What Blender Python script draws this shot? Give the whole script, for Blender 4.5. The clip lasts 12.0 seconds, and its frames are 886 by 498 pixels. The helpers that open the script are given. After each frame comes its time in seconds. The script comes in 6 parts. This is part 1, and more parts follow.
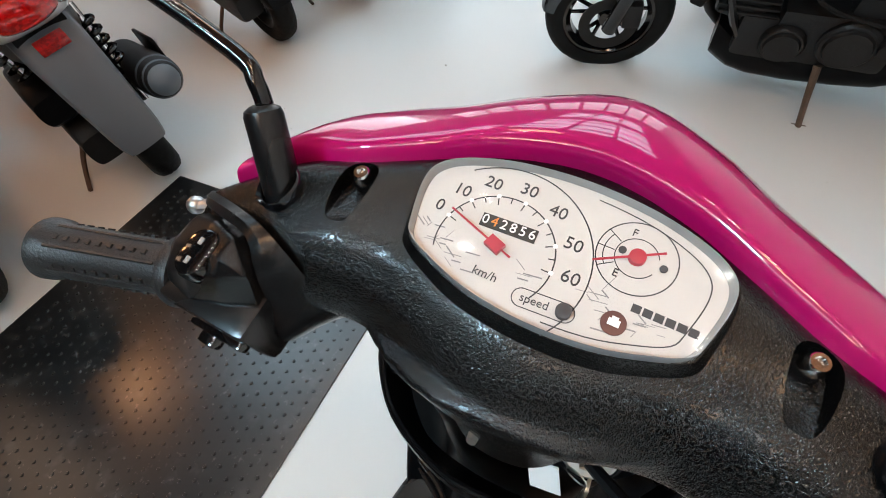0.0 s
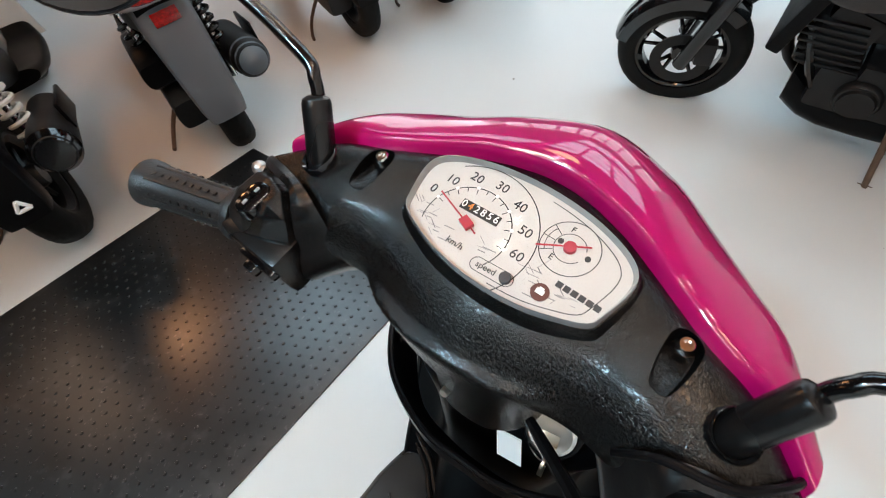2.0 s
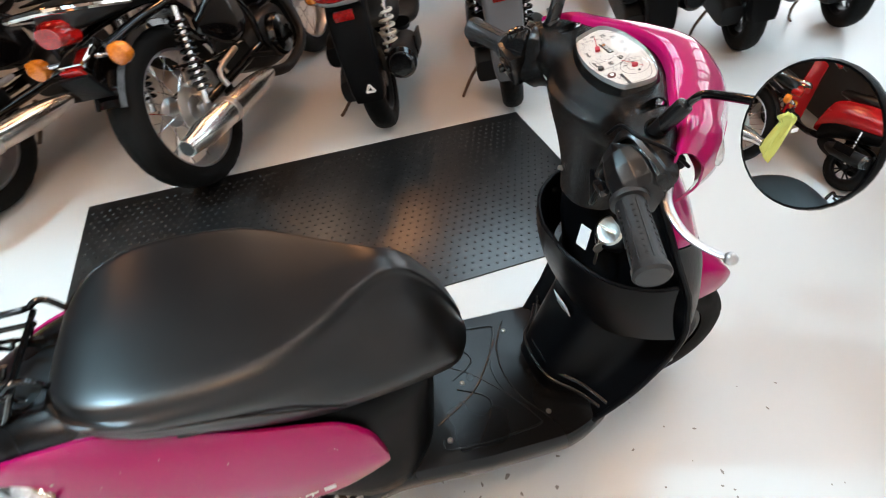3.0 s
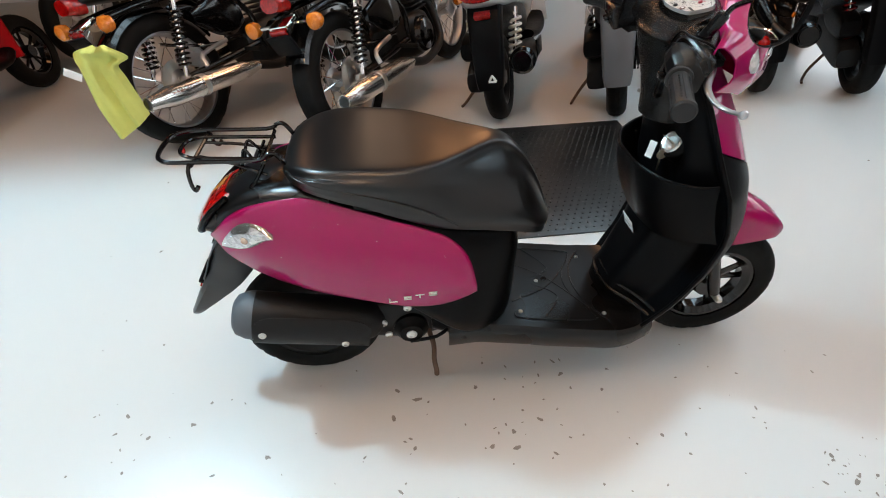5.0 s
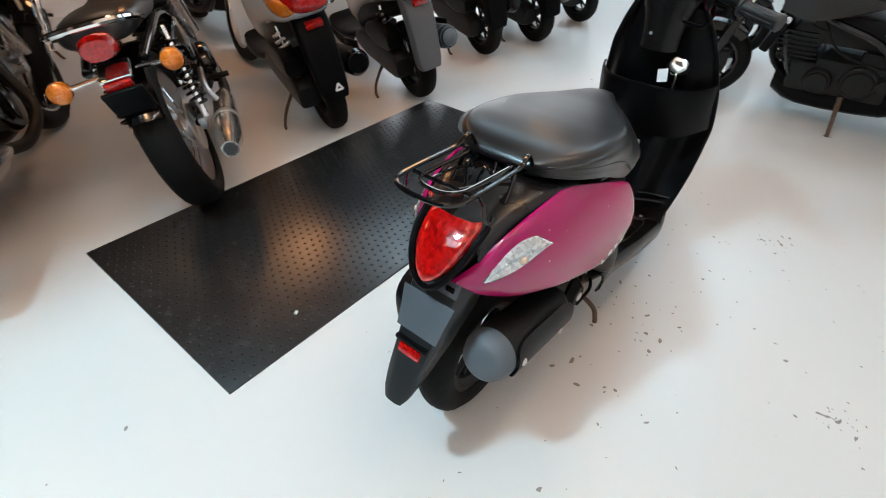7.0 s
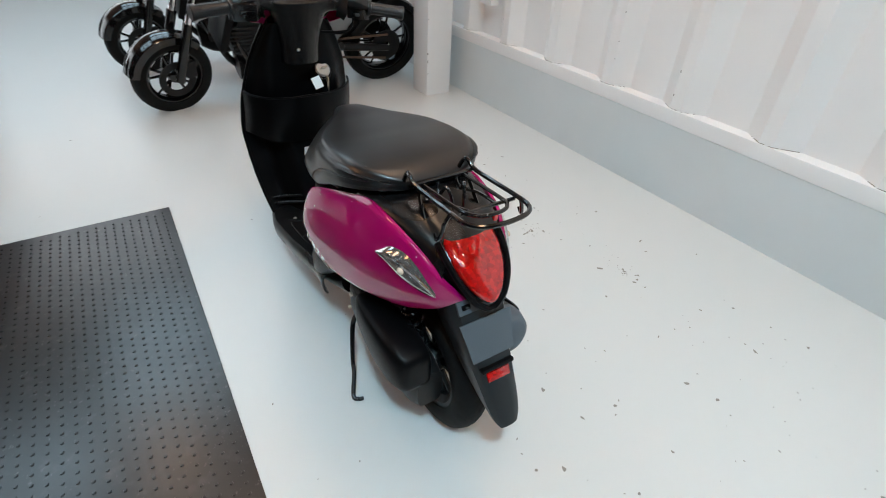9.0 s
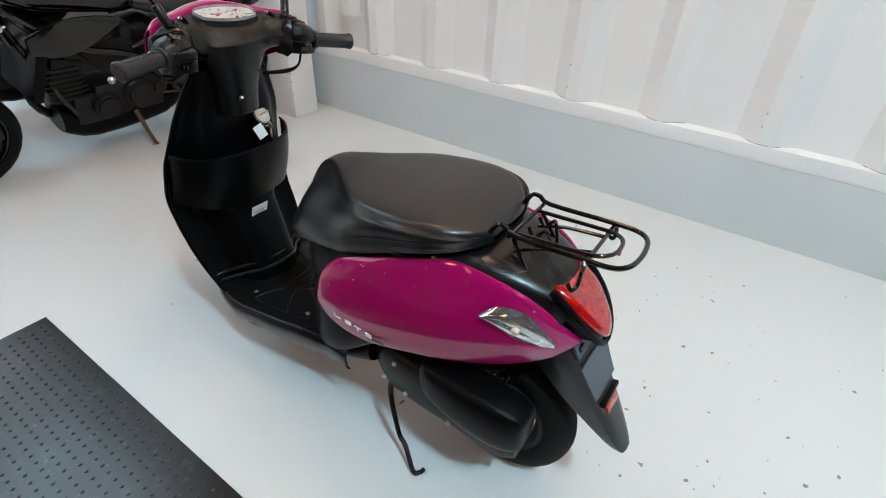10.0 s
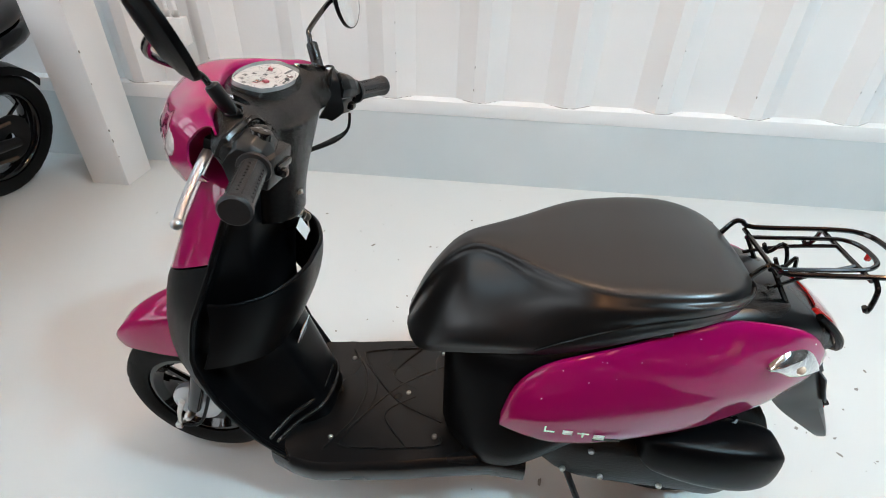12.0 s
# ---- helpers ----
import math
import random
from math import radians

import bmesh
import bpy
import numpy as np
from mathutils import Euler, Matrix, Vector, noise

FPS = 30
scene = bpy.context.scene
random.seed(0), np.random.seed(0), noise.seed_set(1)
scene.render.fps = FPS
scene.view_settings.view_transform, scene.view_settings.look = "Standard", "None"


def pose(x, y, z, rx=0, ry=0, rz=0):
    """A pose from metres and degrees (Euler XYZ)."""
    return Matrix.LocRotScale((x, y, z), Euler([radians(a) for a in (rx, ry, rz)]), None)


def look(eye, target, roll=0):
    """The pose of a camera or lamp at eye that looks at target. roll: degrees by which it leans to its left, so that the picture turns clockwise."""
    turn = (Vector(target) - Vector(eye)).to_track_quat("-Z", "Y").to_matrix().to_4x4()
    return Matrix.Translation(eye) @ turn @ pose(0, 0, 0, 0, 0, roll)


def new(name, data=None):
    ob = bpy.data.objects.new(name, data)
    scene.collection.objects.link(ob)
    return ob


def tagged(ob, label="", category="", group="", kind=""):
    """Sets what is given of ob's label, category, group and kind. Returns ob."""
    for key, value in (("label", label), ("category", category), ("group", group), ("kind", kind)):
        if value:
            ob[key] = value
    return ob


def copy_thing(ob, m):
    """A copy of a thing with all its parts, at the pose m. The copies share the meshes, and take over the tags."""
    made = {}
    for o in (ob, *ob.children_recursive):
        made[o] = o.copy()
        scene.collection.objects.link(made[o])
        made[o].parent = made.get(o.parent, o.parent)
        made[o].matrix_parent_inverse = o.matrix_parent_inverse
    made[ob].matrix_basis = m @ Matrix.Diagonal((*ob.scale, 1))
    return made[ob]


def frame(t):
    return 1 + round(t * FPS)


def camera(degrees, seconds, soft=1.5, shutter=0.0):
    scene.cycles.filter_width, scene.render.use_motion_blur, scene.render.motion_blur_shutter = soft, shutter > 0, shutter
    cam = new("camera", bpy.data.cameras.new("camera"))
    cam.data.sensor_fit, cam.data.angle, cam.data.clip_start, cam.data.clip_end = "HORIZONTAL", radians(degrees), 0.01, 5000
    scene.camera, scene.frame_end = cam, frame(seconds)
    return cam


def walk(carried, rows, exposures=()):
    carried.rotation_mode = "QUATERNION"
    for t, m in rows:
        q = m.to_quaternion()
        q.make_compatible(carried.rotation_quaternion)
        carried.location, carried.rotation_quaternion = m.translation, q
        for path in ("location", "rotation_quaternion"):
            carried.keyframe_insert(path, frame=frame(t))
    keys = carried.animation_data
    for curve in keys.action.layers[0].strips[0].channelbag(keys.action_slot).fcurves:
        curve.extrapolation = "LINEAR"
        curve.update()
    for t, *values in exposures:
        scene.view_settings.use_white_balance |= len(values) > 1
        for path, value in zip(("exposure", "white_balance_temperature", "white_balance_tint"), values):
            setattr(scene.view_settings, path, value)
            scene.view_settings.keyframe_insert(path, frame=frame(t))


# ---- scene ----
EXPOSURES = ((0, -.20), (2, -.16), (2.5, -.02), (3, .08), (3.5, .08), (5.5, -.34), (6.5, -.30), (7.5, -.24), (9.5, -.48), (10.5, -.28), (12, -.22))
cam = camera(83.8, 12.0, soft=1.0, shutter=0.15)
PATH = [
    (0, (0.745, -0.004, 1.175), (1.865, 0.604, -0.367), -4.6),
    (0.5, (0.741, -0.011, 1.179), (1.862, 0.596, -0.362), -4.2),
    (1, (0.746, -0.018, 1.189), (1.867, 0.59, -0.352), -3.8),
    (1.5, (0.737, -0.032, 1.192), (1.837, 0.612, -0.35), -2.7),
    (2, (0.709, -0.071, 1.218), (1.748, 0.717, -0.299), -2.0),
    (2.5, (0.584, -0.235, 1.248), (1.441, 0.827, -0.214), -2.4),
    (3, (0.461, -0.528, 1.29), (0.9, 0.821, -0.12), -2.7),
    (3.5, (0.449, -0.815, 1.328), (0.579, 0.634, -0.045), -1.4),
    (3.7, (0.45, -0.883, 1.33), (0.562, 0.585, -0.023), -1.8),
    (5.3, (0.197, -0.975, 1.239), (0.359, 0.553, -0.041), -1.4),
    (5.5, (0.09, -0.916, 1.242), (0.345, 0.597, -0.041), -0.4),
    (6, (-0.234, -0.8, 1.233), (0.282, 0.65, -0.044), -0.2),
    (6.5, (-0.532, -0.664, 1.229), (0.33, 0.617, -0.043), 0.4),
    (7, (-0.7, -0.444, 1.205), (0.515, 0.529, -0.05), 1.2),
    (7.5, (-0.846, -0.207, 1.198), (0.643, 0.331, -0.025), 1.8),
    (7.7, (-0.892, -0.107, 1.201), (0.654, 0.247, -0.018), 1.5),
    (9.3, (-0.615, 0.627, 1.233), (0.596, -0.451, 0.061), 2.8),
    (9.5, (-0.516, 0.679, 1.239), (0.607, -0.492, 0.07), 2.8),
    (10, (-0.282, 0.792, 1.243), (0.62, -0.562, 0.08), 2.3),
    (10.5, (-0.038, 0.845, 1.248), (0.619, -0.648, 0.091), 2.3),
    (11, (0.194, 0.785, 1.22), (0.654, -0.779, 0.062), 1.8),
    (11.5, (0.379, 0.764, 1.236), (0.663, -0.845, 0.083), 1.8),
    (12, (0.542, 0.798, 1.233), (0.669, -0.832, 0.082), 2.0),
]
walk(cam, [(t, look(eye, target, roll)) for t, eye, target, roll in PATH], EXPOSURES)

# ---- daylight from the roof windows, sky outside ----
world = bpy.data.worlds.new("sky")
scene.world = world
world.use_nodes = True
wn = world.node_tree.nodes
sky = wn.new("ShaderNodeTexSky")
sky.sky_type = "NISHITA"
sky.sun_disc = False
sky.sun_elevation, sky.sun_rotation = radians(50), radians(0)
world.node_tree.links.new(sky.outputs[0], wn["Background"].inputs[0])
wn["Background"].inputs[1].default_value = 0.1

SKY_GLOW = 8.0       # daylight behind the roof windows
FRONT_GLOW = 3.0      # daylight behind the high glazed front
DOOR_GLOW = 3.0        # daylight at the open side of the hall
KEY_WATTS = 160.0      # cool high-bay lamps
FILL_WATTS = 190.0     # unseen warm lamps added to fill the shade
STRIP_GLOW = 4.0       # warm panel added under the deck for streaks on the mat


# ---- materials ----
def material(name, color, rough=0.5, metal=0.0, bump=0.0, bump_scale=200.0, vary=0.12, vary_scale=6.0, coat=0.0,
             rough_vary=0.08, stretch=None, transmission=0.0, emit=None, emit_strength=0.0, spec=0.5):
    m = bpy.data.materials.new(name)
    m.use_nodes = True
    nt = m.node_tree
    b = nt.nodes["Principled BSDF"]
    b.inputs["Metallic"].default_value = metal
    b.inputs["Coat Weight"].default_value = coat
    b.inputs["Coat Roughness"].default_value = 0.04
    b.inputs["Transmission Weight"].default_value = transmission
    b.inputs["Specular IOR Level"].default_value = spec
    co = nt.nodes.new("ShaderNodeTexCoord")
    vec = co.outputs["Object"]
    if stretch:
        mp = nt.nodes.new("ShaderNodeMapping")
        mp.inputs["Scale"].default_value = stretch
        nt.links.new(vec, mp.inputs["Vector"])
        vec = mp.outputs["Vector"]
    big = nt.nodes.new("ShaderNodeTexNoise")
    big.inputs["Scale"].default_value = vary_scale
    big.inputs["Detail"].default_value = 2
    nt.links.new(vec, big.inputs["Vector"])
    mix = nt.nodes.new("ShaderNodeMix")
    mix.data_type = "RGBA"
    c = color
    mix.inputs[6].default_value = (c[0] * (1 - vary), c[1] * (1 - vary), c[2] * (1 - vary), 1)
    mix.inputs[7].default_value = (min(1, c[0] * (1 + vary)), min(1, c[1] * (1 + vary)), min(1, c[2] * (1 + vary)), 1)
    nt.links.new(big.outputs[0], mix.inputs[0])
    nt.links.new(mix.outputs[2], b.inputs["Base Color"])
    rr = nt.nodes.new("ShaderNodeMapRange")
    rr.inputs[3].default_value = max(0.0, rough - rough_vary)
    rr.inputs[4].default_value = min(1.0, rough + rough_vary)
    nt.links.new(big.outputs[0], rr.inputs[0])
    nt.links.new(rr.outputs[0], b.inputs["Roughness"])
    if bump:
        fine = nt.nodes.new("ShaderNodeTexNoise")
        fine.inputs["Scale"].default_value = bump_scale
        fine.inputs["Detail"].default_value = 3
        nt.links.new(vec, fine.inputs["Vector"])
        bp = nt.nodes.new("ShaderNodeBump")
        bp.inputs["Strength"].default_value = bump
        bp.inputs["Distance"].default_value = 0.002
        nt.links.new(fine.outputs[0], bp.inputs["Height"])
        nt.links.new(bp.outputs[0], b.inputs["Normal"])
    if emit:
        b.inputs["Emission Color"].default_value = (*emit, 1)
        b.inputs["Emission Strength"].default_value = emit_strength
    return m


def clear_glass(name, tint=(1, 1, 1)):
    """Thin clear sheet: lets light straight through, with a mirror gloss on top."""
    m = bpy.data.materials.new(name)
    m.use_nodes = True
    nt = m.node_tree
    nt.nodes.remove(nt.nodes["Principled BSDF"])
    tr = nt.nodes.new("ShaderNodeBsdfTransparent")
    tr.inputs[0].default_value = (*tint, 1)
    gl = nt.nodes.new("ShaderNodeBsdfGlossy")
    gl.inputs["Roughness"].default_value = 0.03
    fr = nt.nodes.new("ShaderNodeFresnel")
    fr.inputs[0].default_value = 1.25
    mx = nt.nodes.new("ShaderNodeMixShader")
    nt.links.new(fr.outputs[0], mx.inputs[0])
    nt.links.new(tr.outputs[0], mx.inputs[1])
    nt.links.new(gl.outputs[0], mx.inputs[2])
    nt.links.new(mx.outputs[0], nt.nodes["Material Output"].inputs[0])
    return m


def leather_grain(m, scale, strength, distance=0.0012):
    """Moulded leather grain: small cells pressed into the surface."""
    nt = m.node_tree
    b = nt.nodes["Principled BSDF"]
    co = nt.nodes.new("ShaderNodeTexCoord")
    vo = nt.nodes.new("ShaderNodeTexVoronoi")
    vo.feature = "SMOOTH_F1"
    vo.inputs["Scale"].default_value = scale
    vo.inputs["Smoothness"].default_value = 0.35
    nz = nt.nodes.new("ShaderNodeTexNoise")
    nz.inputs["Scale"].default_value = scale * 0.5
    wob = nt.nodes.new("ShaderNodeVectorMath")
    wob.operation = "MULTIPLY_ADD"
    wob.inputs[1].default_value = (0.006, 0.006, 0.006)
    nt.links.new(nz.outputs[1], wob.inputs[0])
    nt.links.new(co.outputs["Object"], wob.inputs[2])
    nt.links.new(co.outputs["Object"], nz.inputs["Vector"])
    nt.links.new(wob.outputs[0], vo.inputs["Vector"])
    rm = nt.nodes.new("ShaderNodeMapRange")
    rm.inputs[2].default_value = 0.62
    rm.inputs[3].default_value, rm.inputs[4].default_value = 1.0, 0.0
    nt.links.new(vo.outputs[0], rm.inputs[0])
    bp = nt.nodes.new("ShaderNodeBump")
    bp.inputs["Strength"].default_value = strength
    bp.inputs["Distance"].default_value = distance
    nt.links.new(rm.outputs[0], bp.inputs["Height"])
    nt.links.new(bp.outputs[0], b.inputs["Normal"])
    return m


PINK = material("magenta_paint", (0.35, 0.002, 0.092), 0.40, coat=1.0, spec=0.06, vary=0.05, rough_vary=0.03)
PLASTIC = material("black_plastic", (0.0025, 0.0025, 0.003), 0.32, bump=0.15, bump_scale=900, vary=0.25, spec=0.09)
GRAIN = leather_grain(material("grained_black_plastic", (0.0025, 0.0025, 0.0027), 0.22, vary=0.25, spec=0.32), 720, 0.32, 0.0010)
SEAT = material("seat_vinyl", (0.005, 0.005, 0.0055), 0.31, vary=0.2, spec=0.55, rough_vary=0.03, vary_scale=14)
SATIN = material("satin_black_plastic", (0.004, 0.004, 0.0045), 0.28, vary=0.25, spec=0.4, bump=0.05, bump_scale=500)
GLOSSBLACK = material("gloss_black_paint", (0.003, 0.003, 0.0035), 0.12, coat=0.3, vary=0.2, spec=0.4)
RUBBER = material("tyre_rubber", (0.005, 0.005, 0.005), 0.66, spec=0.15, bump=0.4, bump_scale=300, vary=0.3)
GRIP = material("grip_rubber", (0.013, 0.013, 0.014), 0.40, spec=0.45, bump=0.3, bump_scale=600, vary=0.2)
CHROME = material("chrome", (0.80, 0.80, 0.80), 0.08, metal=1.0, vary=0.06)
MUFFCHROME = material("worn_chrome", (0.86, 0.84, 0.80), 0.24, metal=1.0, vary=0.12, vary_scale=25)
ALLOY = material("cast_alloy", (0.55, 0.55, 0.56), 0.35, metal=1.0, bump=0.2, bump_scale=250, vary=0.2)
STEEL = material("zinc_steel", (0.70, 0.69, 0.66), 0.32, metal=1.0, vary=0.2)
RUST = material("rusty_stand_steel", (0.10, 0.06, 0.04), 0.65, metal=0.4, bump=0.5, bump_scale=120, vary=0.5, vary_scale=40)


def faceted_lens(name, dark, pale, scale, metal=0.2):
    """Moulded lamp lens: small prisms, their glints painted as cell colours under a clear skin."""
    m = material(name, dark, 0.12, metal=metal, coat=1.0)
    nt = m.node_tree
    b = nt.nodes["Principled BSDF"]
    co = nt.nodes.new("ShaderNodeTexCoord")
    vo = nt.nodes.new("ShaderNodeTexVoronoi")
    vo.inputs["Scale"].default_value = scale
    nt.links.new(co.outputs["Object"], vo.inputs["Vector"])
    sp = nt.nodes.new("ShaderNodeSeparateColor")
    nt.links.new(vo.outputs["Color"], sp.inputs[0])
    mx = nt.nodes.new("ShaderNodeMix")
    mx.data_type = "RGBA"
    mx.inputs[6].default_value, mx.inputs[7].default_value = (*dark, 1), (*pale, 1)
    nt.links.new(sp.outputs[0], mx.inputs[0])
    nt.links.new(mx.outputs[2], b.inputs["Base Color"])
    bp = nt.nodes.new("ShaderNodeBump")
    bp.inputs["Strength"].default_value, bp.inputs["Distance"].default_value = 0.6, 0.004
    nt.links.new(sp.outputs[1], bp.inputs["Height"])
    nt.links.new(bp.outputs[0], b.inputs["Normal"])
    return m


REDLENS = faceted_lens("red_lens", (0.26, 0.001, 0.001), (0.58, 0.005, 0.004), 130, 0.0)
# front lens colour whitened to stand for the reflected windows
GLARELENS = faceted_lens("glare_lens", (0.55, 0.55, 0.55), (0.88, 0.88, 0.88), 120, 0.15)
CLEARLENS = faceted_lens("clear_lens", (0.40, 0.40, 0.41), (0.82, 0.82, 0.83), 120, 0.9)
AMBER = faceted_lens("amber_lens", (0.62, 0.15, 0.006), (0.85, 0.26, 0.02), 200)
FACE = material("gauge_face", (0.57, 0.545, 0.52), 0.5, vary=0.04)
INK = material("gauge_ink", (0.05, 0.05, 0.055), 0.6, vary=0.1)
GREYINK = material("grey_print", (0.24, 0.235, 0.24), 0.6, vary=0.1)
NEEDLE = material("red_needle", (0.42, 0.035, 0.06), 0.4, vary=0.1)
ODOMETER = material("odometer_drum", (0.03, 0.03, 0.03), 0.4, vary=0.1)
WHITE = material("white_print", (0.80, 0.80, 0.79), 0.5, vary=0.04)
ORANGE = material("orange_print", (0.75, 0.25, 0.05), 0.5, vary=0.05)
BEZEL = material("clear_gauge_rim", (0.24, 0.245, 0.25), 0.10, vary=0.25, coat=1.0, vary_scale=40)
LENS = clear_glass("gauge_glass")
MIRROR = material("mirror_glass", (0.92, 0.92, 0.92), 0.01, metal=1.0, vary=0.0, rough_vary=0.0)
MUDFLAP = material("satin_mudguard_plastic", (0.012, 0.014, 0.016), 0.36, spec=0.5, vary=0.2)
GREYCAP = material("grey_muffler_cap", (0.075, 0.09, 0.105), 0.5, bump=0.3, bump_scale=500, vary=0.2)
DARKMUFF = material("black_muffler", (0.005, 0.005, 0.0055), 0.5, spec=0.3, bump=0.3, bump_scale=300, vary=0.3)
GREYFLAP = material("dark_silver_plastic", (0.09, 0.095, 0.105), 0.35, coat=0.3, vary=0.1)
GREYPANEL = material("grey_panel_paint", (0.15, 0.153, 0.16), 0.35, coat=0.3, vary=0.1)
SILVER = material("silver_plastic", (0.36, 0.38, 0.41), 0.32, metal=0.3, coat=0.4, vary=0.08)
WHITEPAINT = material("white_bike_paint", (0.68, 0.69, 0.69), 0.25, coat=0.8, vary=0.04)
REDGLOSS = material("bright_red_paint", (0.42, 0.008, 0.012), 0.25, coat=0.8, vary=0.08)
REDPAINT = material("red_bike_paint", (0.16, 0.006, 0.008), 0.25, coat=0.5, vary=0.1)
CLOTH = material("yellow_green_cloth", (0.60, 0.62, 0.16), 0.85, bump=0.6, bump_scale=500, vary=0.1, vary_scale=20)
PAPER = material("white_paper", (0.78, 0.79, 0.79), 0.6, vary=0.04)
BULB = material("pale_amber_bulb", (0.66, 0.52, 0.40), 0.2, vary=0.1)
BRASS = material("nickel_key", (0.62, 0.55, 0.45), 0.3, metal=1.0, vary=0.15)
ENGINE = material("black_engine_casting", (0.006, 0.006, 0.0065), 0.42, spec=0.3, metal=0.1, bump=0.4, bump_scale=180, vary=0.3)
SHOCKSPRING = material("white_spring", (0.70, 0.68, 0.64), 0.35, vary=0.1)
WALLPAINT = material("white_wall_paint", (0.76, 0.74, 0.73), 0.42, bump=0.25, bump_scale=60, vary=0.05, vary_scale=3)
BANDPAINT = material("grey_wall_paint", (0.585, 0.61, 0.615), 0.42, bump=0.25, bump_scale=60, vary=0.06, vary_scale=3)
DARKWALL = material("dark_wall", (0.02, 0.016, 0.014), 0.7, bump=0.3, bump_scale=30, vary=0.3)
WOOD = material("plywood_ceiling", (0.20, 0.09, 0.04), 0.6, bump=0.2, bump_scale=40, vary=0.2, stretch=(1, 8, 1))
FRAMEPAINT = material("window_frame_paint", (0.10, 0.095, 0.09), 0.5, vary=0.1)
SKYGLOW = material("daylight", (1, 1, 1), 0.9, emit=(0.60, 0.84, 1.0), emit_strength=SKY_GLOW, vary=0.0)
DOORGLOW = material("outdoor_daylight", (1, 1, 1), 0.9, emit=(0.88, 0.95, 1.0), emit_strength=DOOR_GLOW, vary=0.0)
FRONTGLOW = material("high_daylight", (1, 1, 1), 0.9, emit=(0.86, 0.94, 1.0), emit_strength=FRONT_GLOW, vary=0.0)
STRIPGLOW = material("added_warm_panel", (1, 0.9, 0.75), 0.5, emit=(1.0, 0.66, 0.44), emit_strength=STRIP_GLOW, vary=0.0)
SPOTGLOW = material("small_downlight_glass", (1, 1, 1), 0.5, emit=(1.0, 0.93, 0.84), emit_strength=130.0, vary=0.0)


def floor_material():
    """Pale grey epoxy floor: glossy, scuffed, with dark chips and paler wear."""
    m = bpy.data.materials.new("epoxy_floor")
    m.use_nodes = True
    nt = m.node_tree
    b = nt.nodes["Principled BSDF"]
    co = nt.nodes.new("ShaderNodeTexCoord")

    def noise_tex(scale, detail=5, dist=0.0):
        n = nt.nodes.new("ShaderNodeTexNoise")
        n.inputs["Scale"].default_value, n.inputs["Detail"].default_value = scale, detail
        n.inputs["Distortion"].default_value = dist
        nt.links.new(co.outputs["Object"], n.inputs["Vector"])
        return n.outputs[0]

    def ramp(src, lo, hi, a=0.0, z=1.0):
        r = nt.nodes.new("ShaderNodeMapRange")
        r.inputs[1].default_value, r.inputs[2].default_value = lo, hi
        r.inputs[3].default_value, r.inputs[4].default_value = a, z
        nt.links.new(src, r.inputs[0])
        return r.outputs[0]

    def mix(fac, a, z):
        x = nt.nodes.new("ShaderNodeMix")
        x.data_type = "RGBA"
        nt.links.new(fac, x.inputs[0])
        for s, v in ((6, a), (7, z)):
            if isinstance(v, tuple):
                x.inputs[s].default_value = v
            else:
                nt.links.new(v, x.inputs[s])
        return x.outputs[2]

    base = mix(ramp(noise_tex(0.9, 1), 0.2, 0.8), (0.592, 0.587, 0.572, 1), (0.599, 0.594, 0.579, 1))
    nt.links.new(base, b.inputs["Base Color"])
    nt.links.new(ramp(noise_tex(0.7, 1), 0.0, 1.0, 0.275, 0.295), b.inputs["Roughness"])
    return m


FLOOR = floor_material()
CHIP = material("bare_concrete_chip", (0.24, 0.215, 0.19), 0.8, bump=0.5, bump_scale=200, vary=0.3, vary_scale=50)


def mat_material():
    """Black rubber mat, dusty and scuffed, half glossy."""
    m = material("rubber_mat", (0.006, 0.0062, 0.0066), 0.31, spec=0.85, vary=0.3, vary_scale=9, rough_vary=0.05)
    nt = m.node_tree
    b = nt.nodes["Principled BSDF"]
    src = b.inputs["Base Color"].links[0].from_socket
    co = nt.nodes.new("ShaderNodeTexCoord")
    n = nt.nodes.new("ShaderNodeTexNoise")
    n.inputs["Scale"].default_value, n.inputs["Detail"].default_value = 22, 3
    nt.links.new(co.outputs["Object"], n.inputs["Vector"])
    r = nt.nodes.new("ShaderNodeMapRange")
    r.inputs[1].default_value, r.inputs[2].default_value, r.inputs[4].default_value = 0.58, 0.75, 0.5
    nt.links.new(n.outputs[0], r.inputs[0])
    x = nt.nodes.new("ShaderNodeMix")
    x.data_type = "RGBA"
    nt.links.new(r.outputs[0], x.inputs[0])
    nt.links.new(src, x.inputs[6])
    x.inputs[7].default_value = (0.06, 0.058, 0.056, 1)
    # pale specks of grit and scuffs
    sp = nt.nodes.new("ShaderNodeTexNoise")
    sp.inputs["Scale"].default_value, sp.inputs["Detail"].default_value = 70, 4
    nt.links.new(co.outputs["Object"], sp.inputs["Vector"])
    sr = nt.nodes.new("ShaderNodeMapRange")
    sr.inputs[1].default_value, sr.inputs[2].default_value, sr.inputs[4].default_value = 0.64, 0.76, 0.45
    nt.links.new(sp.outputs[0], sr.inputs[0])
    y = nt.nodes.new("ShaderNodeMix")
    y.data_type = "RGBA"
    nt.links.new(sr.outputs[0], y.inputs[0])
    nt.links.new(x.outputs[2], y.inputs[6])
    y.inputs[7].default_value = (0.20, 0.19, 0.18, 1)
    nt.links.new(y.outputs[2], b.inputs["Base Color"])
    return m


MATRUBBER = mat_material()


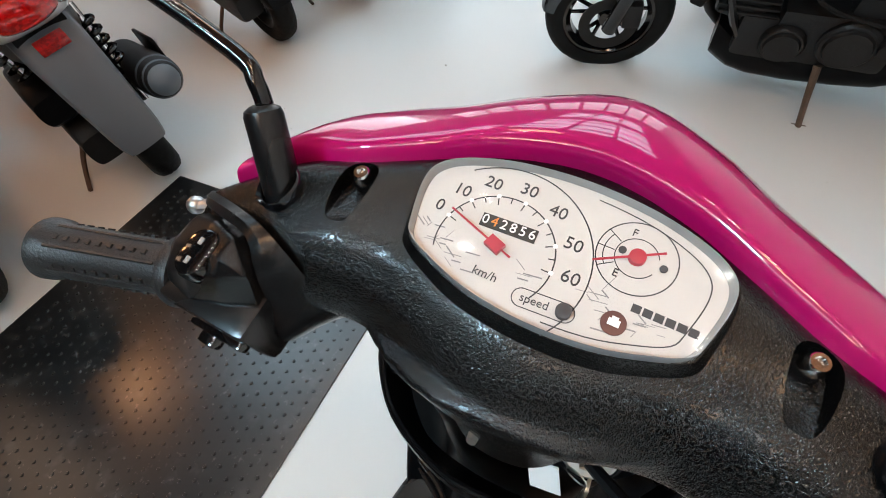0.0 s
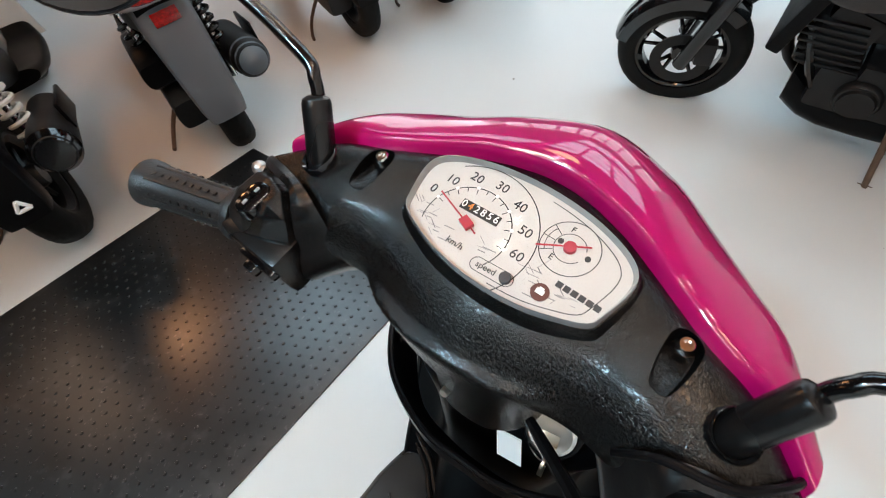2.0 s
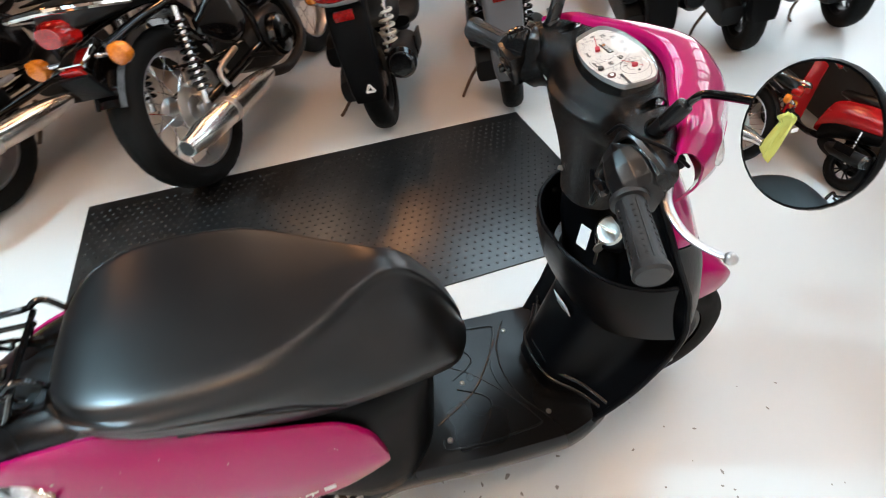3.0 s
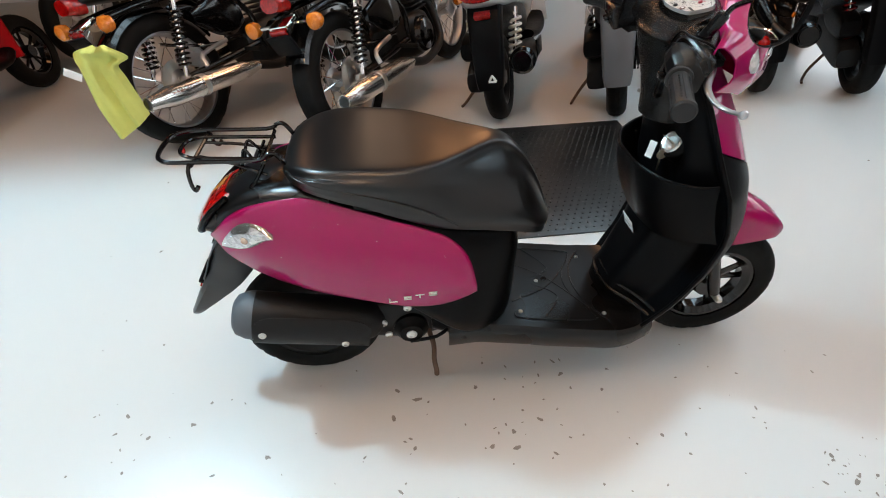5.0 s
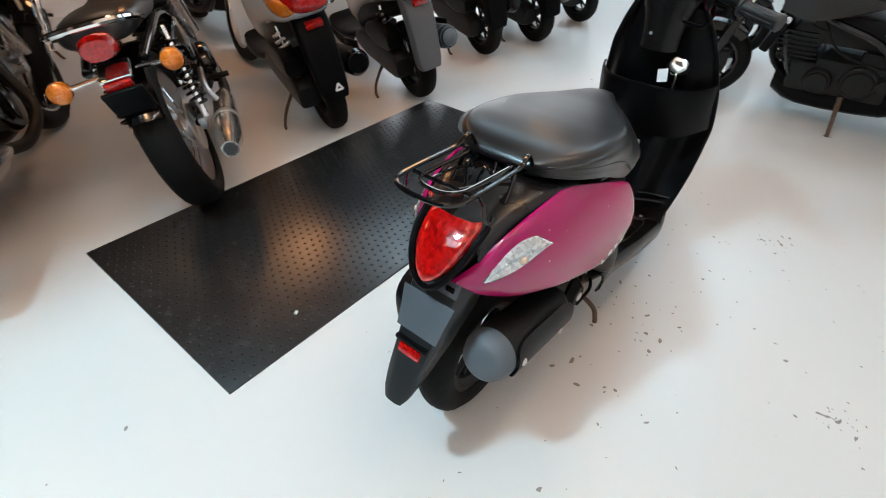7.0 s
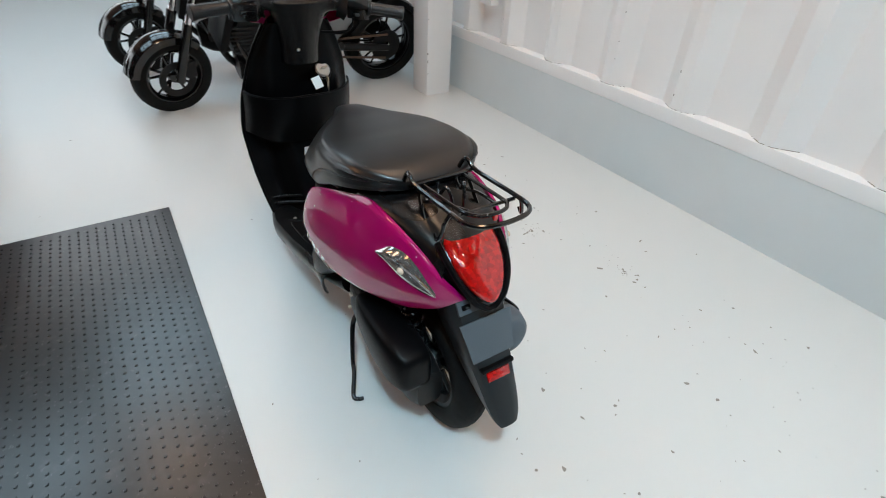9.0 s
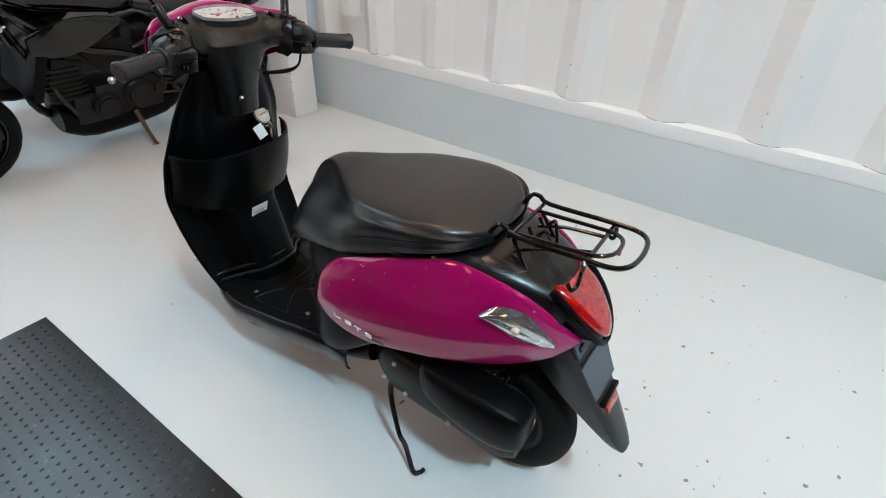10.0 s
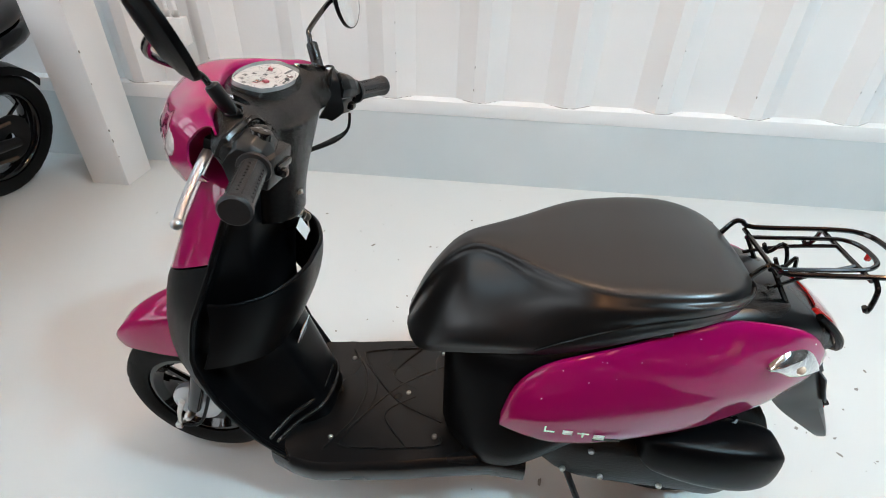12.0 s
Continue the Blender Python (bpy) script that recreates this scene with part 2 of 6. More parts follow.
# ---- mesh tools ----
def part(name, bm, mat, parent=None, label="", smooth=40):
    me = bpy.data.meshes.new(name)
    bmesh.ops.recalc_face_normals(bm, faces=bm.faces)
    bm.to_mesh(me)
    bm.free()
    me.materials.append(mat)
    if smooth:
        for p in me.polygons:
            p.use_smooth = True
        me.set_sharp_from_angle(angle=radians(smooth))
    ob = new(name, me)
    ob.parent = parent
    if label:
        ob["label"] = label
    return ob


def thing(name, m, label, category, group="", kind=""):
    ob = new(name)
    ob.matrix_world = m
    ob.empty_display_size = 0.1
    return tagged(ob, label, category, group, kind)


def spline(pts, n, closed=False):
    """Catmull-Rom curve through pts, n steps to each stretch."""
    p = np.array(pts, float)
    k = len(p)
    out = []
    for i in range(k if closed else k - 1):
        if closed:
            a, b, c, d = p[(i - 1) % k], p[i], p[(i + 1) % k], p[(i + 2) % k]
        else:
            a, b, c, d = p[max(i - 1, 0)], p[i], p[i + 1], p[min(i + 2, k - 1)]
        for j in range(n):
            t = j / n
            out.append(0.5 * (2 * b + (c - a) * t + (2 * a - 5 * b + 4 * c - d) * t * t + (3 * b - a - 3 * c + d) * t ** 3))
    if not closed:
        out.append(p[-1])
    return np.array(out)


def grid(bm, rows, closed=False, caps=False):
    """Quads over rows of points; closed: each row is a ring."""
    vs = [[bm.verts.new(tuple(map(float, p))) for p in r] for r in rows]
    w = len(vs[0])
    for a, b in zip(vs, vs[1:]):
        for i in range(w if closed else w - 1):
            j = (i + 1) % w
            bm.faces.new((a[i], a[j], b[j], b[i]))
    if caps and closed:
        bm.faces.new(vs[0][::-1])
        bm.faces.new(vs[-1])
    return vs


def loft(bm, rings, nring=3, nlong=3, caps=True, closed=True):
    """Smooth skin over control rings with the same number of points."""
    r = np.array([spline(x, nring, closed) for x in np.array(rings, float)])
    rows = np.stack([spline(r[:, i], nlong) for i in range(r.shape[1])], 1)
    return grid(bm, rows, closed, caps)


def tube(bm, pts, radius, segs=8, n=4, flat=1.0, closed=False):
    p = spline(pts, n, closed) if n > 1 else np.array(pts, float)
    rad = radius if hasattr(radius, "__len__") else [radius, radius]
    up = np.array((0.123, 0.31, 0.95))
    rows = []
    k = len(p)
    for i in range(k):
        if closed:
            d = p[(i + 1) % k] - p[i - 1]
        else:
            d = p[min(i + 1, k - 1)] - p[max(i - 1, 0)]
        d = d / (np.linalg.norm(d) + 1e-9)
        s = np.cross(d, up)
        if np.linalg.norm(s) < 1e-3:
            s = np.cross(d, np.array((1.0, 0, 0)))
        s /= np.linalg.norm(s)
        up = np.cross(s, d)
        f = i / max(1, k - 1) * (len(rad) - 1)
        a = int(min(f, len(rad) - 2))
        r = rad[a] + (rad[a + 1] - rad[a]) * (f - a)
        rows.append([p[i] + r * (math.cos(q) * s + flat * math.sin(q) * up) for q in np.arange(segs) * 2 * math.pi / segs])
    if closed:
        rows.append(rows[0])
    return grid(bm, rows, True, not closed)


def lathe(bm, a, b, profile, segs=24, caps=True):
    """Profile of (share of the way from a to b, radius) turned round the axis a-b."""
    a, b = np.array(a, float), np.array(b, float)
    d = b - a
    ln = np.linalg.norm(d)
    d = d / ln
    s = np.cross(d, (0, 0, 1) if abs(d[2]) < 0.9 else (1, 0, 0))
    s /= np.linalg.norm(s)
    t = np.cross(s, d)
    rows = [[a + d * ln * f + max(r, 1e-5) * (math.cos(q) * s + math.sin(q) * t) for q in np.arange(segs) * 2 * math.pi / segs]
            for f, r in profile]
    return grid(bm, rows, True, caps)


def box(bm, center, size, bevel=0.0, m=None):
    g = bmesh.ops.create_cube(bm, size=1.0)
    vs = g["verts"]
    bmesh.ops.scale(bm, vec=size, verts=vs)
    if bevel:
        es = {e for v in vs for e in v.link_edges}
        r = bmesh.ops.bevel(bm, geom=list(es), offset=bevel, segments=2, affect="EDGES", profile=0.6)
        vs = list({v for f in r["faces"] for v in f.verts} | {v for v in vs if v.is_valid})
    mm = Matrix.Translation(center) @ (m or Matrix())
    bmesh.ops.transform(bm, matrix=mm, verts=vs)
    return vs


def slab(bm, outline, h0, h1, place=None):
    """Prism over a closed outline of (a, b); place maps (a, b, h) to a point."""
    place = place or (lambda a, b, h: (a, b, h))
    lo = [bm.verts.new(place(a, b, h0)) for a, b in outline]
    hi = [bm.verts.new(place(a, b, h1)) for a, b in outline]
    k = len(lo)
    bm.faces.new(lo[::-1])
    bm.faces.new(hi)
    for i in range(k):
        j = (i + 1) % k
        bm.faces.new((lo[i], lo[j], hi[j], hi[i]))


def shell(bm, thick):
    """Give an open sheet a thickness."""
    bmesh.ops.recalc_face_normals(bm, faces=bm.faces)
    bmesh.ops.solidify(bm, geom=bm.faces[:], thickness=thick)


def writing(text, size, place, mat, parent, name, align="CENTER", extrude=0.0002):
    """Letters as a flat mesh; place is the pose of the line's middle."""
    cu = bpy.data.curves.new(name, "FONT")
    cu.body, cu.size, cu.align_x, cu.align_y, cu.extrude = text, size, align, "CENTER", extrude
    cu.resolution_u = 3
    tmp = bpy.data.objects.new(name, cu)
    scene.collection.objects.link(tmp)
    me = bpy.data.meshes.new_from_object(tmp.evaluated_get(bpy.context.evaluated_depsgraph_get()))
    bpy.data.objects.remove(tmp)
    me.transform(place)
    me.materials.clear()
    me.materials.append(mat)
    me.name = name
    ob = new(name, me)
    ob.parent = parent
    return ob


def ring(c, rx, rz, axis="x", n=10, power=1.0):
    """Closed ring of n points round c, in the plane across an axis."""
    out = []
    for i in range(n):
        a = 2 * math.pi * i / n
        p, q = math.copysign(abs(math.cos(a)) ** power, math.cos(a)) * rx, math.copysign(abs(math.sin(a)) ** power, math.sin(a)) * rz
        out.append({"x": (c[0], c[1] + p, c[2] + q), "y": (c[0] + p, c[1], c[2] + q), "z": (c[0] + p, c[1] + q, c[2])}[axis])
    return out


def lin(x, table):
    xs, ys = zip(*table)
    return float(np.interp(x, xs, ys))


# ---- the hall ----
X0, X1, Y0, Y1, TOP = -4.0, 9.0, -1.59, 5.2, 4.0


def build_floor():
    bm = bmesh.new()
    box(bm, ((X0 + X1) / 2, (Y0 + Y1) / 2, -0.05), (X1 - X0 + 0.6, Y1 - Y0 + 0.6, 0.1))
    tagged(part("floor", bm, FLOOR, smooth=0), "pale grey glossy epoxy floor with scuffs and chips", "floor", kind="structure")
    bm = bmesh.new()
    rng = random.Random(7)
    for i in range(330):
        if i >= 260:
            cx, cy = ((.60, -.82), (1.375, -.49), (.18, -.95))[i % 3]
            x, y = rng.gauss(cx, .045), rng.gauss(cy, .03)
        elif i < 160:
            x, y = rng.uniform(-0.9, 1.5), rng.uniform(-1.2, -0.05)
        elif i < 205:
            x, y = rng.gauss(0.55, 0.3), rng.gauss(-0.25, 0.14)
        else:
            x, y = rng.uniform(-1.6, 2.6), rng.uniform(-1.5, 1.4)
        if y > 0.45 and -0.5 < x < 1.6:
            continue
        r = rng.choice((0.0015, 0.002, 0.0025, 0.003, 0.004, 0.006)) * (1.25 if 160 <= i < 205 else 1)
        k, a0, st = rng.randint(5, 8), rng.uniform(0, 6), rng.uniform(1, 2.4)
        vs = []
        for j in range(k):
            a = 2 * math.pi * j / k
            q = r * rng.uniform(0.5, 1.15)
            px, py = q * math.cos(a) * st, q * math.sin(a)
            vs.append(bm.verts.new((x + px * math.cos(a0) - py * math.sin(a0), y + px * math.sin(a0) + py * math.cos(a0), 0.0012)))
        bm.faces.new(vs)
    tagged(part("floor_chips", bm, CHIP, smooth=0), "small dark chips worn into the floor coating", "floor chip", kind="stuff")


def build_container_wall():
    """White corrugated steel wall on a white sill beam over a grey painted plinth."""
    face = Y0 + 0.0
    bm = bmesh.new()
    box(bm, ((X0 + X1) / 2, face - 0.11, 0.18), (X1 - X0, 0.22, 0.36))
    tagged(part("wall_south_plinth", bm, BANDPAINT, smooth=0), "light grey painted plinth along the wall foot", "wall", kind="structure")
    bm = bmesh.new()
    box(bm, ((X0 + X1) / 2, face - 0.09, 0.395), (X1 - X0, 0.186, 0.07), 0.006)
    tagged(part("wall_south_beam", bm, WALLPAINT), "white painted steel sill beam", "trim", kind="structure")
    bm = bmesh.new()
    prof = []
    x = 0.578 + 0.434 * -11
    back, front = face - 0.066, face - 0.004
    while x < X1:
        prof += [(x - 0.116, back), (x - 0.029, front), (x + 0.029, front), (x + 0.116, back)]
        x += 0.434
    rows = [[(px, py, z) for px, py in prof] for z in (0.428, 1.4, 2.6, TOP)]
    grid(bm, rows)
    shell(bm, 0.01)
    tagged(part("wall_south", bm, WALLPAINT, smooth=0), "white painted corrugated steel wall with scuffs", "wall", kind="structure")
    # rusty cracks in the paint round the feet of the ribs, and chips on their edges
    bm = bmesh.new()
    rng = random.Random(12)
    for k in range(-6, 5):
        x = 0.578 + 0.434 * k
        for a, b in (((x - .029, front), (x + .029, front)), ((x - .029, front), (x - .029 - .087 * rng.uniform(.3, 1), None)), ((x + .029, front), (x + .029 + .087 * rng.uniform(.2, .7), None))):
            bx, by = b[0], front - (front - back) * max(0, (abs(b[0] - x) - .029) / .087)
            n = max(2, int(math.hypot(bx - a[0], by - a[1]) / .008))
            for i in range(n):
                if rng.random() < .72:
                    f = (i + .5) / n
                    box(bm, (a[0] + (bx - a[0]) * f, a[1] + (by - a[1]) * f, .4305), (.0085, .004, rng.uniform(.0015, .0045)), 0, Matrix.Rotation(math.atan2(by - a[1], bx - a[0]), 4, "Z"))
        for i in range(rng.randrange(0, 4)):
            box(bm, (x + rng.choice((-.029, .029)), front + .0006, .44 + rng.random() ** 2 * .45), (rng.uniform(.002, .004), .0016, rng.uniform(.003, .012)))
    tagged(part("paint_chips", bm, CHIP, smooth=0), "rusty chips and cracked paint at the feet of the ribs", "paint chip", kind="stuff")
    bm = bmesh.new()
    box(bm, ((X0 + X1) / 2, face - 0.18, TOP / 2 + 0.2), (X1 - X0, 0.06, TOP - 0.4))
    tagged(part("wall_south_back", bm, WALLPAINT, smooth=0), "plain back of the corrugated wall", "wall", kind="structure")


def build_post():
    bm = bmesh.new()
    box(bm, (2.42, -1.385, TOP / 2), (0.195, 0.195, TOP), 0.006)
    tagged(part("post", bm, WALLPAINT), "square white painted steel post with chipped corner", "post", kind="structure")
    bm = bmesh.new()
    rng = random.Random(3)
    for i in range(6):
        z = rng.uniform(0.15, 0.75)
        box(bm, (2.3235, -1.2885 - rng.uniform(0, 0.004), z), (0.004, 0.004, rng.uniform(0.005, 0.016)))
    tagged(part("post_chips", bm, CHIP, smooth=0), "chipped paint on the post's corner", "paint chip", kind="stuff")


def build_other_walls():
    bm = bmesh.new()
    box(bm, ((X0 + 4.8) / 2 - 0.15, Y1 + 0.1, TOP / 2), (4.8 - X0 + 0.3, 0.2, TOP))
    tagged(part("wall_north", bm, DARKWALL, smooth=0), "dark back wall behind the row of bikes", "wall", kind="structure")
    bm = bmesh.new()
    box(bm, ((4.8 + X1) / 2 + 0.15, Y1 + 0.1, 3.75), (X1 - 4.8 + 0.3, 0.2, 0.5))
    tagged(part("wall_north_lintel", bm, WALLPAINT, smooth=0), "white lintel over the shop front", "wall", kind="structure")
    bm = bmesh.new()
    box(bm, ((X0 + 4.8) / 2, Y1 - 0.03, 0.12), (4.8 - X0, 0.05, 0.24), 0.005)
    tagged(part("baseboard", bm, WALLPAINT), "white skirting along the back wall", "baseboard", kind="structure")
    bm = bmesh.new()
    box(bm, (7.2, Y1 + 0.9, 1.9), (5.4, 0.02, 4.6))
    tagged(part("backdrop_street", bm, DOORGLOW, smooth=0), "bright daylight outside the shop front", "backdrop", kind="structure")
    bm = bmesh.new()
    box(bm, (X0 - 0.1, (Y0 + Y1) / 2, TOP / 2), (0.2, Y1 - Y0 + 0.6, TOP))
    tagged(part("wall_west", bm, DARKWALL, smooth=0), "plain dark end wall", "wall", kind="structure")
    # the glazed east front: posts, rails and daylight beyond
    bm = bmesh.new()
    box(bm, (X1 + 0.1, Y1 + 0.05, TOP / 2), (0.2, 0.5, TOP))
    tagged(part("wall_east", bm, WALLPAINT, smooth=0), "white wall beside the glazed front", "wall", kind="structure")
    front = thing("window_front", Matrix.Translation((X1, 0, 0)), "tall glazed shop front with dark glazing bars", "window", kind="structure")
    for k in range(9):
        bm = bmesh.new()
        box(bm, (0.05, -1.70 + k * 0.82, (TOP + 1.6) / 2), (0.09, 0.10, TOP - 1.6))
        part("window_post", bm, FRAMEPAINT, front, smooth=0)
    for z in (1.66, 2.43, 3.20, 3.95):
        bm = bmesh.new()
        box(bm, (0.05, 1.65, z), (0.07, 6.6, 0.10))
        part("window_rail", bm, FRAMEPAINT, front, smooth=0)
    # low wall added out of view to keep daylight off the floor
    bm = bmesh.new()
    box(bm, (X1 + 0.1, 1.6, 0.8), (0.2, 6.6, 1.6))
    tagged(part("east_light_block", bm, DARKWALL, smooth=0), "unseen dark wall added to block low daylight under the glazed front", "wall", kind="structure")
    bm = bmesh.new()
    box(bm, (X1 + 0.9, 1.6, 2.4), (0.02, 9.0, 3.6))
    tagged(part("backdrop", bm, FRONTGLOW, smooth=0), "bright daylight outside the glazed front", "backdrop", kind="structure")


WINDOWS = [(4.35, 0.30), (6.35, 0.30), (-2.80, 0.95), (3.25, 2.53)]
WX, WY = 1.8, 2.20


def build_ceiling():
    """Plywood ceiling with roof windows, each four by three panes."""
    bm = bmesh.new()
    xs = sorted({X0 - .3, X1 + .3} | {cx + d for cx, cy in WINDOWS for d in (-WX / 2, WX / 2)})
    ys = sorted({Y0 - .3, Y1 + .3} | {cy + d for cx, cy in WINDOWS for d in (-WY / 2, WY / 2)})
    for a, b in zip(xs, xs[1:]):
        for c, d in zip(ys, ys[1:]):
            if not any(abs((a + b) / 2 - cx) < WX / 2 and abs((c + d) / 2 - cy) < WY / 2 for cx, cy in WINDOWS):
                box(bm, ((a + b) / 2, (c + d) / 2, TOP + .06), (b - a, d - c, .12))
    tagged(part("ceiling", bm, WOOD, smooth=0), "warm brown plywood ceiling", "ceiling", kind="structure")
    for i, (cx, cy) in enumerate(WINDOWS):
        win = thing(f"window_{i + 1}", Matrix.Translation((cx, cy, TOP)), "roof window with a dark frame and glazing bars", "window", kind="structure")
        bm = bmesh.new()
        for s in (-1, 1):
            box(bm, (s * (WX / 2 - 0.03), 0, 0.02), (0.06, WY, 0.16))
            box(bm, (0, s * (WY / 2 - 0.03), 0.02), (WX - 0.12, 0.06, 0.16))
        for k in (-1, 0, 1):
            box(bm, (k * WX / 4, 0, 0.024), (0.07, WY - 0.12, 0.05))
        for k in (-1, 1):
            box(bm, (0, k * WY / 6, 0.02), (WX - 0.12, 0.08, 0.06))
        part("window_frame", bm, FRAMEPAINT, win, smooth=0)
        bm = bmesh.new()
        box(bm, (0, 0, 0.20), (WX + 0.1, WY + 0.1, 0.01))
        part("sky_beyond", bm, SKYGLOW, win, smooth=0)


def area_lamp(name, place, size, watts, color):
    li = bpy.data.lights.new(name, "AREA")
    li.shape, li.size, li.energy, li.color = "DISK", size, watts, color
    ob = new(name, li)
    ob.matrix_world = Matrix.Translation(place)
    return ob


def build_shade_deck():
    """Unseen dark deck added over the row of bikes to keep daylight off them."""
    bm = bmesh.new()
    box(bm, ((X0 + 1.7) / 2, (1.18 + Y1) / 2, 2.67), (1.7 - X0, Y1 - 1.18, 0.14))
    tagged(part("shade_deck", bm, DARKWALL, smooth=0), "unseen dark deck added to shade the row of bikes", "ceiling", kind="structure")


def build_lamps():
    """A cool high-bay lamp and downlights over the aisle, added warm fill globes, a fill strip under the deck."""
    for x, y, k in ((-1.75, 1.08, 1.25),):
        lamp = thing("high_bay_lamp", Matrix.Translation((x, y, TOP)), "cool white high-bay lamp hanging from the ceiling", "lamp", "high-bay lamps")
        bm = bmesh.new()
        lathe(bm, (0, 0, 0), (0, 0, -.16), [(0, .04), (.3, .06), (.5, .15), (1, .17), (1, .165), (.6, .14)], 28, caps=False)
        part("housing", bm, GLOSSBLACK, lamp)
        area_lamp("high_bay_light", (x, y, TOP - .155), .34, KEY_WATTS * k, (0.48, 0.80, 0.97))
    # unseen warm globes, added to fill the shade with brown light
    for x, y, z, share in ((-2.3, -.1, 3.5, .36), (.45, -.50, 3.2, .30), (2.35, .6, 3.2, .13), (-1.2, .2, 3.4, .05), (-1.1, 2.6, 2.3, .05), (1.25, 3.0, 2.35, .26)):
        lamp = thing("fill_globe", Matrix.Translation((x, y, z)), "unseen warm fill light under a hanging cord and cap", "lamp", "pendant lamps")
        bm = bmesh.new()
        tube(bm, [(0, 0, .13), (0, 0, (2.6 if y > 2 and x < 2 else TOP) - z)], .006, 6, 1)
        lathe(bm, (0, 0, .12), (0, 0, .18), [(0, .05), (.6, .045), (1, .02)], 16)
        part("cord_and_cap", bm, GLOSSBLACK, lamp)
        li = bpy.data.lights.new("fill_globe_light", "POINT")
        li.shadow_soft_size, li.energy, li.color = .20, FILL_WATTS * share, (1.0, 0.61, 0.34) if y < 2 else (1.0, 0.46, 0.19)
        new("fill_globe_light", li).matrix_world = Matrix.Translation((x, y, z))
    # glowing panel made up for the warm streaks reflected in the mat
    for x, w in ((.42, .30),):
        lamp = thing("streak_panel", Matrix.Translation((x, 3.75, 2.6)), "added glowing panel for the brown streaks on the mat", "lamp", "strip lamps")
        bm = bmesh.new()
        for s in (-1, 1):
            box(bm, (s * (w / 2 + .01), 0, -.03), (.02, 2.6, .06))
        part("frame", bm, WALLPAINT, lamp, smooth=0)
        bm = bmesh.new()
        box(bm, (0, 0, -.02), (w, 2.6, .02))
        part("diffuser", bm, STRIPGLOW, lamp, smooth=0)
    for i in range(18):
        lamp = thing("downlight", Matrix.Translation((-2.2 + i % 9 * .55, -.95 if i < 9 else .75, TOP)), "small round downlight in the ceiling", "lamp", "downlights")
        bm = bmesh.new()
        lathe(bm, (0, 0, 0), (0, 0, -.02), [(0, .075), (1, .07), (1, .055), (.4, .055)], 20, caps=False)
        part("ring", bm, STEEL, lamp)
        bm = bmesh.new()
        lathe(bm, (0, 0, -.004), (0, 0, -.010), [(0, .054), (1, .05)], 20)
        part("glass", bm, SPOTGLOW, lamp)


def build_socket_box():
    ob = thing("switch_box", Matrix.Translation((2.02, Y0 + 0.002, 0.70)), "white switch box with conduit on the corrugated wall", "switch box")
    bm = bmesh.new()
    box(bm, (0, 0.03, 0), (0.11, 0.06, 0.12), 0.006)
    part("body", bm, WALLPAINT, ob)
    for dx in (-0.02, 0.025):
        bm = bmesh.new()
        tube(bm, [(dx, 0.03, 0.06), (dx, 0.03, 2.6)], 0.011, 10, 1)
        part("conduit", bm, WALLPAINT, ob)
        bm = bmesh.new()
        lathe(bm, (dx, 0.03, 0.055), (dx, 0.03, 0.09), [(0, 0.016), (0.7, 0.016), (1, 0.012)], 12)
        part("conduit_nut", bm, STEEL, ob)
    bm = bmesh.new()
    lathe(bm, (0, 0.06, 0.02), (0, 0.064, 0.02), [(0, 0.006), (1, 0.005)], 10)
    part("screw", bm, STEEL, ob)


def build_mat():
    """Black rubber mat with rows of small studs."""
    x0, x1, y0, y1, h = -0.432, 1.540, 0.530, 1.488, 0.008
    bm = bmesh.new()
    box(bm, ((x0 + x1) / 2, (y0 + y1) / 2, h / 2), (x1 - x0, y1 - y0, h), 0.002)
    ob = tagged(part("rubber_mat", bm, MATRUBBER), "black studded rubber mat, dusty, lying on the floor", "mat")
    vs, fs = [], []
    nx, ny = int((x1 - x0) / 0.032), int((y1 - y0) / 0.032)
    for i in range(1, nx):
        for j in range(1, ny):
            cx, cy = x0 + i * 0.032 + (0.008 if j % 2 else -0.008), y0 + j * 0.032
            b = len(vs)
            for r, z in ((0.0054, h - 0.0005), (0.0037, h + 0.0030)):
                for q in range(6):
                    vs.append((cx + r * math.cos(q * math.pi / 3), cy + r * math.sin(q * math.pi / 3), z))
            fs.append([b + 6 + q for q in range(6)])
            fs += [[b + q, b + (q + 1) % 6, b + 6 + (q + 1) % 6, b + 6 + q] for q in range(6)]
    me = bpy.data.meshes.new("studs")
    me.from_pydata(vs, [], fs)
    me.materials.append(MATRUBBER)
    st = new("studs", me)
    st.parent = ob
    st["kind"] = "stuff"


build_floor()
build_container_wall()
build_post()
build_other_walls()
build_ceiling()
build_shade_deck()
build_lamps()
build_socket_box()
build_mat()
bm = bmesh.new()
box(bm, (-.118, .637, .0115), (.016, .010, .006), .002, Matrix.Rotation(radians(30), 4, "Z"))
tagged(part("paper_scrap", bm, PAPER), "small white paper scrap lying on the rubber mat", "paper scrap")


# ---- the magenta scooter ----
CY = 0.028                                   # its middle plane
HO = Vector((0.890, 0.018 - CY, 0.9915))     # handlebar frame: right, ahead, up
HU, HV, HN = Vector((-0.0796, -0.9952, -0.0563)), Vector((0.9622, -0.0915, 0.2566)), Vector((-0.2605, -0.0338, 0.9649))
HMAT = Matrix(((HU.x, HV.x, HN.x, HO.x), (HU.y, HV.y, HN.y, HO.y), (HU.z, HV.z, HN.z, HO.z), (0, 0, 0, 1)))


def hb(u, v, h):
    p = HO + HU * u + HV * v + HN * h
    return (p.x, p.y, p.z)


def hbs(pts):
    return [hb(*p) for p in pts]


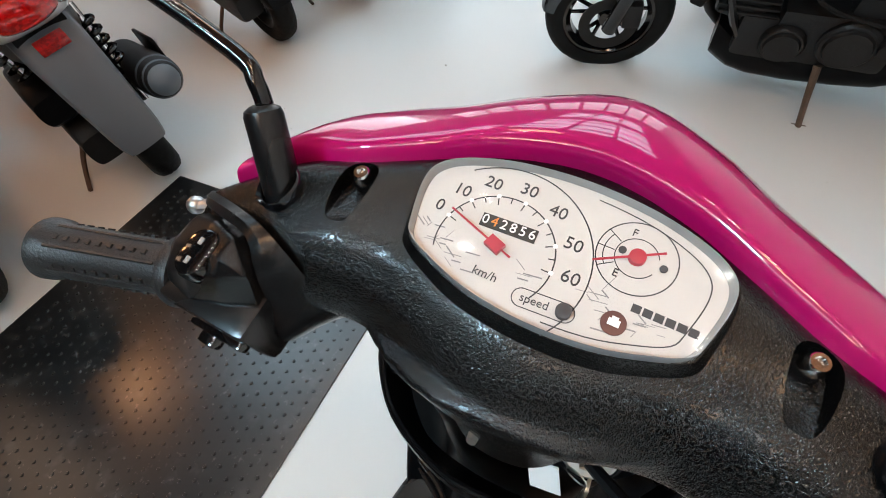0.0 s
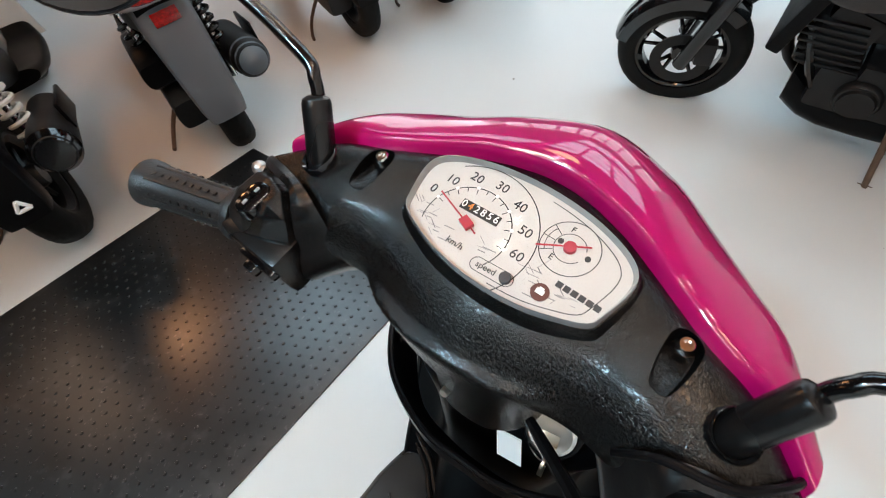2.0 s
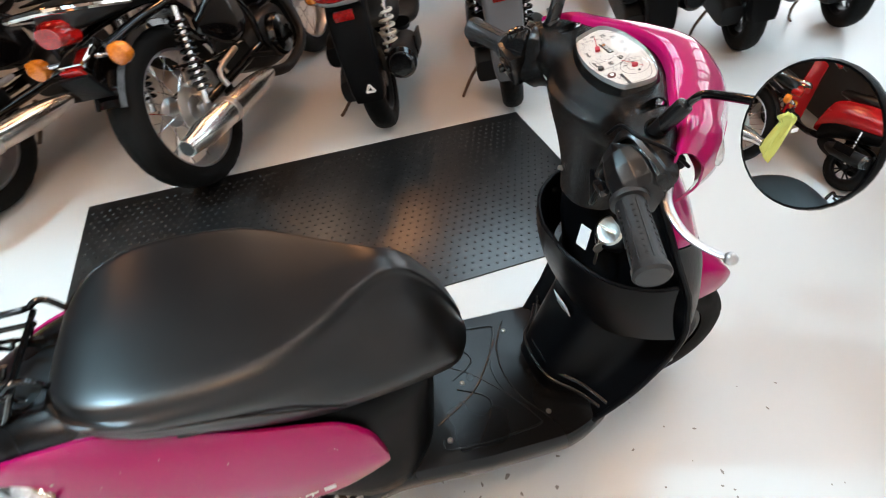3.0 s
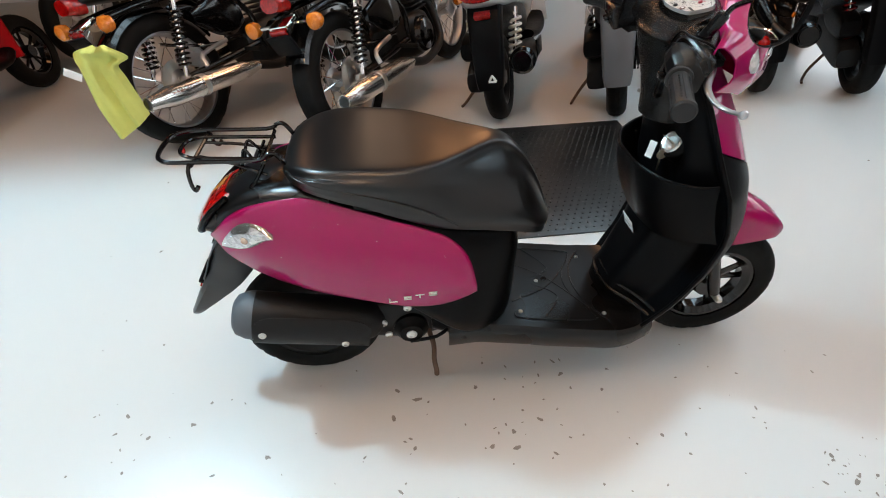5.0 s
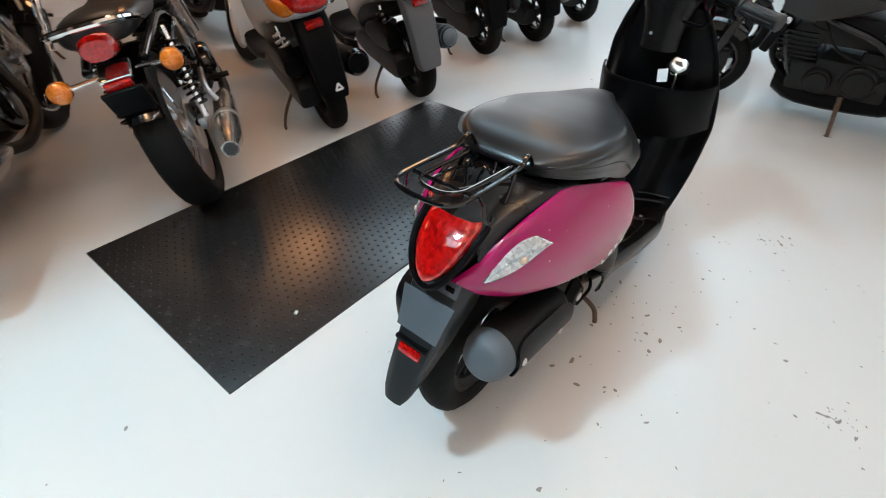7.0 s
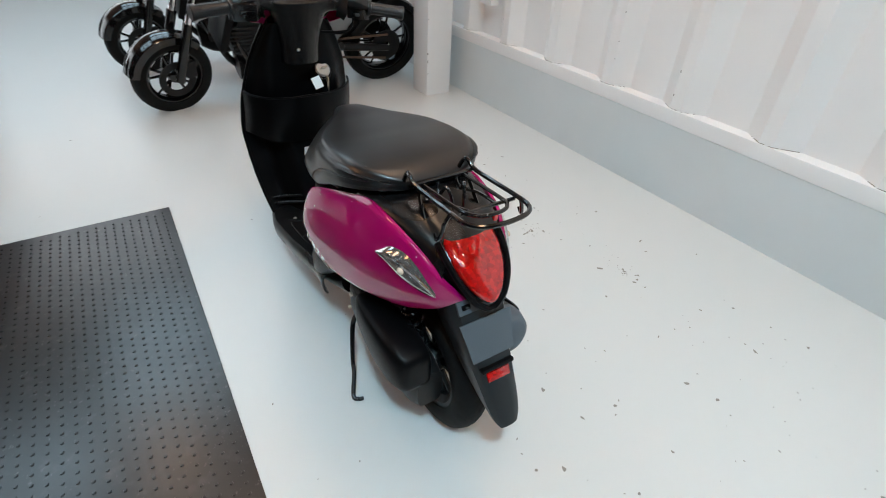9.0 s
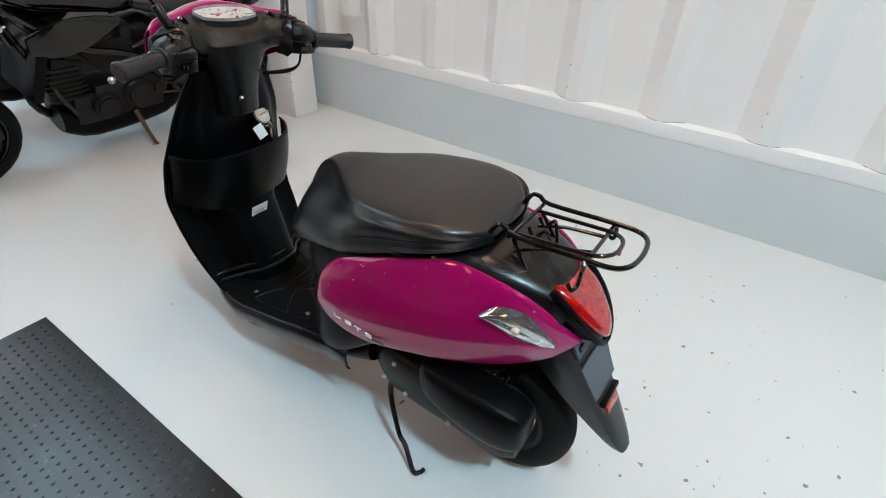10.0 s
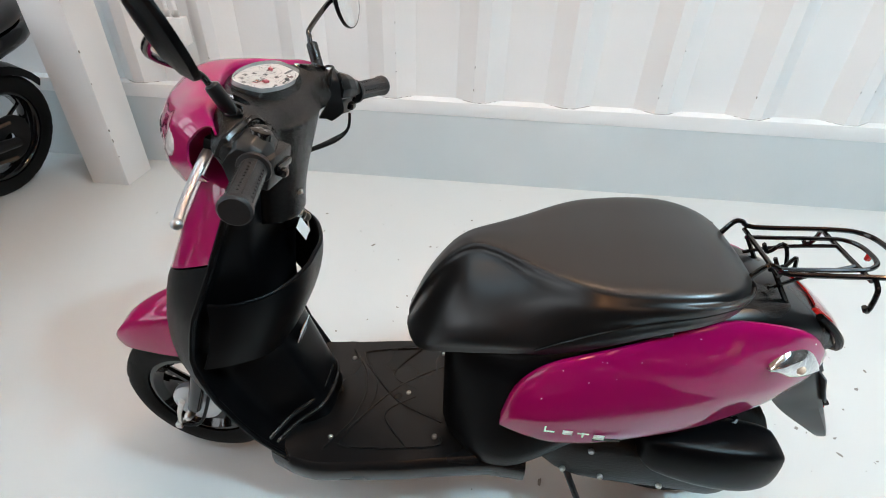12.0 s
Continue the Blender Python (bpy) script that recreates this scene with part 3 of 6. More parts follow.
def wheel(parent, c, r, w, rim_r, rim_mat, spokes=5, name="wheel", axis=(0, 1, 0), tread=RUBBER):
    """Cast wheel with a tyre: rim, spokes and hub are one casting."""
    c = Vector(c)
    ax = Vector(axis)
    a, b = c - ax * (w / 2), c + ax * (w / 2)
    bm = bmesh.new()
    lathe(bm, a, b, [(0.12, rim_r), (0.12, rim_r - 0.014), (0.3, rim_r - 0.03), (0.7, rim_r - 0.03), (0.88, rim_r - 0.014), (0.88, rim_r)], 40, caps=False)
    lathe(bm, c - ax * w * 0.42, c + ax * w * 0.42, [(0, 0.02), (0, 0.035), (0.2, 0.04), (0.8, 0.04), (1, 0.035), (1, 0.02)], 20)
    side = ax.cross(Vector((0, 0, 1))).normalized()
    up = Vector((0, 0, 1))
    ob = part(name, bm, rim_mat, parent)
    for k in range(spokes):
        q = 2 * math.pi * k / spokes + 0.3
        bm = bmesh.new()
        for dq in (-0.10, 0.10):
            d = side * math.cos(q + dq) + up * math.sin(q + dq)
            d2 = side * math.cos(q + dq * 2.2) + up * math.sin(q + dq * 2.2)
            tube(bm, [c + d * 0.030, c + d * 0.05, c + d2 * (rim_r - 0.020)], [0.0105, 0.0095, 0.0075], 6, 1)
        d = side * math.cos(q) + up * math.sin(q)
        lathe(bm, c + d * 0.045 - ax * 0.008, c + d * 0.045 + ax * 0.008, [(0, 0.010), (1, 0.010)], 8)
        part("spoke", bm, rim_mat, ob)
    grooved_tyre(ob, c, r, w, rim_r, ax, tread)
    return ob


def grooved_tyre(parent, c, r, w, rim_r, ax, mat):
    """Tyre with slanted grooves cut into its crown."""
    side = ax.cross(Vector((0, 0, 1))).normalized()
    up = Vector((0, 0, 1))
    prof = [(0.08, rim_r - 0.003), (0.0, rim_r + 0.012), (-0.015, rim_r + 0.55 * (r - rim_r)), (0.05, r - 0.020), (0.13, r - 0.010), (0.24, r - 0.005), (0.36, r - 0.002), (0.44, r - 0.0005)]
    prof += [(0.5, r)] + [(1 - f, q) for f, q in prof[::-1]]
    segs = 120
    rows = []
    for i, (f, q) in enumerate(prof):
        ring_ = []
        for k in range(segs):
            shift = int(abs(f - 0.5) * 14)
            cut = 0.0
            if 3 <= i <= 13 and i != 8:
                cut = 0.0035 if (k + shift + (2 if f > 0.5 else 0)) % 5 == 0 else 0.0
            if i == 8:
                cut = 0.003
            a = 2 * math.pi * k / segs
            d = side * math.cos(a) + up * math.sin(a)
            ring_.append(c + ax * (w * (f - 0.5)) + d * (q - cut))
        rows.append(ring_)
    bm = bmesh.new()
    grid(bm, rows, True)
    part("tyre", bm, mat, parent, "black rubber tyre")


def bolt(parent, p, n, r=0.006, mat=None, name="bolt"):
    p, n = Vector(p), Vector(n).normalized()
    bm = bmesh.new()
    lathe(bm, p - n * 0.004, p + n * 0.004, [(0, r), (0.6, r), (0.9, r * 0.7), (0.9, r * 0.45), (0.6, r * 0.4)], 12)
    return part(name, bm, mat or STEEL, parent)


def handlebar(root):
    # rear cover: two arms, a broad middle and the neck, blended into one moulding
    def sec(u, v0, v1, top, bot, crease):
        return hbs([(u, v1, top - 0.012), (u, v1 - 0.012, top), (u, (v1 + crease) / 2, top + 0.001), (u, crease, top - 0.006),
                    (u, v0 + 0.004, top - 0.03), (u, v0, (top + bot) / 2 - 0.008), (u, v0 + 0.012, bot + 0.012),
                    (u, (v0 + v1) / 2, bot), (u, v1 - 0.014, bot + 0.01), (u, v1, (top + bot) / 2)])
    secs = []
    for s, rows in ((-1, [(.206, -.066, -.022, -.024, -.068, -.052), (.178, -.078, -.006, -.014, -.072, -.050), (.150, -.074, .010, -.006, -.076, -.046), (.115, -.064, .022, -.003, -.078, -.038),
                          (.080, -.060, .042, -.006, -.086, -.030), (.040, -.070, .060, -.008, -.10, -.036)]),
                    (0, [(0, -.076, .066, -.008, -.11, -.040)]),
                    (1, [(.040, -.070, .060, -.008, -.10, -.036), (.080, -.060, .042, -.006, -.086, -.030), (.115, -.064, .022, -.003, -.078, -.038),
                         (.150, -.074, .010, -.006, -.076, -.046), (.178, -.078, -.006, -.014, -.072, -.050), (.206, -.066, -.022, -.024, -.068, -.052)])):
        for r in rows:
            secs.append(sec((s or 1) * r[0], *r[1:]))
    bm = bmesh.new()
    loft(bm, secs, 3, 4)
    neck = []
    for z, xr, xf, w in ((0.752, .868, .99, .060), (0.80, .862, .985, .060), (0.85, .850, .98, .066), (0.90, .835, .97, .082), (0.94, .825, .96, .098)):
        yo = (z - 0.75) * -0.04
        neck.append([(xf, yo, z), (xf - .02, yo + w * .8, z), ((xr + xf) / 2, yo + w, z), (xr + .022, yo + w * .86, z), (xr, yo + w * .35, z),
                     (xr, yo - w * .35, z), (xr + .022, yo - w * .86, z), ((xr + xf) / 2, yo - w, z), (xf - .02, yo - w * .8, z)])
    loft(bm, neck, 3, 4)
    cover = part("handlebar_cover", bm, GRAIN, root, "leather-grained black plastic handlebar cover")
    md = cover.modifiers.new("blend", "REMESH")
    md.mode, md.voxel_size, md.use_smooth_shade = "VOXEL", 0.0035, True
    sm = cover.modifiers.new("soften", "SMOOTH")
    sm.factor, sm.iterations = 0.6, 10

    # teardrop pits sunk into the cover, each with a chrome bolt
    bm = bmesh.new()
    for s in (-1, 1):
        rim = spline([(-.0085, .012), (0, .0165), (.0085, .012), (.0100, 0), (.0078, -.018), (.0040, -.0265), (-.0040, -.0265), (-.0078, -.018), (-.0100, 0)], 4, True)
        rows = [[hb(s * .1128 + a * k, -.003 + (b + .003) * k, h0 + h1 * (b + .0265)) for a, b in rim] for k, h0, h1 in ((1.06, .02, 0), (1.0, .0, 0), (.92, -.004, -.20), (.80, -.006, -.22))]
        grid(bm, rows, True, True)
    bmesh.ops.recalc_face_normals(bm, faces=bm.faces)
    cut = bpy.data.meshes.new("pit_cutter")
    bm.to_mesh(cut)
    bm.free()
    cutter = bpy.data.objects.new("pit_cutter", cut)
    scene.collection.objects.link(cutter)
    cutter.matrix_world = root.matrix_world
    bpy.context.view_layer.update()
    bo = cover.modifiers.new("pits", "BOOLEAN")
    bo.operation, bo.solver, bo.object = "DIFFERENCE", "EXACT", cutter
    baked = bpy.data.meshes.new_from_object(cover.evaluated_get(bpy.context.evaluated_depsgraph_get()))
    cover.modifiers.clear()
    cover.data = baked
    for f in baked.polygons:
        f.use_smooth = True
    baked.set_sharp_from_angle(angle=radians(45))
    bpy.data.objects.remove(cutter)
    for s in (-1, 1):
        bolt(cover, hb(s * 0.1128, 0.0065, -0.0045), HN, 0.0056, CHROME)

    # grips, switch housings, levers, mirrors
    for s, side in ((-1, "left"), (1, "right")):
        a, b = Vector(hb(s * 0.200, -0.080, -0.046)), Vector(hb(s * 0.307, -0.111, -0.048))
        bm = bmesh.new()
        prof = [(0, 0.012), (0, 0.0225), (0.04, 0.0235), (0.07, 0.0225), (0.08, 0.0175), (0.3, 0.0172), (0.55, 0.0178), (0.86, 0.0182), (0.9, 0.0205), (0.97, 0.0210), (1.0, 0.018), (1.0, 0.008)]
        lathe(bm, a, b, prof, 32)
        d = (b - a).normalized()
        sd = d.cross(HN).normalized()
        up = sd.cross(d)
        for k in range(6):
            for row in range(9):
                q = 2 * math.pi * k / 6 + 0.4
                n = sd * math.cos(q) + up * math.sin(q)
                p = a + (b - a) * (0.2 + row * 0.075)
                m = Matrix((d, n.cross(d), n)).transposed().to_4x4()
                box(bm, p + n * 0.0178, (0.0028, 0.0028, 0.002), 0, m)
        for k in range(7):
            q = 2 * math.pi * k / 7
            n = sd * math.cos(q) + up * math.sin(q)
            tube(bm, [a + (b - a) * 0.12 + n * 0.0172, a + (b - a) * 0.86 + n * 0.018], 0.0012, 5, 1)
        part("grip", bm, GRIP, root, "ribbed dark grey rubber handlebar grip")
        # housing: an angular block behind a flared collar
        bm = bmesh.new()
        secs = []
        for uc, vf, vr, ht in ((.140, -.064, -.080, -.009), (.158, -.050, -.088, -.006), (.178, -.046, -.094, -.010), (.198, -.046, -.096, -.018), (.207, -.050, -.094, -.026)):
            secs.append(hbs([(s * uc, vf + .012, -.056), (s * uc, vf + .003, ht - .010), (s * uc, vf - .006, ht), (s * uc, (vf + vr) / 2, ht + .001), (s * (uc - .002), vr + .010, ht - .004),
                             (s * (uc - .004), vr, ht - .018), (s * (uc - .004), vr, -.042), (s * (uc - .004), vr + .008, -.048), (s * uc, vr + .010, -.082), (s * uc, vf, -.080)]))
        grid(bm, secs, True, True)
        bmesh.ops.bevel(bm, geom=bm.edges[:], offset=.0016, segments=2, affect="EDGES", profile=.6)
        hous = part("switch_housing", bm, SATIN, root, "angular black switch housing", smooth=30)
        bm = bmesh.new()
        right = [(.206, -.026, -.050), (.204, -.0336, -.022), (.176, -.038, -.009), (.1476, -.0433, -.002), (.1257, -.0508, -.010), (.116, -.056, -.032), (.1075, -.0612, -.055), (.108, -.052, -.085)]
        left = [(.206, -.036, -.050), (.2017, -.0428, -.022), (.175, -.048, -.009), (.148, -.0534, -.002), (.1395, -.0662, -.014), (.134, -.078, -.040), (.1297, -.0886, -.065), (.128, -.070, -.090)]
        rr, ll = spline(right, 3), spline(left, 3)
        grid(bm, [[hb(s * p[0], p[1], p[2]) for p in rr], [hb(s * (a[0] + b[0]) / 2, (a[1] + b[1]) / 2, (a[2] + b[2]) / 2 + .0025) for a, b in zip(rr, ll)], [hb(s * p[0], p[1], p[2]) for p in ll]])
        shell(bm, .004)
        part("collar", bm, SATIN, hous, "flared black collar", smooth=25)
        if s < 0:
            bm = bmesh.new()
            c = Vector(hb(-0.172, -0.0715, -0.010))
            for dv in (-.0045, .0045):
                lathe(bm, c + HV * dv - HN * 0.008, c + HV * dv + HN * 0.005, [(0, 0.0105), (0.7, 0.0105), (0.92, 0.0092), (1, 0.006)], 20)
            rocker = part("switch", bm, GLOSSBLACK, hous, "gloss black rocker switch with white marks")
            for dv in (-0.006, 0.006):
                bm = bmesh.new()
                box(bm, c + HV * dv + HN * 0.0056, (0.0026, 0.0042, 0.0008), 0.0003, HMAT.to_3x3().to_4x4())
                part("switch_mark", bm, GREYINK, rocker)
            bm = bmesh.new()
            box(bm, Vector(hb(-0.166, -0.086, -0.054)), (0.066, 0.030, 0.050), 0.006, HMAT.to_3x3().to_4x4())
            part("switch_block", bm, SATIN, hous, "black switch block under the bar")
            bm = bmesh.new()
            box(bm, Vector(hb(-0.160, -0.101, -0.050)), (0.040, 0.010, 0.010), 0.003, HMAT.to_3x3().to_4x4())
            box(bm, Vector(hb(-0.168, -0.104, -0.058)), (0.013, 0.018, 0.012), 0.004, HMAT.to_3x3().to_4x4())
            part("turn_switch", bm, GLOSSBLACK, hous)
        else:
            bm = bmesh.new()
            box(bm, Vector(hb(0.158, -0.094, -0.058)), (0.022, 0.012, 0.012), 0.003, HMAT.to_3x3().to_4x4())
            part("start_button", bm, GLOSSBLACK, hous)
        # brake lever
        bm = bmesh.new()
        tip = (s * (0.300 if s > 0 else 0.290), -0.014 if s > 0 else -0.03, -0.085 if s > 0 else -0.108)
        path = hbs([(s * 0.150, -0.012, -0.052), (s * 0.172, 0.000, -0.062), (s * 0.205, -0.002, -0.072 if s > 0 else -0.085), (s * 0.25, -0.006 if s > 0 else -0.014, -0.080 if s > 0 else -0.1), tip])
        if s > 0:
            path = hbs([(.150, -.012, -.052), (.172, -.012, -.062), (.205, -.032, -.076), (.245, -.036, -.084), (.275, -.027, -.087), tip])
        tube(bm, path, [0.0085, 0.009, 0.0078, 0.007, 0.0066, 0.006][:len(path)], 10, 5, 0.6)
        bmesh.ops.create_icosphere(bm, subdivisions=2, radius=0.0080, matrix=Matrix.Translation(hb(*tip)))
        part("brake_lever", bm, ALLOY, root, "silver alloy brake lever")
        bm = bmesh.new()
        box(bm, Vector(hb(s * 0.155, -0.008, -0.052)), (0.045, 0.03, 0.018), 0.004, HMAT.to_3x3().to_4x4())
        part("lever_bracket", bm, PLASTIC, root)
        # mirror: rubber boot, bent arm, shell with convex glass
        bm = bmesh.new()
        b0, b1 = hb(s * 0.150, -0.022, -0.012), hb(s * 0.165, 0.006, 0.029)
        lathe(bm, b0, b1, [(0, 0.0105), (0.1, 0.0108), (0.9, 0.0105), (0.96, 0.0095), (1.0, 0.006)], 24)
        part("mirror_boot", bm, SATIN, root, "dark grey rubber boot on the mirror stem")
        bm = bmesh.new()
        p0, d0 = Vector(hb(s * 0.1515, -0.020, -0.003)), (HN * .9 + HU * s * .25).normalized()
        lathe(bm, p0 - d0 * .004, p0 + d0 * .0022, [(0, .0135), (.8, .0140), (1, .0132), (.7, .0112), (.3, .0110)], 24, caps=False)
        part("boot_socket", bm, GLOSSBLACK, root)
        bm = bmesh.new()
        arm = [(s * 0.164, 0.006, 0.024), (s * 0.1695, 0.013, 0.036), (s * 0.185, 0.020, 0.046), (s * 0.26, 0.022, 0.080)]
        c = Vector((.858, .294, 1.131)) if s < 0 else Vector((.845, -.330, 1.066))
        n = Vector((-0.985, 0.096, 0.143) if s > 0 else (-0.702, -0.623, 0.346)).normalized()
        tube(bm, hbs(arm) + [c - n * .018 - HU * s * .02, c - n * .013], 0.0048, 10, 5)
        mirror = part("mirror", bm, GLOSSBLACK, root, "round mirror on a bent black arm")
        e1 = Vector((0, 0, 1)).cross(n).normalized()
        e2 = n.cross(e1)
        bm = bmesh.new()
        rows = []
        for k, dd in ((0.95, 0.0020), (0.985, 0.0046), (1.0, 0.005), (1.02, 0.002), (1.0, -0.003), (0.8, -0.010), (0.45, -0.015), (0.05, -0.016)):
            rows.append([c + (e1 * 0.060 * math.cos(q) + e2 * 0.0575 * math.sin(q)) * k + n * dd for q in np.arange(36) * math.pi / 18])
        grid(bm, rows, True, True)
        part("mirror_shell", bm, PLASTIC, mirror)
        bm = bmesh.new()
        rows = []
        for k in (0.02, 0.2, 0.4, 0.6, 0.8, 0.97):
            rows.append([c + (e1 * 0.060 * math.cos(q) + e2 * 0.0575 * math.sin(q)) * k + n * (0.0058 - 0.0014 * k * k) for q in np.arange(36) * math.pi / 18])
        grid(bm, rows, True, True)
        part("mirror_glass", bm, MIRROR, mirror, "convex mirror glass")

    # brake cables under the bar
    for s in (-1, 1):
        bm = bmesh.new()
        tube(bm, hbs([(s * 0.150, -0.002, -0.055), (s * 0.125, 0.02, -0.075), (s * 0.10, 0.02, -0.11), (s * 0.07, 0.03, -0.16)]), 0.004, 8, 5)
        part("brake_cable", bm, PLASTIC, root)
    bm = bmesh.new()
    tube(bm, hbs([(.112, -.060, -.020), (.130, -.052, .001), (.160, -.044, .0), (.184, -.022, -.012), (.194, -.002, -.040)]), 0.0024, 8, 5)
    part("brake_cable", bm, PLASTIC, root)
    bm = bmesh.new()
    tube(bm, hbs([(0.150, -0.095, -0.07), (0.14, -0.10, -0.10), (0.115, -0.085, -0.12), (0.06, -0.06, -0.13)]), [0.003, 0.003, 0.006, 0.004], 8, 5)
    part("brake_switch_wire", bm, PLASTIC, root)


def gauge(root):
    half = [(0.0, -0.0318), (0.030, -0.0290), (0.052, -0.0225), (0.0672, -0.0155), (0.0718, -0.006), (0.0762, 0.014), (0.0735, 0.0265), (0.060, 0.036), (0.034, 0.0438), (0.0, 0.0468)]
    outline = half + [(-a, b) for a, b in half[-2:0:-1]]
    outline = [(a * 0.968, (b - 0.006) * 0.965 + 0.0045) for a, b in outline]
    o = spline(outline, 4, True)
    c = np.array((0, 0.0045))
    bm = bmesh.new()
    rows = []
    for k, h in ((1.050, -0.016), (1.038, 0.000), (1.030, 0.0045), (1.024, 0.0056), (1.019, 0.0054), (1.010, 0.003), (0.998, 0.0002)):
        rows.append([hb(*(c + (p - c) * k), h) for p in o])
    grid(bm, rows, True)
    body = part("gauge", bm, BEZEL, root, "instrument panel with a white dial and clear cover")
    bm = bmesh.new()
    grid(bm, [[hb(*(c + (p - c) * k), h) for p in o] for k, h in ((1.16, -0.014), (1.10, -0.0070), (1.065, -0.0030), (1.047, -0.0012), (1.036, -0.0010), (1.035, -0.004))], True)
    part("gauge_surround", bm, GRAIN, body, "grained black plastic round the dial")
    bm = bmesh.new()
    slab(bm, [tuple(c + (p - c) * 1.001) for p in o], -0.001, 0.0002, lambda a, b, h: hb(a, b, h))
    part("gauge_face", bm, FACE, body, "off-white printed dial face")
    bm = bmesh.new()
    rows = [[hb(*(c + (p - c) * k), 0.0054 + 0.0012 * (1 - k)) for p in o] for k in (1.012, 0.8, 0.5, 0.2, 0.02)]
    grid(bm, rows, True, False)
    bm.faces.new([v for v in bm.verts][-len(o):])
    g = part("gauge_cover", bm, LENS, body, "clear plastic gauge cover")
    g.visible_shadow = False

    def stroke(bm, pts, w, h=0.0006):
        for (a, b), (a2, b2) in zip(pts, pts[1:]):
            d = np.array((a2 - a, b2 - b))
            ln = np.linalg.norm(d)
            if ln < 1e-7:
                continue
            nrm = np.array((-d[1], d[0])) / ln * w / 2
            ex = d / ln * w * 0.25
            q = [(a - ex[0] + nrm[0], b - ex[1] + nrm[1]), (a - ex[0] - nrm[0], b - ex[1] - nrm[1]), (a2 + ex[0] - nrm[0], b2 + ex[1] - nrm[1]), (a2 + ex[0] + nrm[0], b2 + ex[1] + nrm[1])]
            bm.faces.new([bm.verts.new(hb(*p, h)) for p in q])

    def arc(cx, cy, r, a0, a1, n=48):
        return [(cx + r * math.cos(radians(a0 + (a1 - a0) * i / n)), cy + r * math.sin(radians(a0 + (a1 - a0) * i / n))) for i in range(n + 1)]

    dc = (-0.0275, -0.0055)
    bm = bmesh.new()
    stroke(bm, arc(*dc, 0.0462, -38, 128), 0.0007)
    stroke(bm, arc(*dc, 0.0292, -30, 200), 0.0007)
    for i in range(13):
        a = 165 - i * 13.7
        r0 = 0.0292
        r1 = 0.0245 if i % 2 == 0 else 0.0262
        stroke(bm, [(dc[0] + r0 * math.cos(radians(a)), dc[1] + r0 * math.sin(radians(a))), (dc[0] + r1 * math.cos(radians(a)), dc[1] + r1 * math.sin(radians(a)))], 0.0006)
    fc = (0.0333, 0.0182)
    stroke(bm, arc(*fc, 0.0182, 0, 360, 60), 0.0006)
    stroke(bm, arc(*fc, 0.0098, 20, 330, 40), 0.0005)
    stroke(bm, arc(*fc, 0.0150, 150, 215, 20), 0.0005)
    for a in (150, 180, 215):
        stroke(bm, [(fc[0] + r * math.cos(radians(a)), fc[1] + r * math.sin(radians(a))) for r in (0.0105, 0.0180)], 0.0005)
    cap = arc(-0.0055, -0.0215, 0.0045, 90, 270, 12) + arc(0.0145, -0.0200, 0.0045, -90, 90, 12)
    stroke(bm, cap + cap[:1], 0.0005)
    stroke(bm, [tuple(c + (p - c) * 0.905) for p in o if p[0] > 0.0], 0.0006)
    part("dial_lines", bm, INK, body)
    bm = bmesh.new()
    for i in range(0, 13, 2):
        a = radians(165 - i * 13.7)
        bmesh.ops.create_circle(bm, cap_ends=True, segments=12, radius=0.0012, matrix=HMAT @ Matrix.Translation((dc[0] + 0.0292 * math.cos(a), dc[1] + 0.0292 * math.sin(a), 0.0009)))
    part("dial_dots", bm, WHITE, body)

    def put(u, v, turn=0):
        return HMAT @ Matrix.Translation((u, v, 0.0006)) @ Matrix.Rotation(radians(turn), 4, "Z")

    for txt, u, v in (("0", -.0625, .0055), ("10", -.0560, .0178), ("20", -.0432, .0278), ("30", -.0252, .0310), ("40", -.0075, .0255), ("50", .0055, .0124), ("60", .0105, -.0036)):
        writing(txt, 0.0092, put(u, v), INK, body, "numeral")
    writing("km/h", 0.0062, put(-.0255, -.0185), INK, body, "unit_lettering")
    writing("speed", 0.0058, put(.0005, -.0210, 4), INK, body, "speed_lettering")
    writing("F", 0.0056, put(.0285, .0300), INK, body, "fuel_letter")
    writing("E", 0.0056, put(.0272, .0075), INK, body, "fuel_letter")
    # maker's plate as plain bars
    for i in range(6):
        bm = bmesh.new()
        box(bm, (0, 0, 0), (0.0040, 0.0038, 0.0004), 0, None)
        bmesh.ops.transform(bm, matrix=put(0.0412 + i * 0.0049, -0.0047), verts=bm.verts)
        part("lettering_bar", bm, INK, body, smooth=0)
    # faint printed street-map motif
    bm = bmesh.new()
    rng = random.Random(11)
    for i in range(44):
        u, v = rng.choice(((-.058, -.010), (-.045, -.018), (-.008, -.012), (.03, -.018), (.05, -.014), (.022, -.006)))
        u, v = u + rng.uniform(-.008, .008), v + rng.uniform(-.004, .006)
        ln = rng.uniform(.003, .009)
        a = rng.choice((0.15, 0.15, 1.2, 2.6))
        stroke(bm, [(u, v), (u + ln * math.cos(a), v + ln * math.sin(a))], rng.choice((.0003, .0004, .0007)), 0.0004)
    part("printed_motif", bm, GREYINK, body, smooth=0)["kind"] = "stuff"
    # odometer
    bm = bmesh.new()
    box(bm, (0, 0, 0), (0.0285, 0.0072, 0.0008), 0.0002)
    bmesh.ops.transform(bm, matrix=put(-0.0258, 0.0080, 3), verts=bm.verts)
    odo = part("odometer", bm, ODOMETER, body, "black odometer window")
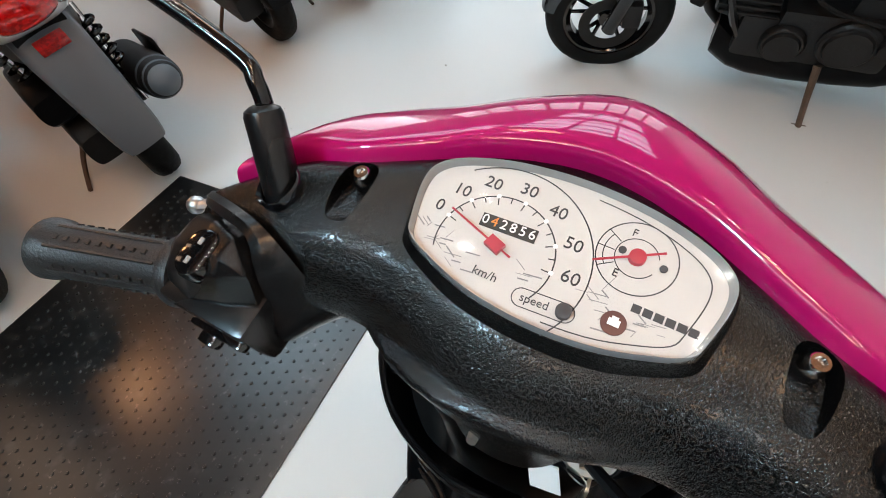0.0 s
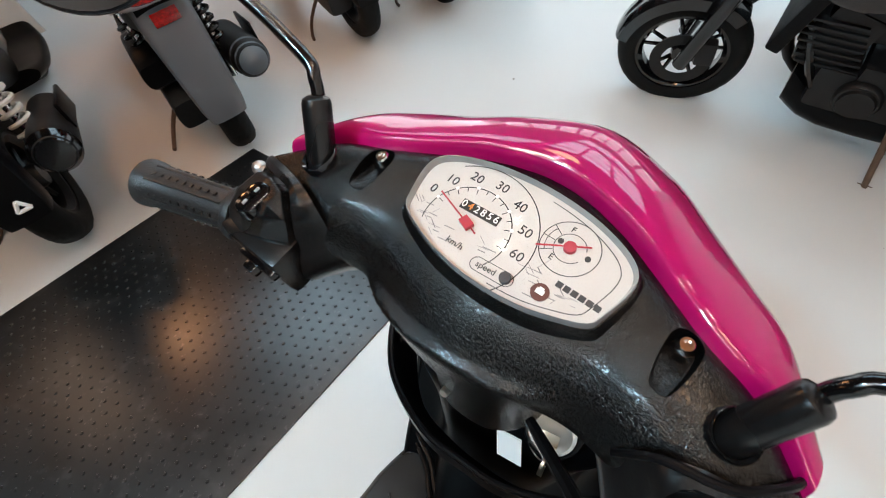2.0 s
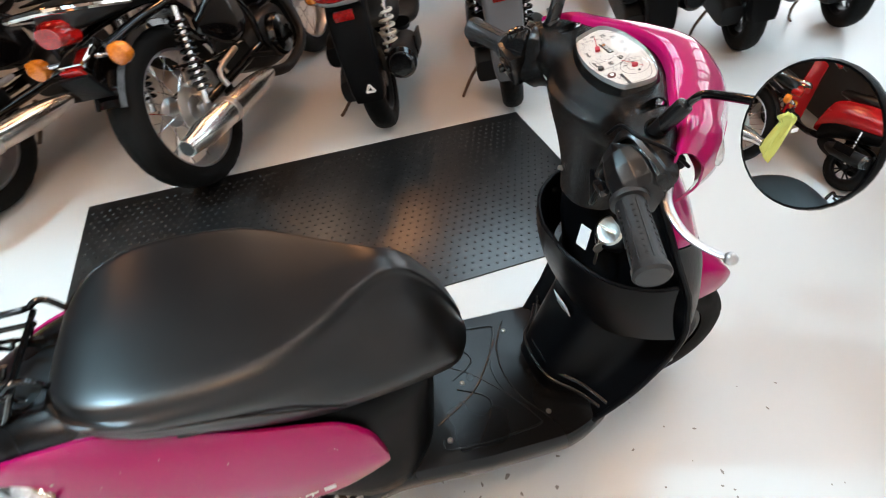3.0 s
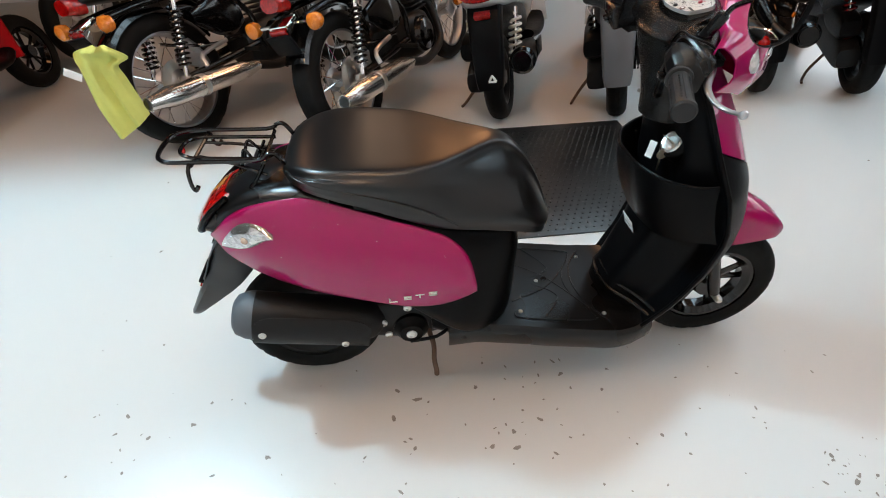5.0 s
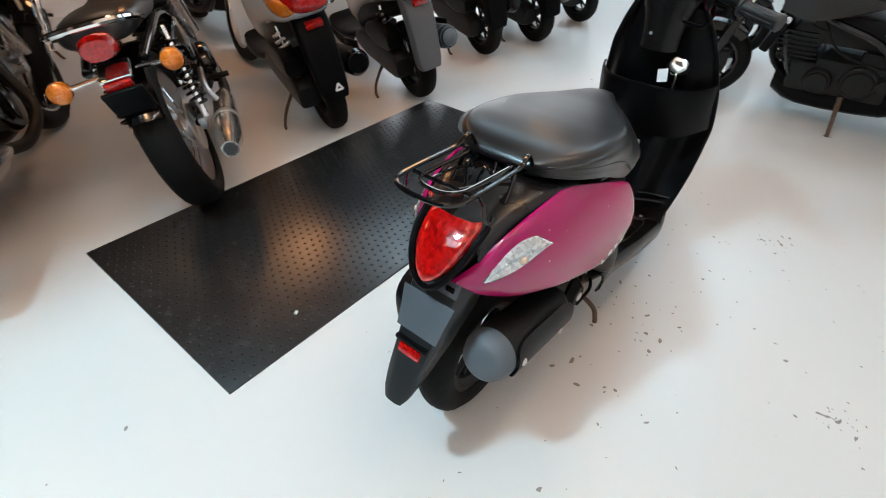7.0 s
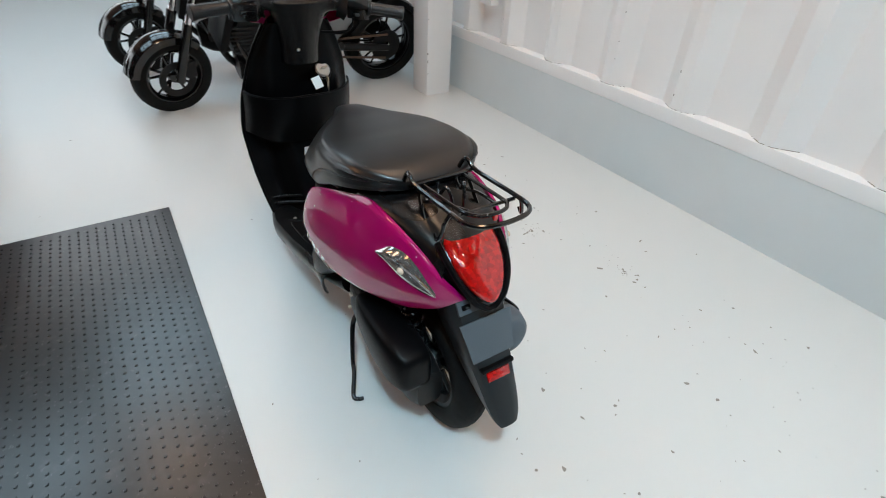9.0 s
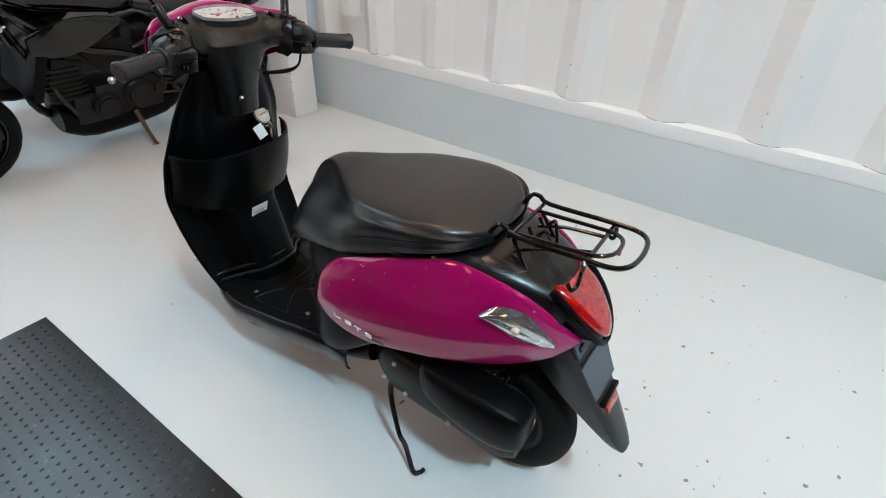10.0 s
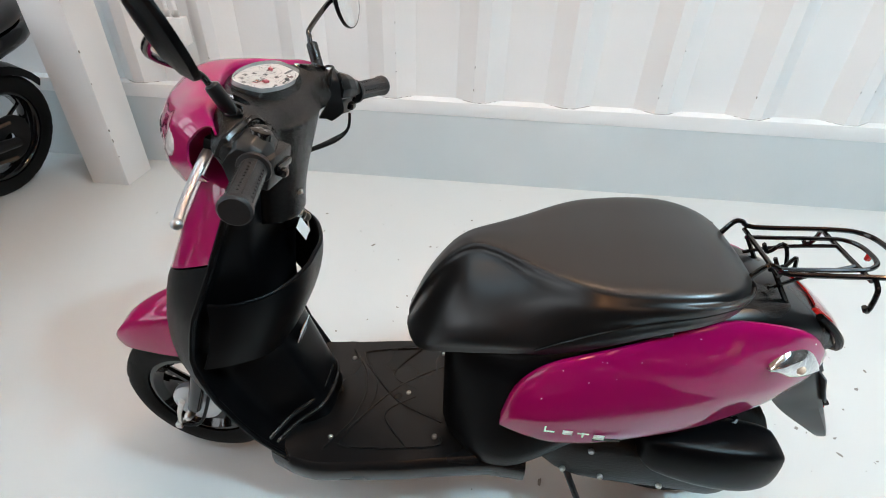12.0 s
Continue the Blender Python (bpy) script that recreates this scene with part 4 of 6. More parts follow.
    for i, dgt in enumerate("042856"):
        writing(dgt, 0.0072, HMAT @ Matrix.Translation((-0.0378 + i * 0.0048, 0.0074 + i * 0.00025, 0.0014)) @ Matrix.Rotation(radians(3), 4, "Z"), ORANGE if dgt == "4" and i == 1 else WHITE, body, "odometer_digit")
    # needles
    bm = bmesh.new()
    d = np.array((-0.0272, 0.0092))
    stroke(bm, [tuple(np.array((-0.0277, -0.0039)) - d * 0.35), tuple(np.array((-0.0277, -0.0039)) + d)], 0.0011, 0.0036)
    bmesh.ops.create_cube(bm, size=1.0, matrix=put(-0.0275, -0.0038, -20) @ Matrix.Translation((0, 0, 0.0022)) @ Matrix.Diagonal((0.0085, 0.0062, 0.003, 1)))
    part("speed_needle", bm, NEEDLE, body, "red speed needle", smooth=0)
    bm = bmesh.new()
    lathe(bm, hb(*fc, 0.0004), hb(*fc, 0.004), [(0, 0.0040), (0.8, 0.0038), (1, 0.002)], 16)
    stroke(bm, [(fc[0] + 0.0105, fc[1] + 0.0062), (fc[0] - 0.0172, fc[1] - 0.0100)], 0.0012, 0.0034)
    part("fuel_needle", bm, NEEDLE, body, "red fuel needle")
    for u, v, r, mt, nm in ((0.0139, -0.0200, 0.0036, INK, "reset_knob"), (0.0348, -0.0150, 0.0056, material("brown_warning_lamp", (0.10, 0.035, 0.03), 0.4), "warning_lamp"),
                            (0.0262, 0.0195, 0.0018, INK, "fuel_stop"), (0.0455, 0.0180, 0.0018, INK, "fuel_stop")):
        bm = bmesh.new()
        lathe(bm, hb(u, v, 0.0003), hb(u, v, 0.0012 if nm != "reset_knob" else 0.004), [(0, r), (0.9, r), (1, r * 0.8)], 20)
        part(nm, bm, mt, body)
    bm = bmesh.new()
    bmesh.ops.create_cube(bm, size=1.0, matrix=put(0.0348, -0.0150, 0) @ Matrix.Translation((0, 0, 0.0010)) @ Matrix.Diagonal((0.0052, 0.0032, 0.0004, 1)))
    bmesh.ops.create_cube(bm, size=1.0, matrix=put(0.0348, -0.0128, 0) @ Matrix.Translation((0, 0, 0.0010)) @ Matrix.Diagonal((0.003, 0.0012, 0.0004, 1)))
    part("engine_symbol", bm, WHITE, body, smooth=0)


def head_cowl(root):
    """Magenta cowl from the dash rim round to the headlamp."""
    prof = {0.0: [(.056, -.012), (.059, -.001), (.067, .002), (.094, -.005), (.121, -.023), (.147, -.060), (.157, -.10)],
            0.05: [(.043, -.012), (.047, -.002), (.055, .001), (.080, -.007), (.105, -.026), (.133, -.060), (.145, -.10)],
            0.09: [(.020, -.012), (.026, -.003), (.034, -.001), (.057, -.009), (.080, -.027), (.106, -.058), (.118, -.10)],
            0.125: [(.000, -.014), (.008, -.005), (.016, -.003), (.039, -.012), (.060, -.027), (.079, -.056), (.086, -.10)],
            0.155: [(-.006, -.018), (.000, -.008), (.010, -.007), (.024, -.014), (.042, -.030), (.056, -.055), (.058, -.095)],
            0.186: [(-.030, -.024), (-.026, -.016), (-.020, -.015), (-.010, -.020), (.002, -.034), (.012, -.055), (.010, -.08)]}
    def out(u, v, h):
        return hb(u * 1.035, v + .005 + .003 * min(1, abs(u) / .12), h)

    keys = sorted(prof)
    us = [-k for k in keys[:0:-1]] + keys
    rows = [spline([out(u, v, h) for v, h in prof[abs(u)]], 4) for u in us]
    rows = np.stack([spline(np.array(rows)[:, i], 5) for i in range(len(rows[0]))], 1)
    bm = bmesh.new()
    grid(bm, rows)
    shell(bm, 0.003)
    part("head_cowl", bm, PINK, root, "glossy magenta headlamp cowl")
    low = {0.0: [(.156, -.150), (.142, -.178), (.110, -.195)], 0.05: [(.144, -.150), (.134, -.176), (.098, -.192)], 0.09: [(.118, -.10), (.110, -.150), (.080, -.175)],
           0.125: [(.086, -.10), (.081, -.135), (.055, -.158)], 0.155: [(.058, -.095), (.052, -.115), (.024, -.13)], 0.186: [(.010, -.08), (.002, -.09), (-.020, -.10)]}
    rows = [spline([out(u, v, h) for v, h in low[abs(u)]], 4) for u in us]
    rows = np.stack([spline(np.array(rows)[:, i], 5) for i in range(len(rows[0]))], 1)
    bm = bmesh.new()
    grid(bm, rows)
    shell(bm, 0.003)
    part("lower_cowl", bm, PINK, root, "glossy magenta lower headlamp cowl")
    for s in (-1, 1):
        bm = bmesh.new()
        n = (HU * s * .62 + HV * .66 + HN * .30).normalized()
        e = n.cross(HN).normalized()
        c = Vector(out(s * .146, .056, -.063))
        rows = []
        for k, d in ((1.0, -.010), (1.0, -.001), (.82, .004), (.5, .0065), (.05, .0075)):
            rows.append([c + n * d + (e * .024 * math.cos(q) + n.cross(e) * .040 * math.sin(q)) * k for q in np.arange(20) * math.pi / 10])
        grid(bm, rows, True, True)
        part("front_indicator", bm, GLARELENS, root, "clear front indicator lens, whitened as if reflecting the windows")
    bm = bmesh.new()
    us = np.linspace(-0.088, 0.088, 13)
    rows = []
    for u in us:
        k = 1 - (u / 0.088) ** 2
        v = .122 + .044 * k
        rows.append(spline([hb(u, v - .004 + .005, -.098), hb(u, v + .005 + .004 * k, -.108 - .006 * k), hb(u, v + .005 + .002 * k, -.125 - .012 * k), hb(u, v - .001, -.104 - .050 * k)], 3))
    grid(bm, rows)
    shell(bm, 0.004)
    part("headlamp", bm, CLEARLENS, root, "clear headlamp lens")


ZE = [(.17, .895), (.25, .945), (.30, .975), (.42, 1.022), (.53, 1.042), (.62, 1.022), (.73, .972), (.80, .948), (.88, .918)]
ZW = [(.17, .160), (.25, .178), (.35, .192), (.50, .200), (.62, .186), (.74, .160), (.82, .128), (.88, .095)]
ZF = [(.17, .93), (.25, 1.06), (.35, 1.14), (.46, 1.165), (.56, 1.155), (.63, 1.135), (.75, 1.075), (.84, 1.02), (.90, .98)]
ZC = [(.17, .84), (.26, .862), (.30, .874), (.44, .922), (.55, .940), (.64, .936), (.76, .925), (.88, .91)]


def leg_shield(root):
    ts = np.linspace(-1, 1, 33)

    def outer(z, t, off=0.0):
        k = (1 - abs(t) ** 2.2)
        return (lin(z, ZE) + (lin(z, ZF) - lin(z, ZE)) * k + off, lin(z, ZW) * math.copysign(abs(t) ** 0.8, t), z)

    def seam(t):
        return 0.735 - 0.10 * (1 - abs(t) ** 1.5)

    bm = bmesh.new()
    grid(bm, [[outer(seam(t) + (0.885 - seam(t)) * k, t) for t in ts] for k in np.linspace(0, 1, 12)])
    shell(bm, 0.004)
    part("front_cover", bm, PINK, root, "glossy magenta front cover")
    bm = bmesh.new()
    grid(bm, [[outer(0.17 + (seam(t) - 0.004 - 0.17) * k, t) for t in ts] for k in np.linspace(0, 1, 24)])
    shell(bm, 0.004)
    part("lower_front_cover", bm, PLASTIC, root, "matt black lower front cover")

    def inner(z, t):
        s = 1 / (1 + math.exp((abs(t) - lin(z, [(.45, .50), (.62, .80), (.90, .85)])) * 14))
        s = s * (1 - 0.0)
        edge = lin(z, ZE) - 0.001
        return (edge - (edge - lin(z, ZC)) * s + 0.012 * (1 - s) * (1 - abs(t)) * 4 * (abs(t) > 0.4), (lin(z, ZW) - 0.002) * t, z)

    bm = bmesh.new()
    grid(bm, [[inner(z, t) for t in np.linspace(-1, 1, 41)] for z in np.linspace(0.19, 0.872, 40)])
    shell(bm, 0.004)
    panel = part("inner_shield", bm, PLASTIC, root, "matt black inner leg shield")
    # beaded rim along both edges
    for s in (-1, 1):
        bm = bmesh.new()
        tube(bm, [(lin(z, ZE) - 0.002, s * lin(z, ZW), z) for z in np.linspace(0.18, 0.87, 24)], 0.006, 8, 1)
        part("edge_bead", bm, PLASTIC, panel)
    # open pocket
    rim = [(.985, .182, .660), (.945, .168, .655), (.895, .125, .652), (.862, .055, .655), (.858, 0, .656), (.862, -.055, .655), (.895, -.125, .652), (.945, -.168, .655), (.985, -.182, .660)]
    low = [(1.025, .190, .51), (.985, .170, .505), (.935, .12, .49), (.918, .055, .485), (.914, 0, .485), (.918, -.055, .485), (.935, -.12, .49), (.985, -.170, .505), (1.025, -.190, .51)]
    rows = []
    for k in np.linspace(0, 1, 9):
        e = k ** 1.7
        rows.append(spline([tuple(np.array(a) * (1 - e) + np.array(b) * e * 1.0 + np.array((0, 0, (a[2] - b[2]) * (e - k)))) for a, b in zip(rim, low)], 4))
    bm = bmesh.new()
    grid(bm, rows)
    shell(bm, 0.005)
    pocket = part("front_pocket", bm, PLASTIC, root, "open black storage pocket below the ignition lock")
    bm = bmesh.new()
    tube(bm, rows[0], 0.0035, 8, 1)
    part("pocket_lip", bm, PLASTIC, pocket)
    for s in (-1, 1):
        for z, y, x in ((.625, .160, .955), (.525, .168, .992)):
            bolt(pocket, (x - 0.004, s * y, z), (-1, s * 0.45, 0.1), 0.006, PLASTIC, "screw")
    # step ridge at the foot of the spine
    bm = bmesh.new()
    tube(bm, [(.955, .165, .262), (.925, .11, .272), (.880, .06, .285), (.870, 0, .287), (.880, -.06, .285), (.925, -.11, .272), (.955, -.165, .262)], 0.0055, 8, 4)
    tube(bm, [(.948, .165, .242), (.912, .11, .252), (.866, .062, .263), (.855, 0, .265), (.866, -.062, .263), (.912, -.11, .252), (.948, -.165, .242)], 0.0055, 8, 4)
    part("foot_ridge", bm, SATIN, panel)
    # warning label
    bm = bmesh.new()
    m = look((0, 0, 0), (1, 0, 0.36)).to_3x3().to_4x4()
    box(bm, (.9085, 0.002, .441), (0.056, 0.042, 0.0012), 0, Matrix.Translation((0, 0, 0)) @ m)
    lab = part("warning_label", bm, PAPER, panel, "white warning sticker", smooth=0)
    for k in range(4):
        bm = bmesh.new()
        box(bm, (.9073, 0.004, .451 - k * 0.006), (0.036, 0.0018 if k else 0.0035, 0.0012), 0, m)
        part("lettering_bar", bm, GREYINK if k else ORANGE, lab, smooth=0)
    # ignition lock and keys
    ip = Vector((.922, -.070, .712))
    n = Vector((-0.78, -0.12, 0.6)).normalized()
    bm = bmesh.new()
    lathe(bm, ip - n * 0.03, ip + n * 0.008, [(0, 0.034), (0.6, 0.034), (0.9, 0.032), (1.0, 0.028)], 24)
    part("lock_bezel", bm, PLASTIC, root)
    bm = bmesh.new()
    lathe(bm, ip, ip + n * 0.012, [(0, 0.027), (0.7, 0.026), (1, 0.022), (.9, .017), (.9, .012)], 24)
    part("ignition_lock", bm, STEEL, root, "bright metal ignition lock")
    e = n.cross(Vector((0, 0, 1))).normalized()
    bm = bmesh.new()
    mm = Matrix((e, n, e.cross(n))).transposed().to_4x4()
    box(bm, ip + n * 0.022, (0.020, 0.022, 0.0026), 0.001, mm)
    part("key", bm, BRASS, root, "key in the ignition lock")
    bm = bmesh.new()
    lathe(bm, (.896, -.076, .690), (.896, -.079, .690), [(0, 0.011), (1, 0.011)], 14)
    box(bm, (.894, -.078, .668), (0.002, 0.006, 0.034), 0.0005)
    part("spare_key", bm, BRASS, root, "spare key hanging from the key ring")
    bm = bmesh.new()
    tube(bm, [(.897 + 0.010 * math.cos(a) * 0.4, -.066 + 0.010 * math.cos(a), .700 + 0.010 * math.sin(a)) for a in np.arange(12) * math.pi / 6], 0.0009, 6, 1, closed=True)
    part("key_ring", bm, STEEL, root)
    bm = bmesh.new()
    box(bm, (.890, -.040, .684), (0.0014, 0.030, 0.038), 0.0004, Matrix.Rotation(radians(-16), 4, "X") @ Matrix.Rotation(radians(18), 4, "Y"))
    part("key_tag", bm, PAPER, root, "white paper key tag", smooth=0)
    # luggage hook and small screws on the column
    bm = bmesh.new()
    lathe(bm, (.866, .018, .80), (.856, .018, .803), [(0, 0.005), (1, 0.004)], 10)
    part("column_screw", bm, STEEL, root)


def floorboard(root):
    xs = np.linspace(0.40, 0.955, 24)

    def top(x):
        return lin(x, [(.40, .285), (.60, .268), (.84, .224), (.90, .222), (.955, .235)])

    def half(x):
        return lin(x, [(.40, .178), (.48, .170), (.58, .182), (.66, .190), (.86, .194), (.90, .188), (.955, .172)])

    bm = bmesh.new()
    rows = []
    for x in xs:
        w, z = half(x), top(x)
        rows.append([(x, w - .012, z - .075), (x, w - .004, z - .06), (x, w, z - .03), (x, w - .002, z - .012), (x, w - .012, z - .002), (x, w * .5, z), (x, 0, z + .001),
                     (x, -w * .5, z), (x, -w + .012, z - .002), (x, -w + .002, z - .012), (x, -w, z - .03), (x, -w + .004, z - .06), (x, -w + .012, z - .075)])
    grid(bm, rows)
    shell(bm, 0.006)
    fb = part("floorboard", bm, SATIN, root, "black plastic footboard with ridges and bolts")
    for pts in ([(.585, .085), (.70, .02), (.80, -.10)], [(.585, -.085), (.70, -.02), (.80, .10)], [(.585, .12), (.60, .145), (.79, .145), (.805, .12), (.765, .05), (.755, 0), (.765, -.05), (.805, -.12), (.79, -.145), (.60, -.145), (.585, -.12)],
                [(.845, .15), (.80, .085), (.785, .04), (.78, 0), (.785, -.04), (.80, -.085), (.845, -.15)], [(.66, .145), (.72, .06), (.655, .012)], [(.66, -.145), (.72, -.06), (.655, -.012)]):
        bm = bmesh.new()
        tube(bm, [(x, y, top(x) + 0.0006) for x, y in pts], 0.0022, 6, 6)
        part("ridge", bm, SATIN, fb)
    for x, y in ((.838, -.120), (.673, 0.0), (.835, .120), (.597, .121), (.598, -.123)):
        bolt(fb, (x, y, top(x) + 0.001), (0, 0, 1), 0.0062, STEEL)
    # skirt below, back to the engine
    bm = bmesh.new()
    loft(bm, [ring((x, 0, z), w, h, "x", 10, 0.6) for x, z, w, h in ((.93, .205, .13, .025), (.80, .175, .155, .035), (.60, .19, .15, .05), (.45, .24, .15, .05), (.36, .27, .13, .06))], 3, 3)
    part("underbelly", bm, PLASTIC, root)


def seat_and_body(root):
    # under-seat body (black) with the centre column in front
    bm = bmesh.new()
    secs = []
    for x, w0, w1, z0, z1 in ((.585, .060, .080, .26, .50), (.56, .110, .105, .25, .545), (.50, .165, .125, .25, .56), (.42, .180, .150, .27, .585), (.30, .165, .155, .36, .635), (.18, .145, .150, .42, .675), (.08, .115, .125, .47, .690), (-.02, .085, .098, .51, .675), (-.10, .060, .070, .535, .640), (-.150, .040, .040, .545, .585)):
        secs.append([(x, 0, z1), (x, w1 * .6, z1 - .002), (x, w1, z1 - .02), (x, (w0 + w1) / 2, (z0 + z1) / 2), (x, w0, z0 + .02), (x, w0 * .6, z0), (x, -w0 * .6, z0), (x, -w0, z0 + .02), (x, -(w0 + w1) / 2, (z0 + z1) / 2), (x, -w1, z1 - .02), (x, -w1 * .6, z1 - .002)])
    loft(bm, secs, 3, 4)
    part("rear_body", bm, PLASTIC, root, "black plastic body under the seat")

    # seat: flat top with a firm edge, a pointed nose with sloping cheeks, a rounded skirt behind
    bm = bmesh.new()
    secs = []
    for x, wt, wb, zb, zt in ((.668, .008, .036, .516, .536), (.658, .013, .062, .508, .566), (.640, .017, .088, .506, .610), (.614, .020, .109, .520, .658), (.583, .023, .123, .536, .700), (.556, .026, .131, .547, .722), (.528, .032, .138, .556, .732), (.49, .052, .146, .568, .735), (.44, .088, .154, .580, .735), (.39, .122, .161, .594, .738),
                              (.34, .146, .166, .616, .742), (.29, .155, .169, .640, .746), (.24, .157, .169, .664, .751), (.18, .153, .166, .686, .754), (.13, .136, .151, .700, .751), (.095, .106, .122, .706, .743), (.075, .076, .090, .708, .732), (.068, .050, .062, .710, .724)):
        nose = max(0, min(1, (x - .33) / .12))
        zs = zb + (zt - zb) * (.34 - .06 * nose)
        bulge = .012 - .009 * nose
        up = [(wt * .5, zt), (wt * .90, zt - .0015), (wt + .001, zt - .006), (wt + .008, zt - .014 - .006 * nose), (wt * .5 + wb * .5 + bulge, (zt + zs) / 2 + .004), (wb, zs), (wb * .985, zb + .010), (wb * .88, zb)]
        secs.append([(x, 0, zt + .001)] + [(x, a, b) for a, b in up] + [(x, 0, zb)] + [(x, -a, b) for a, b in up[::-1]])
    loft(bm, secs, 3, 3)
    seat = part("seat", bm, SEAT, root, "black vinyl seat with stitched side seams")
    for s in (-1, 1):
        bm = bmesh.new()
        tube(bm, [(.425, s * .1575, .600), (.36, s * .1685, .648), (.28, s * .1715, .688), (.18, s * .1675, .718), (.115, s * .145, .731), (.082, s * .100, .732)], 0.0020, 6, 5)
        part("seam", bm, SEAT, seat)

    # magenta side panels
    prof = [(-.135, .556, .552, .052, .054, .052), (-.10, .596, .515, .085, .092, .083), (-.06, .634, .492, .104, .118, .104), (-.01, .664, .470, .122, .142, .125), (.06, .681, .452, .134, .164, .150),
            (.12, .684, .440, .141, .178, .168), (.20, .662, .420, .156, .190, .180), (.29, .632, .397, .172, .198, .188), (.36, .603, .390, .175, .202, .190), (.41, .572, .396, .175, .200, .188), (.45, .518, .408, .178, .193, .184), (.468, .440, .418, .180, .183, .181)]
    for s in (-1, 1):
        rows = []
        for x, zt, zb, wt, wm, wb in prof:
            zz = zt - zb
            rows.append([(x, s * (wt - .010), zt - .001), (x, s * wt, zt - .004 * min(1, zz * 20)), (x, s * (wt * .45 + wm * .55), zt - zz * .22), (x, s * wm, zt - zz * .55), (x, s * (wb * .4 + wm * .6), zt - zz * .8), (x, s * wb, zb + .003 * min(1, zz * 20)), (x, s * (wb - .012), zb)])
        rows = [spline(r, 3) for r in rows]
        rows = np.stack([spline(np.array(rows)[:, i], 4) for i in range(len(rows[0]))], 1)
        bm = bmesh.new()
        grid(bm, rows)
        shell(bm, 0.003)
        pan = part("side_panel", bm, PINK, root, "glossy magenta side panel")
        # tiny white beads on the paint, put in for glints of small lamps
        rng = random.Random(5 + s)
        bm = bmesh.new()
        for k in range(12):
            p = rows[rng.randint(8, len(rows) - 8)][rng.choice((4, 4, 5, 5, 6, 6, 7, 9))] + np.array((rng.uniform(-.006, .006), 0, 0))
            bmesh.ops.create_icosphere(bm, subdivisions=1, radius=rng.choice((.0006, .0008, .0011)), matrix=Matrix.Translation(p))
        part("glint_specks", bm, WHITE, pan, "white specks standing for small lamp glints")["kind"] = "stuff"
        # rear indicator let into the panel
        bm = bmesh.new()
        rows = []
        for x, zt, zb, w in ((.034, .612, .602, .154), (.010, .630, .588, .148), (-.025, .634, .562, .134), (-.058, .616, .548, .117), (-.086, .586, .543, .099), (-.100, .560, .549, .089)):
            rows.append([(x, s * (w - .004 - .010), zt), (x, s * (w + .004), zt - (zt - zb) * .25), (x, s * (w + .008), (zt + zb) / 2), (x, s * (w + .005), zb + (zt - zb) * .2), (x, s * (w - .006), zb)])
        rows = [spline(r, 2) for r in rows]
        rows = np.stack([spline(np.array(rows)[:, i], 3) for i in range(len(rows[0]))], 1)
        grid(bm, rows)
        shell(bm, 0.003)
        ind = part("indicator", bm, CLEARLENS, pan, "clear rear indicator lens")
        bm = bmesh.new()
        bmesh.ops.create_icosphere(bm, subdivisions=2, radius=.009, matrix=Matrix.Translation((-.032, s * .136, .592)))
        part("bulb", bm, BULB, ind, "pale amber bulb")
        bm = bmesh.new()
        tube(bm, [tuple(r[0]) for r in rows] + [tuple(r[-1]) for r in rows[::-1]], .0028, 6, 1, closed=True)
        part("lens_rim", bm, SATIN, ind)
        # model name as plain strokes
        for dx, dz, w, h in ((0, 0, .0022, .013), (.004, -.0055, .010, .0022), (.017, 0, .0022, .009), (.021, .0035, .009, .0018), (.021, 0, .009, .0018), (.021, -.0045, .009, .0018), (.035, .0035, .011, .002), (.035, 0, .0022, .012),
                             (.050, .0045, .010, .0018), (.050, 0, .010, .0018), (.050, -.0045, .010, .0018)):
            bm = bmesh.new()
            xx = (.387 - dx * 2.0) if s > 0 else (.262 + dx * 2.0)
            zz = .446 + dz - (.372 - xx) * 0.14 * (1 if s > 0 else 1)
            yy = s * (lin(xx, [(.26, .1985), (.33, .2015), (.38, .2025)]) - 0.0005)
            box(bm, (xx, yy, zz), (w * 1.9 if w > .005 else w * 1.3, .0016, h))
            part("model_mark", bm, WHITE, pan, "white model mark", smooth=0)
        if s > 0:
            bm = bmesh.new()
            box(bm, (.272, .1962, .425), (.05, .0016, .007), 0, Matrix.Rotation(radians(4), 4, "Y"))
            part("model_mark", bm, GLOSSBLACK, pan, "small black mark", smooth=0)
        # pillion notch at the panel's shoulder
        bm = bmesh.new()
        box(bm, (.245, s * .150, .668), (.07, .03, .018), .006, Matrix.Rotation(radians(12), 4, "Y"))
        part("shoulder_trim", bm, PLASTIC, pan)

    # tail top cowl between the panels
    bm = bmesh.new()
    rows = []
    for x, w, z, d in ((.16, .142, .698, .03), (.10, .132, .702, .03), (.03, .116, .694, .03), (-.03, .098, .676, .03), (-.075, .083, .655, .03), (-.10, .074, .640, .03)):
        rows.append([(x, w + .006, z - .05), (x, w, z - .022), (x, w * .8, z - .006), (x, w * .4, z), (x, 0, z + .002), (x, -w * .4, z), (x, -w * .8, z - .006), (x, -w, z - .022), (x, -w - .006, z - .05)])
    loft(bm, rows, 3, 4, closed=False)
    shell(bm, 0.004)
    part("tail_cowl", bm, SATIN, root, "satin black tail cowl")
    # tail lamp: broad at the top, pointed below
    bm = bmesh.new()
    rows = []
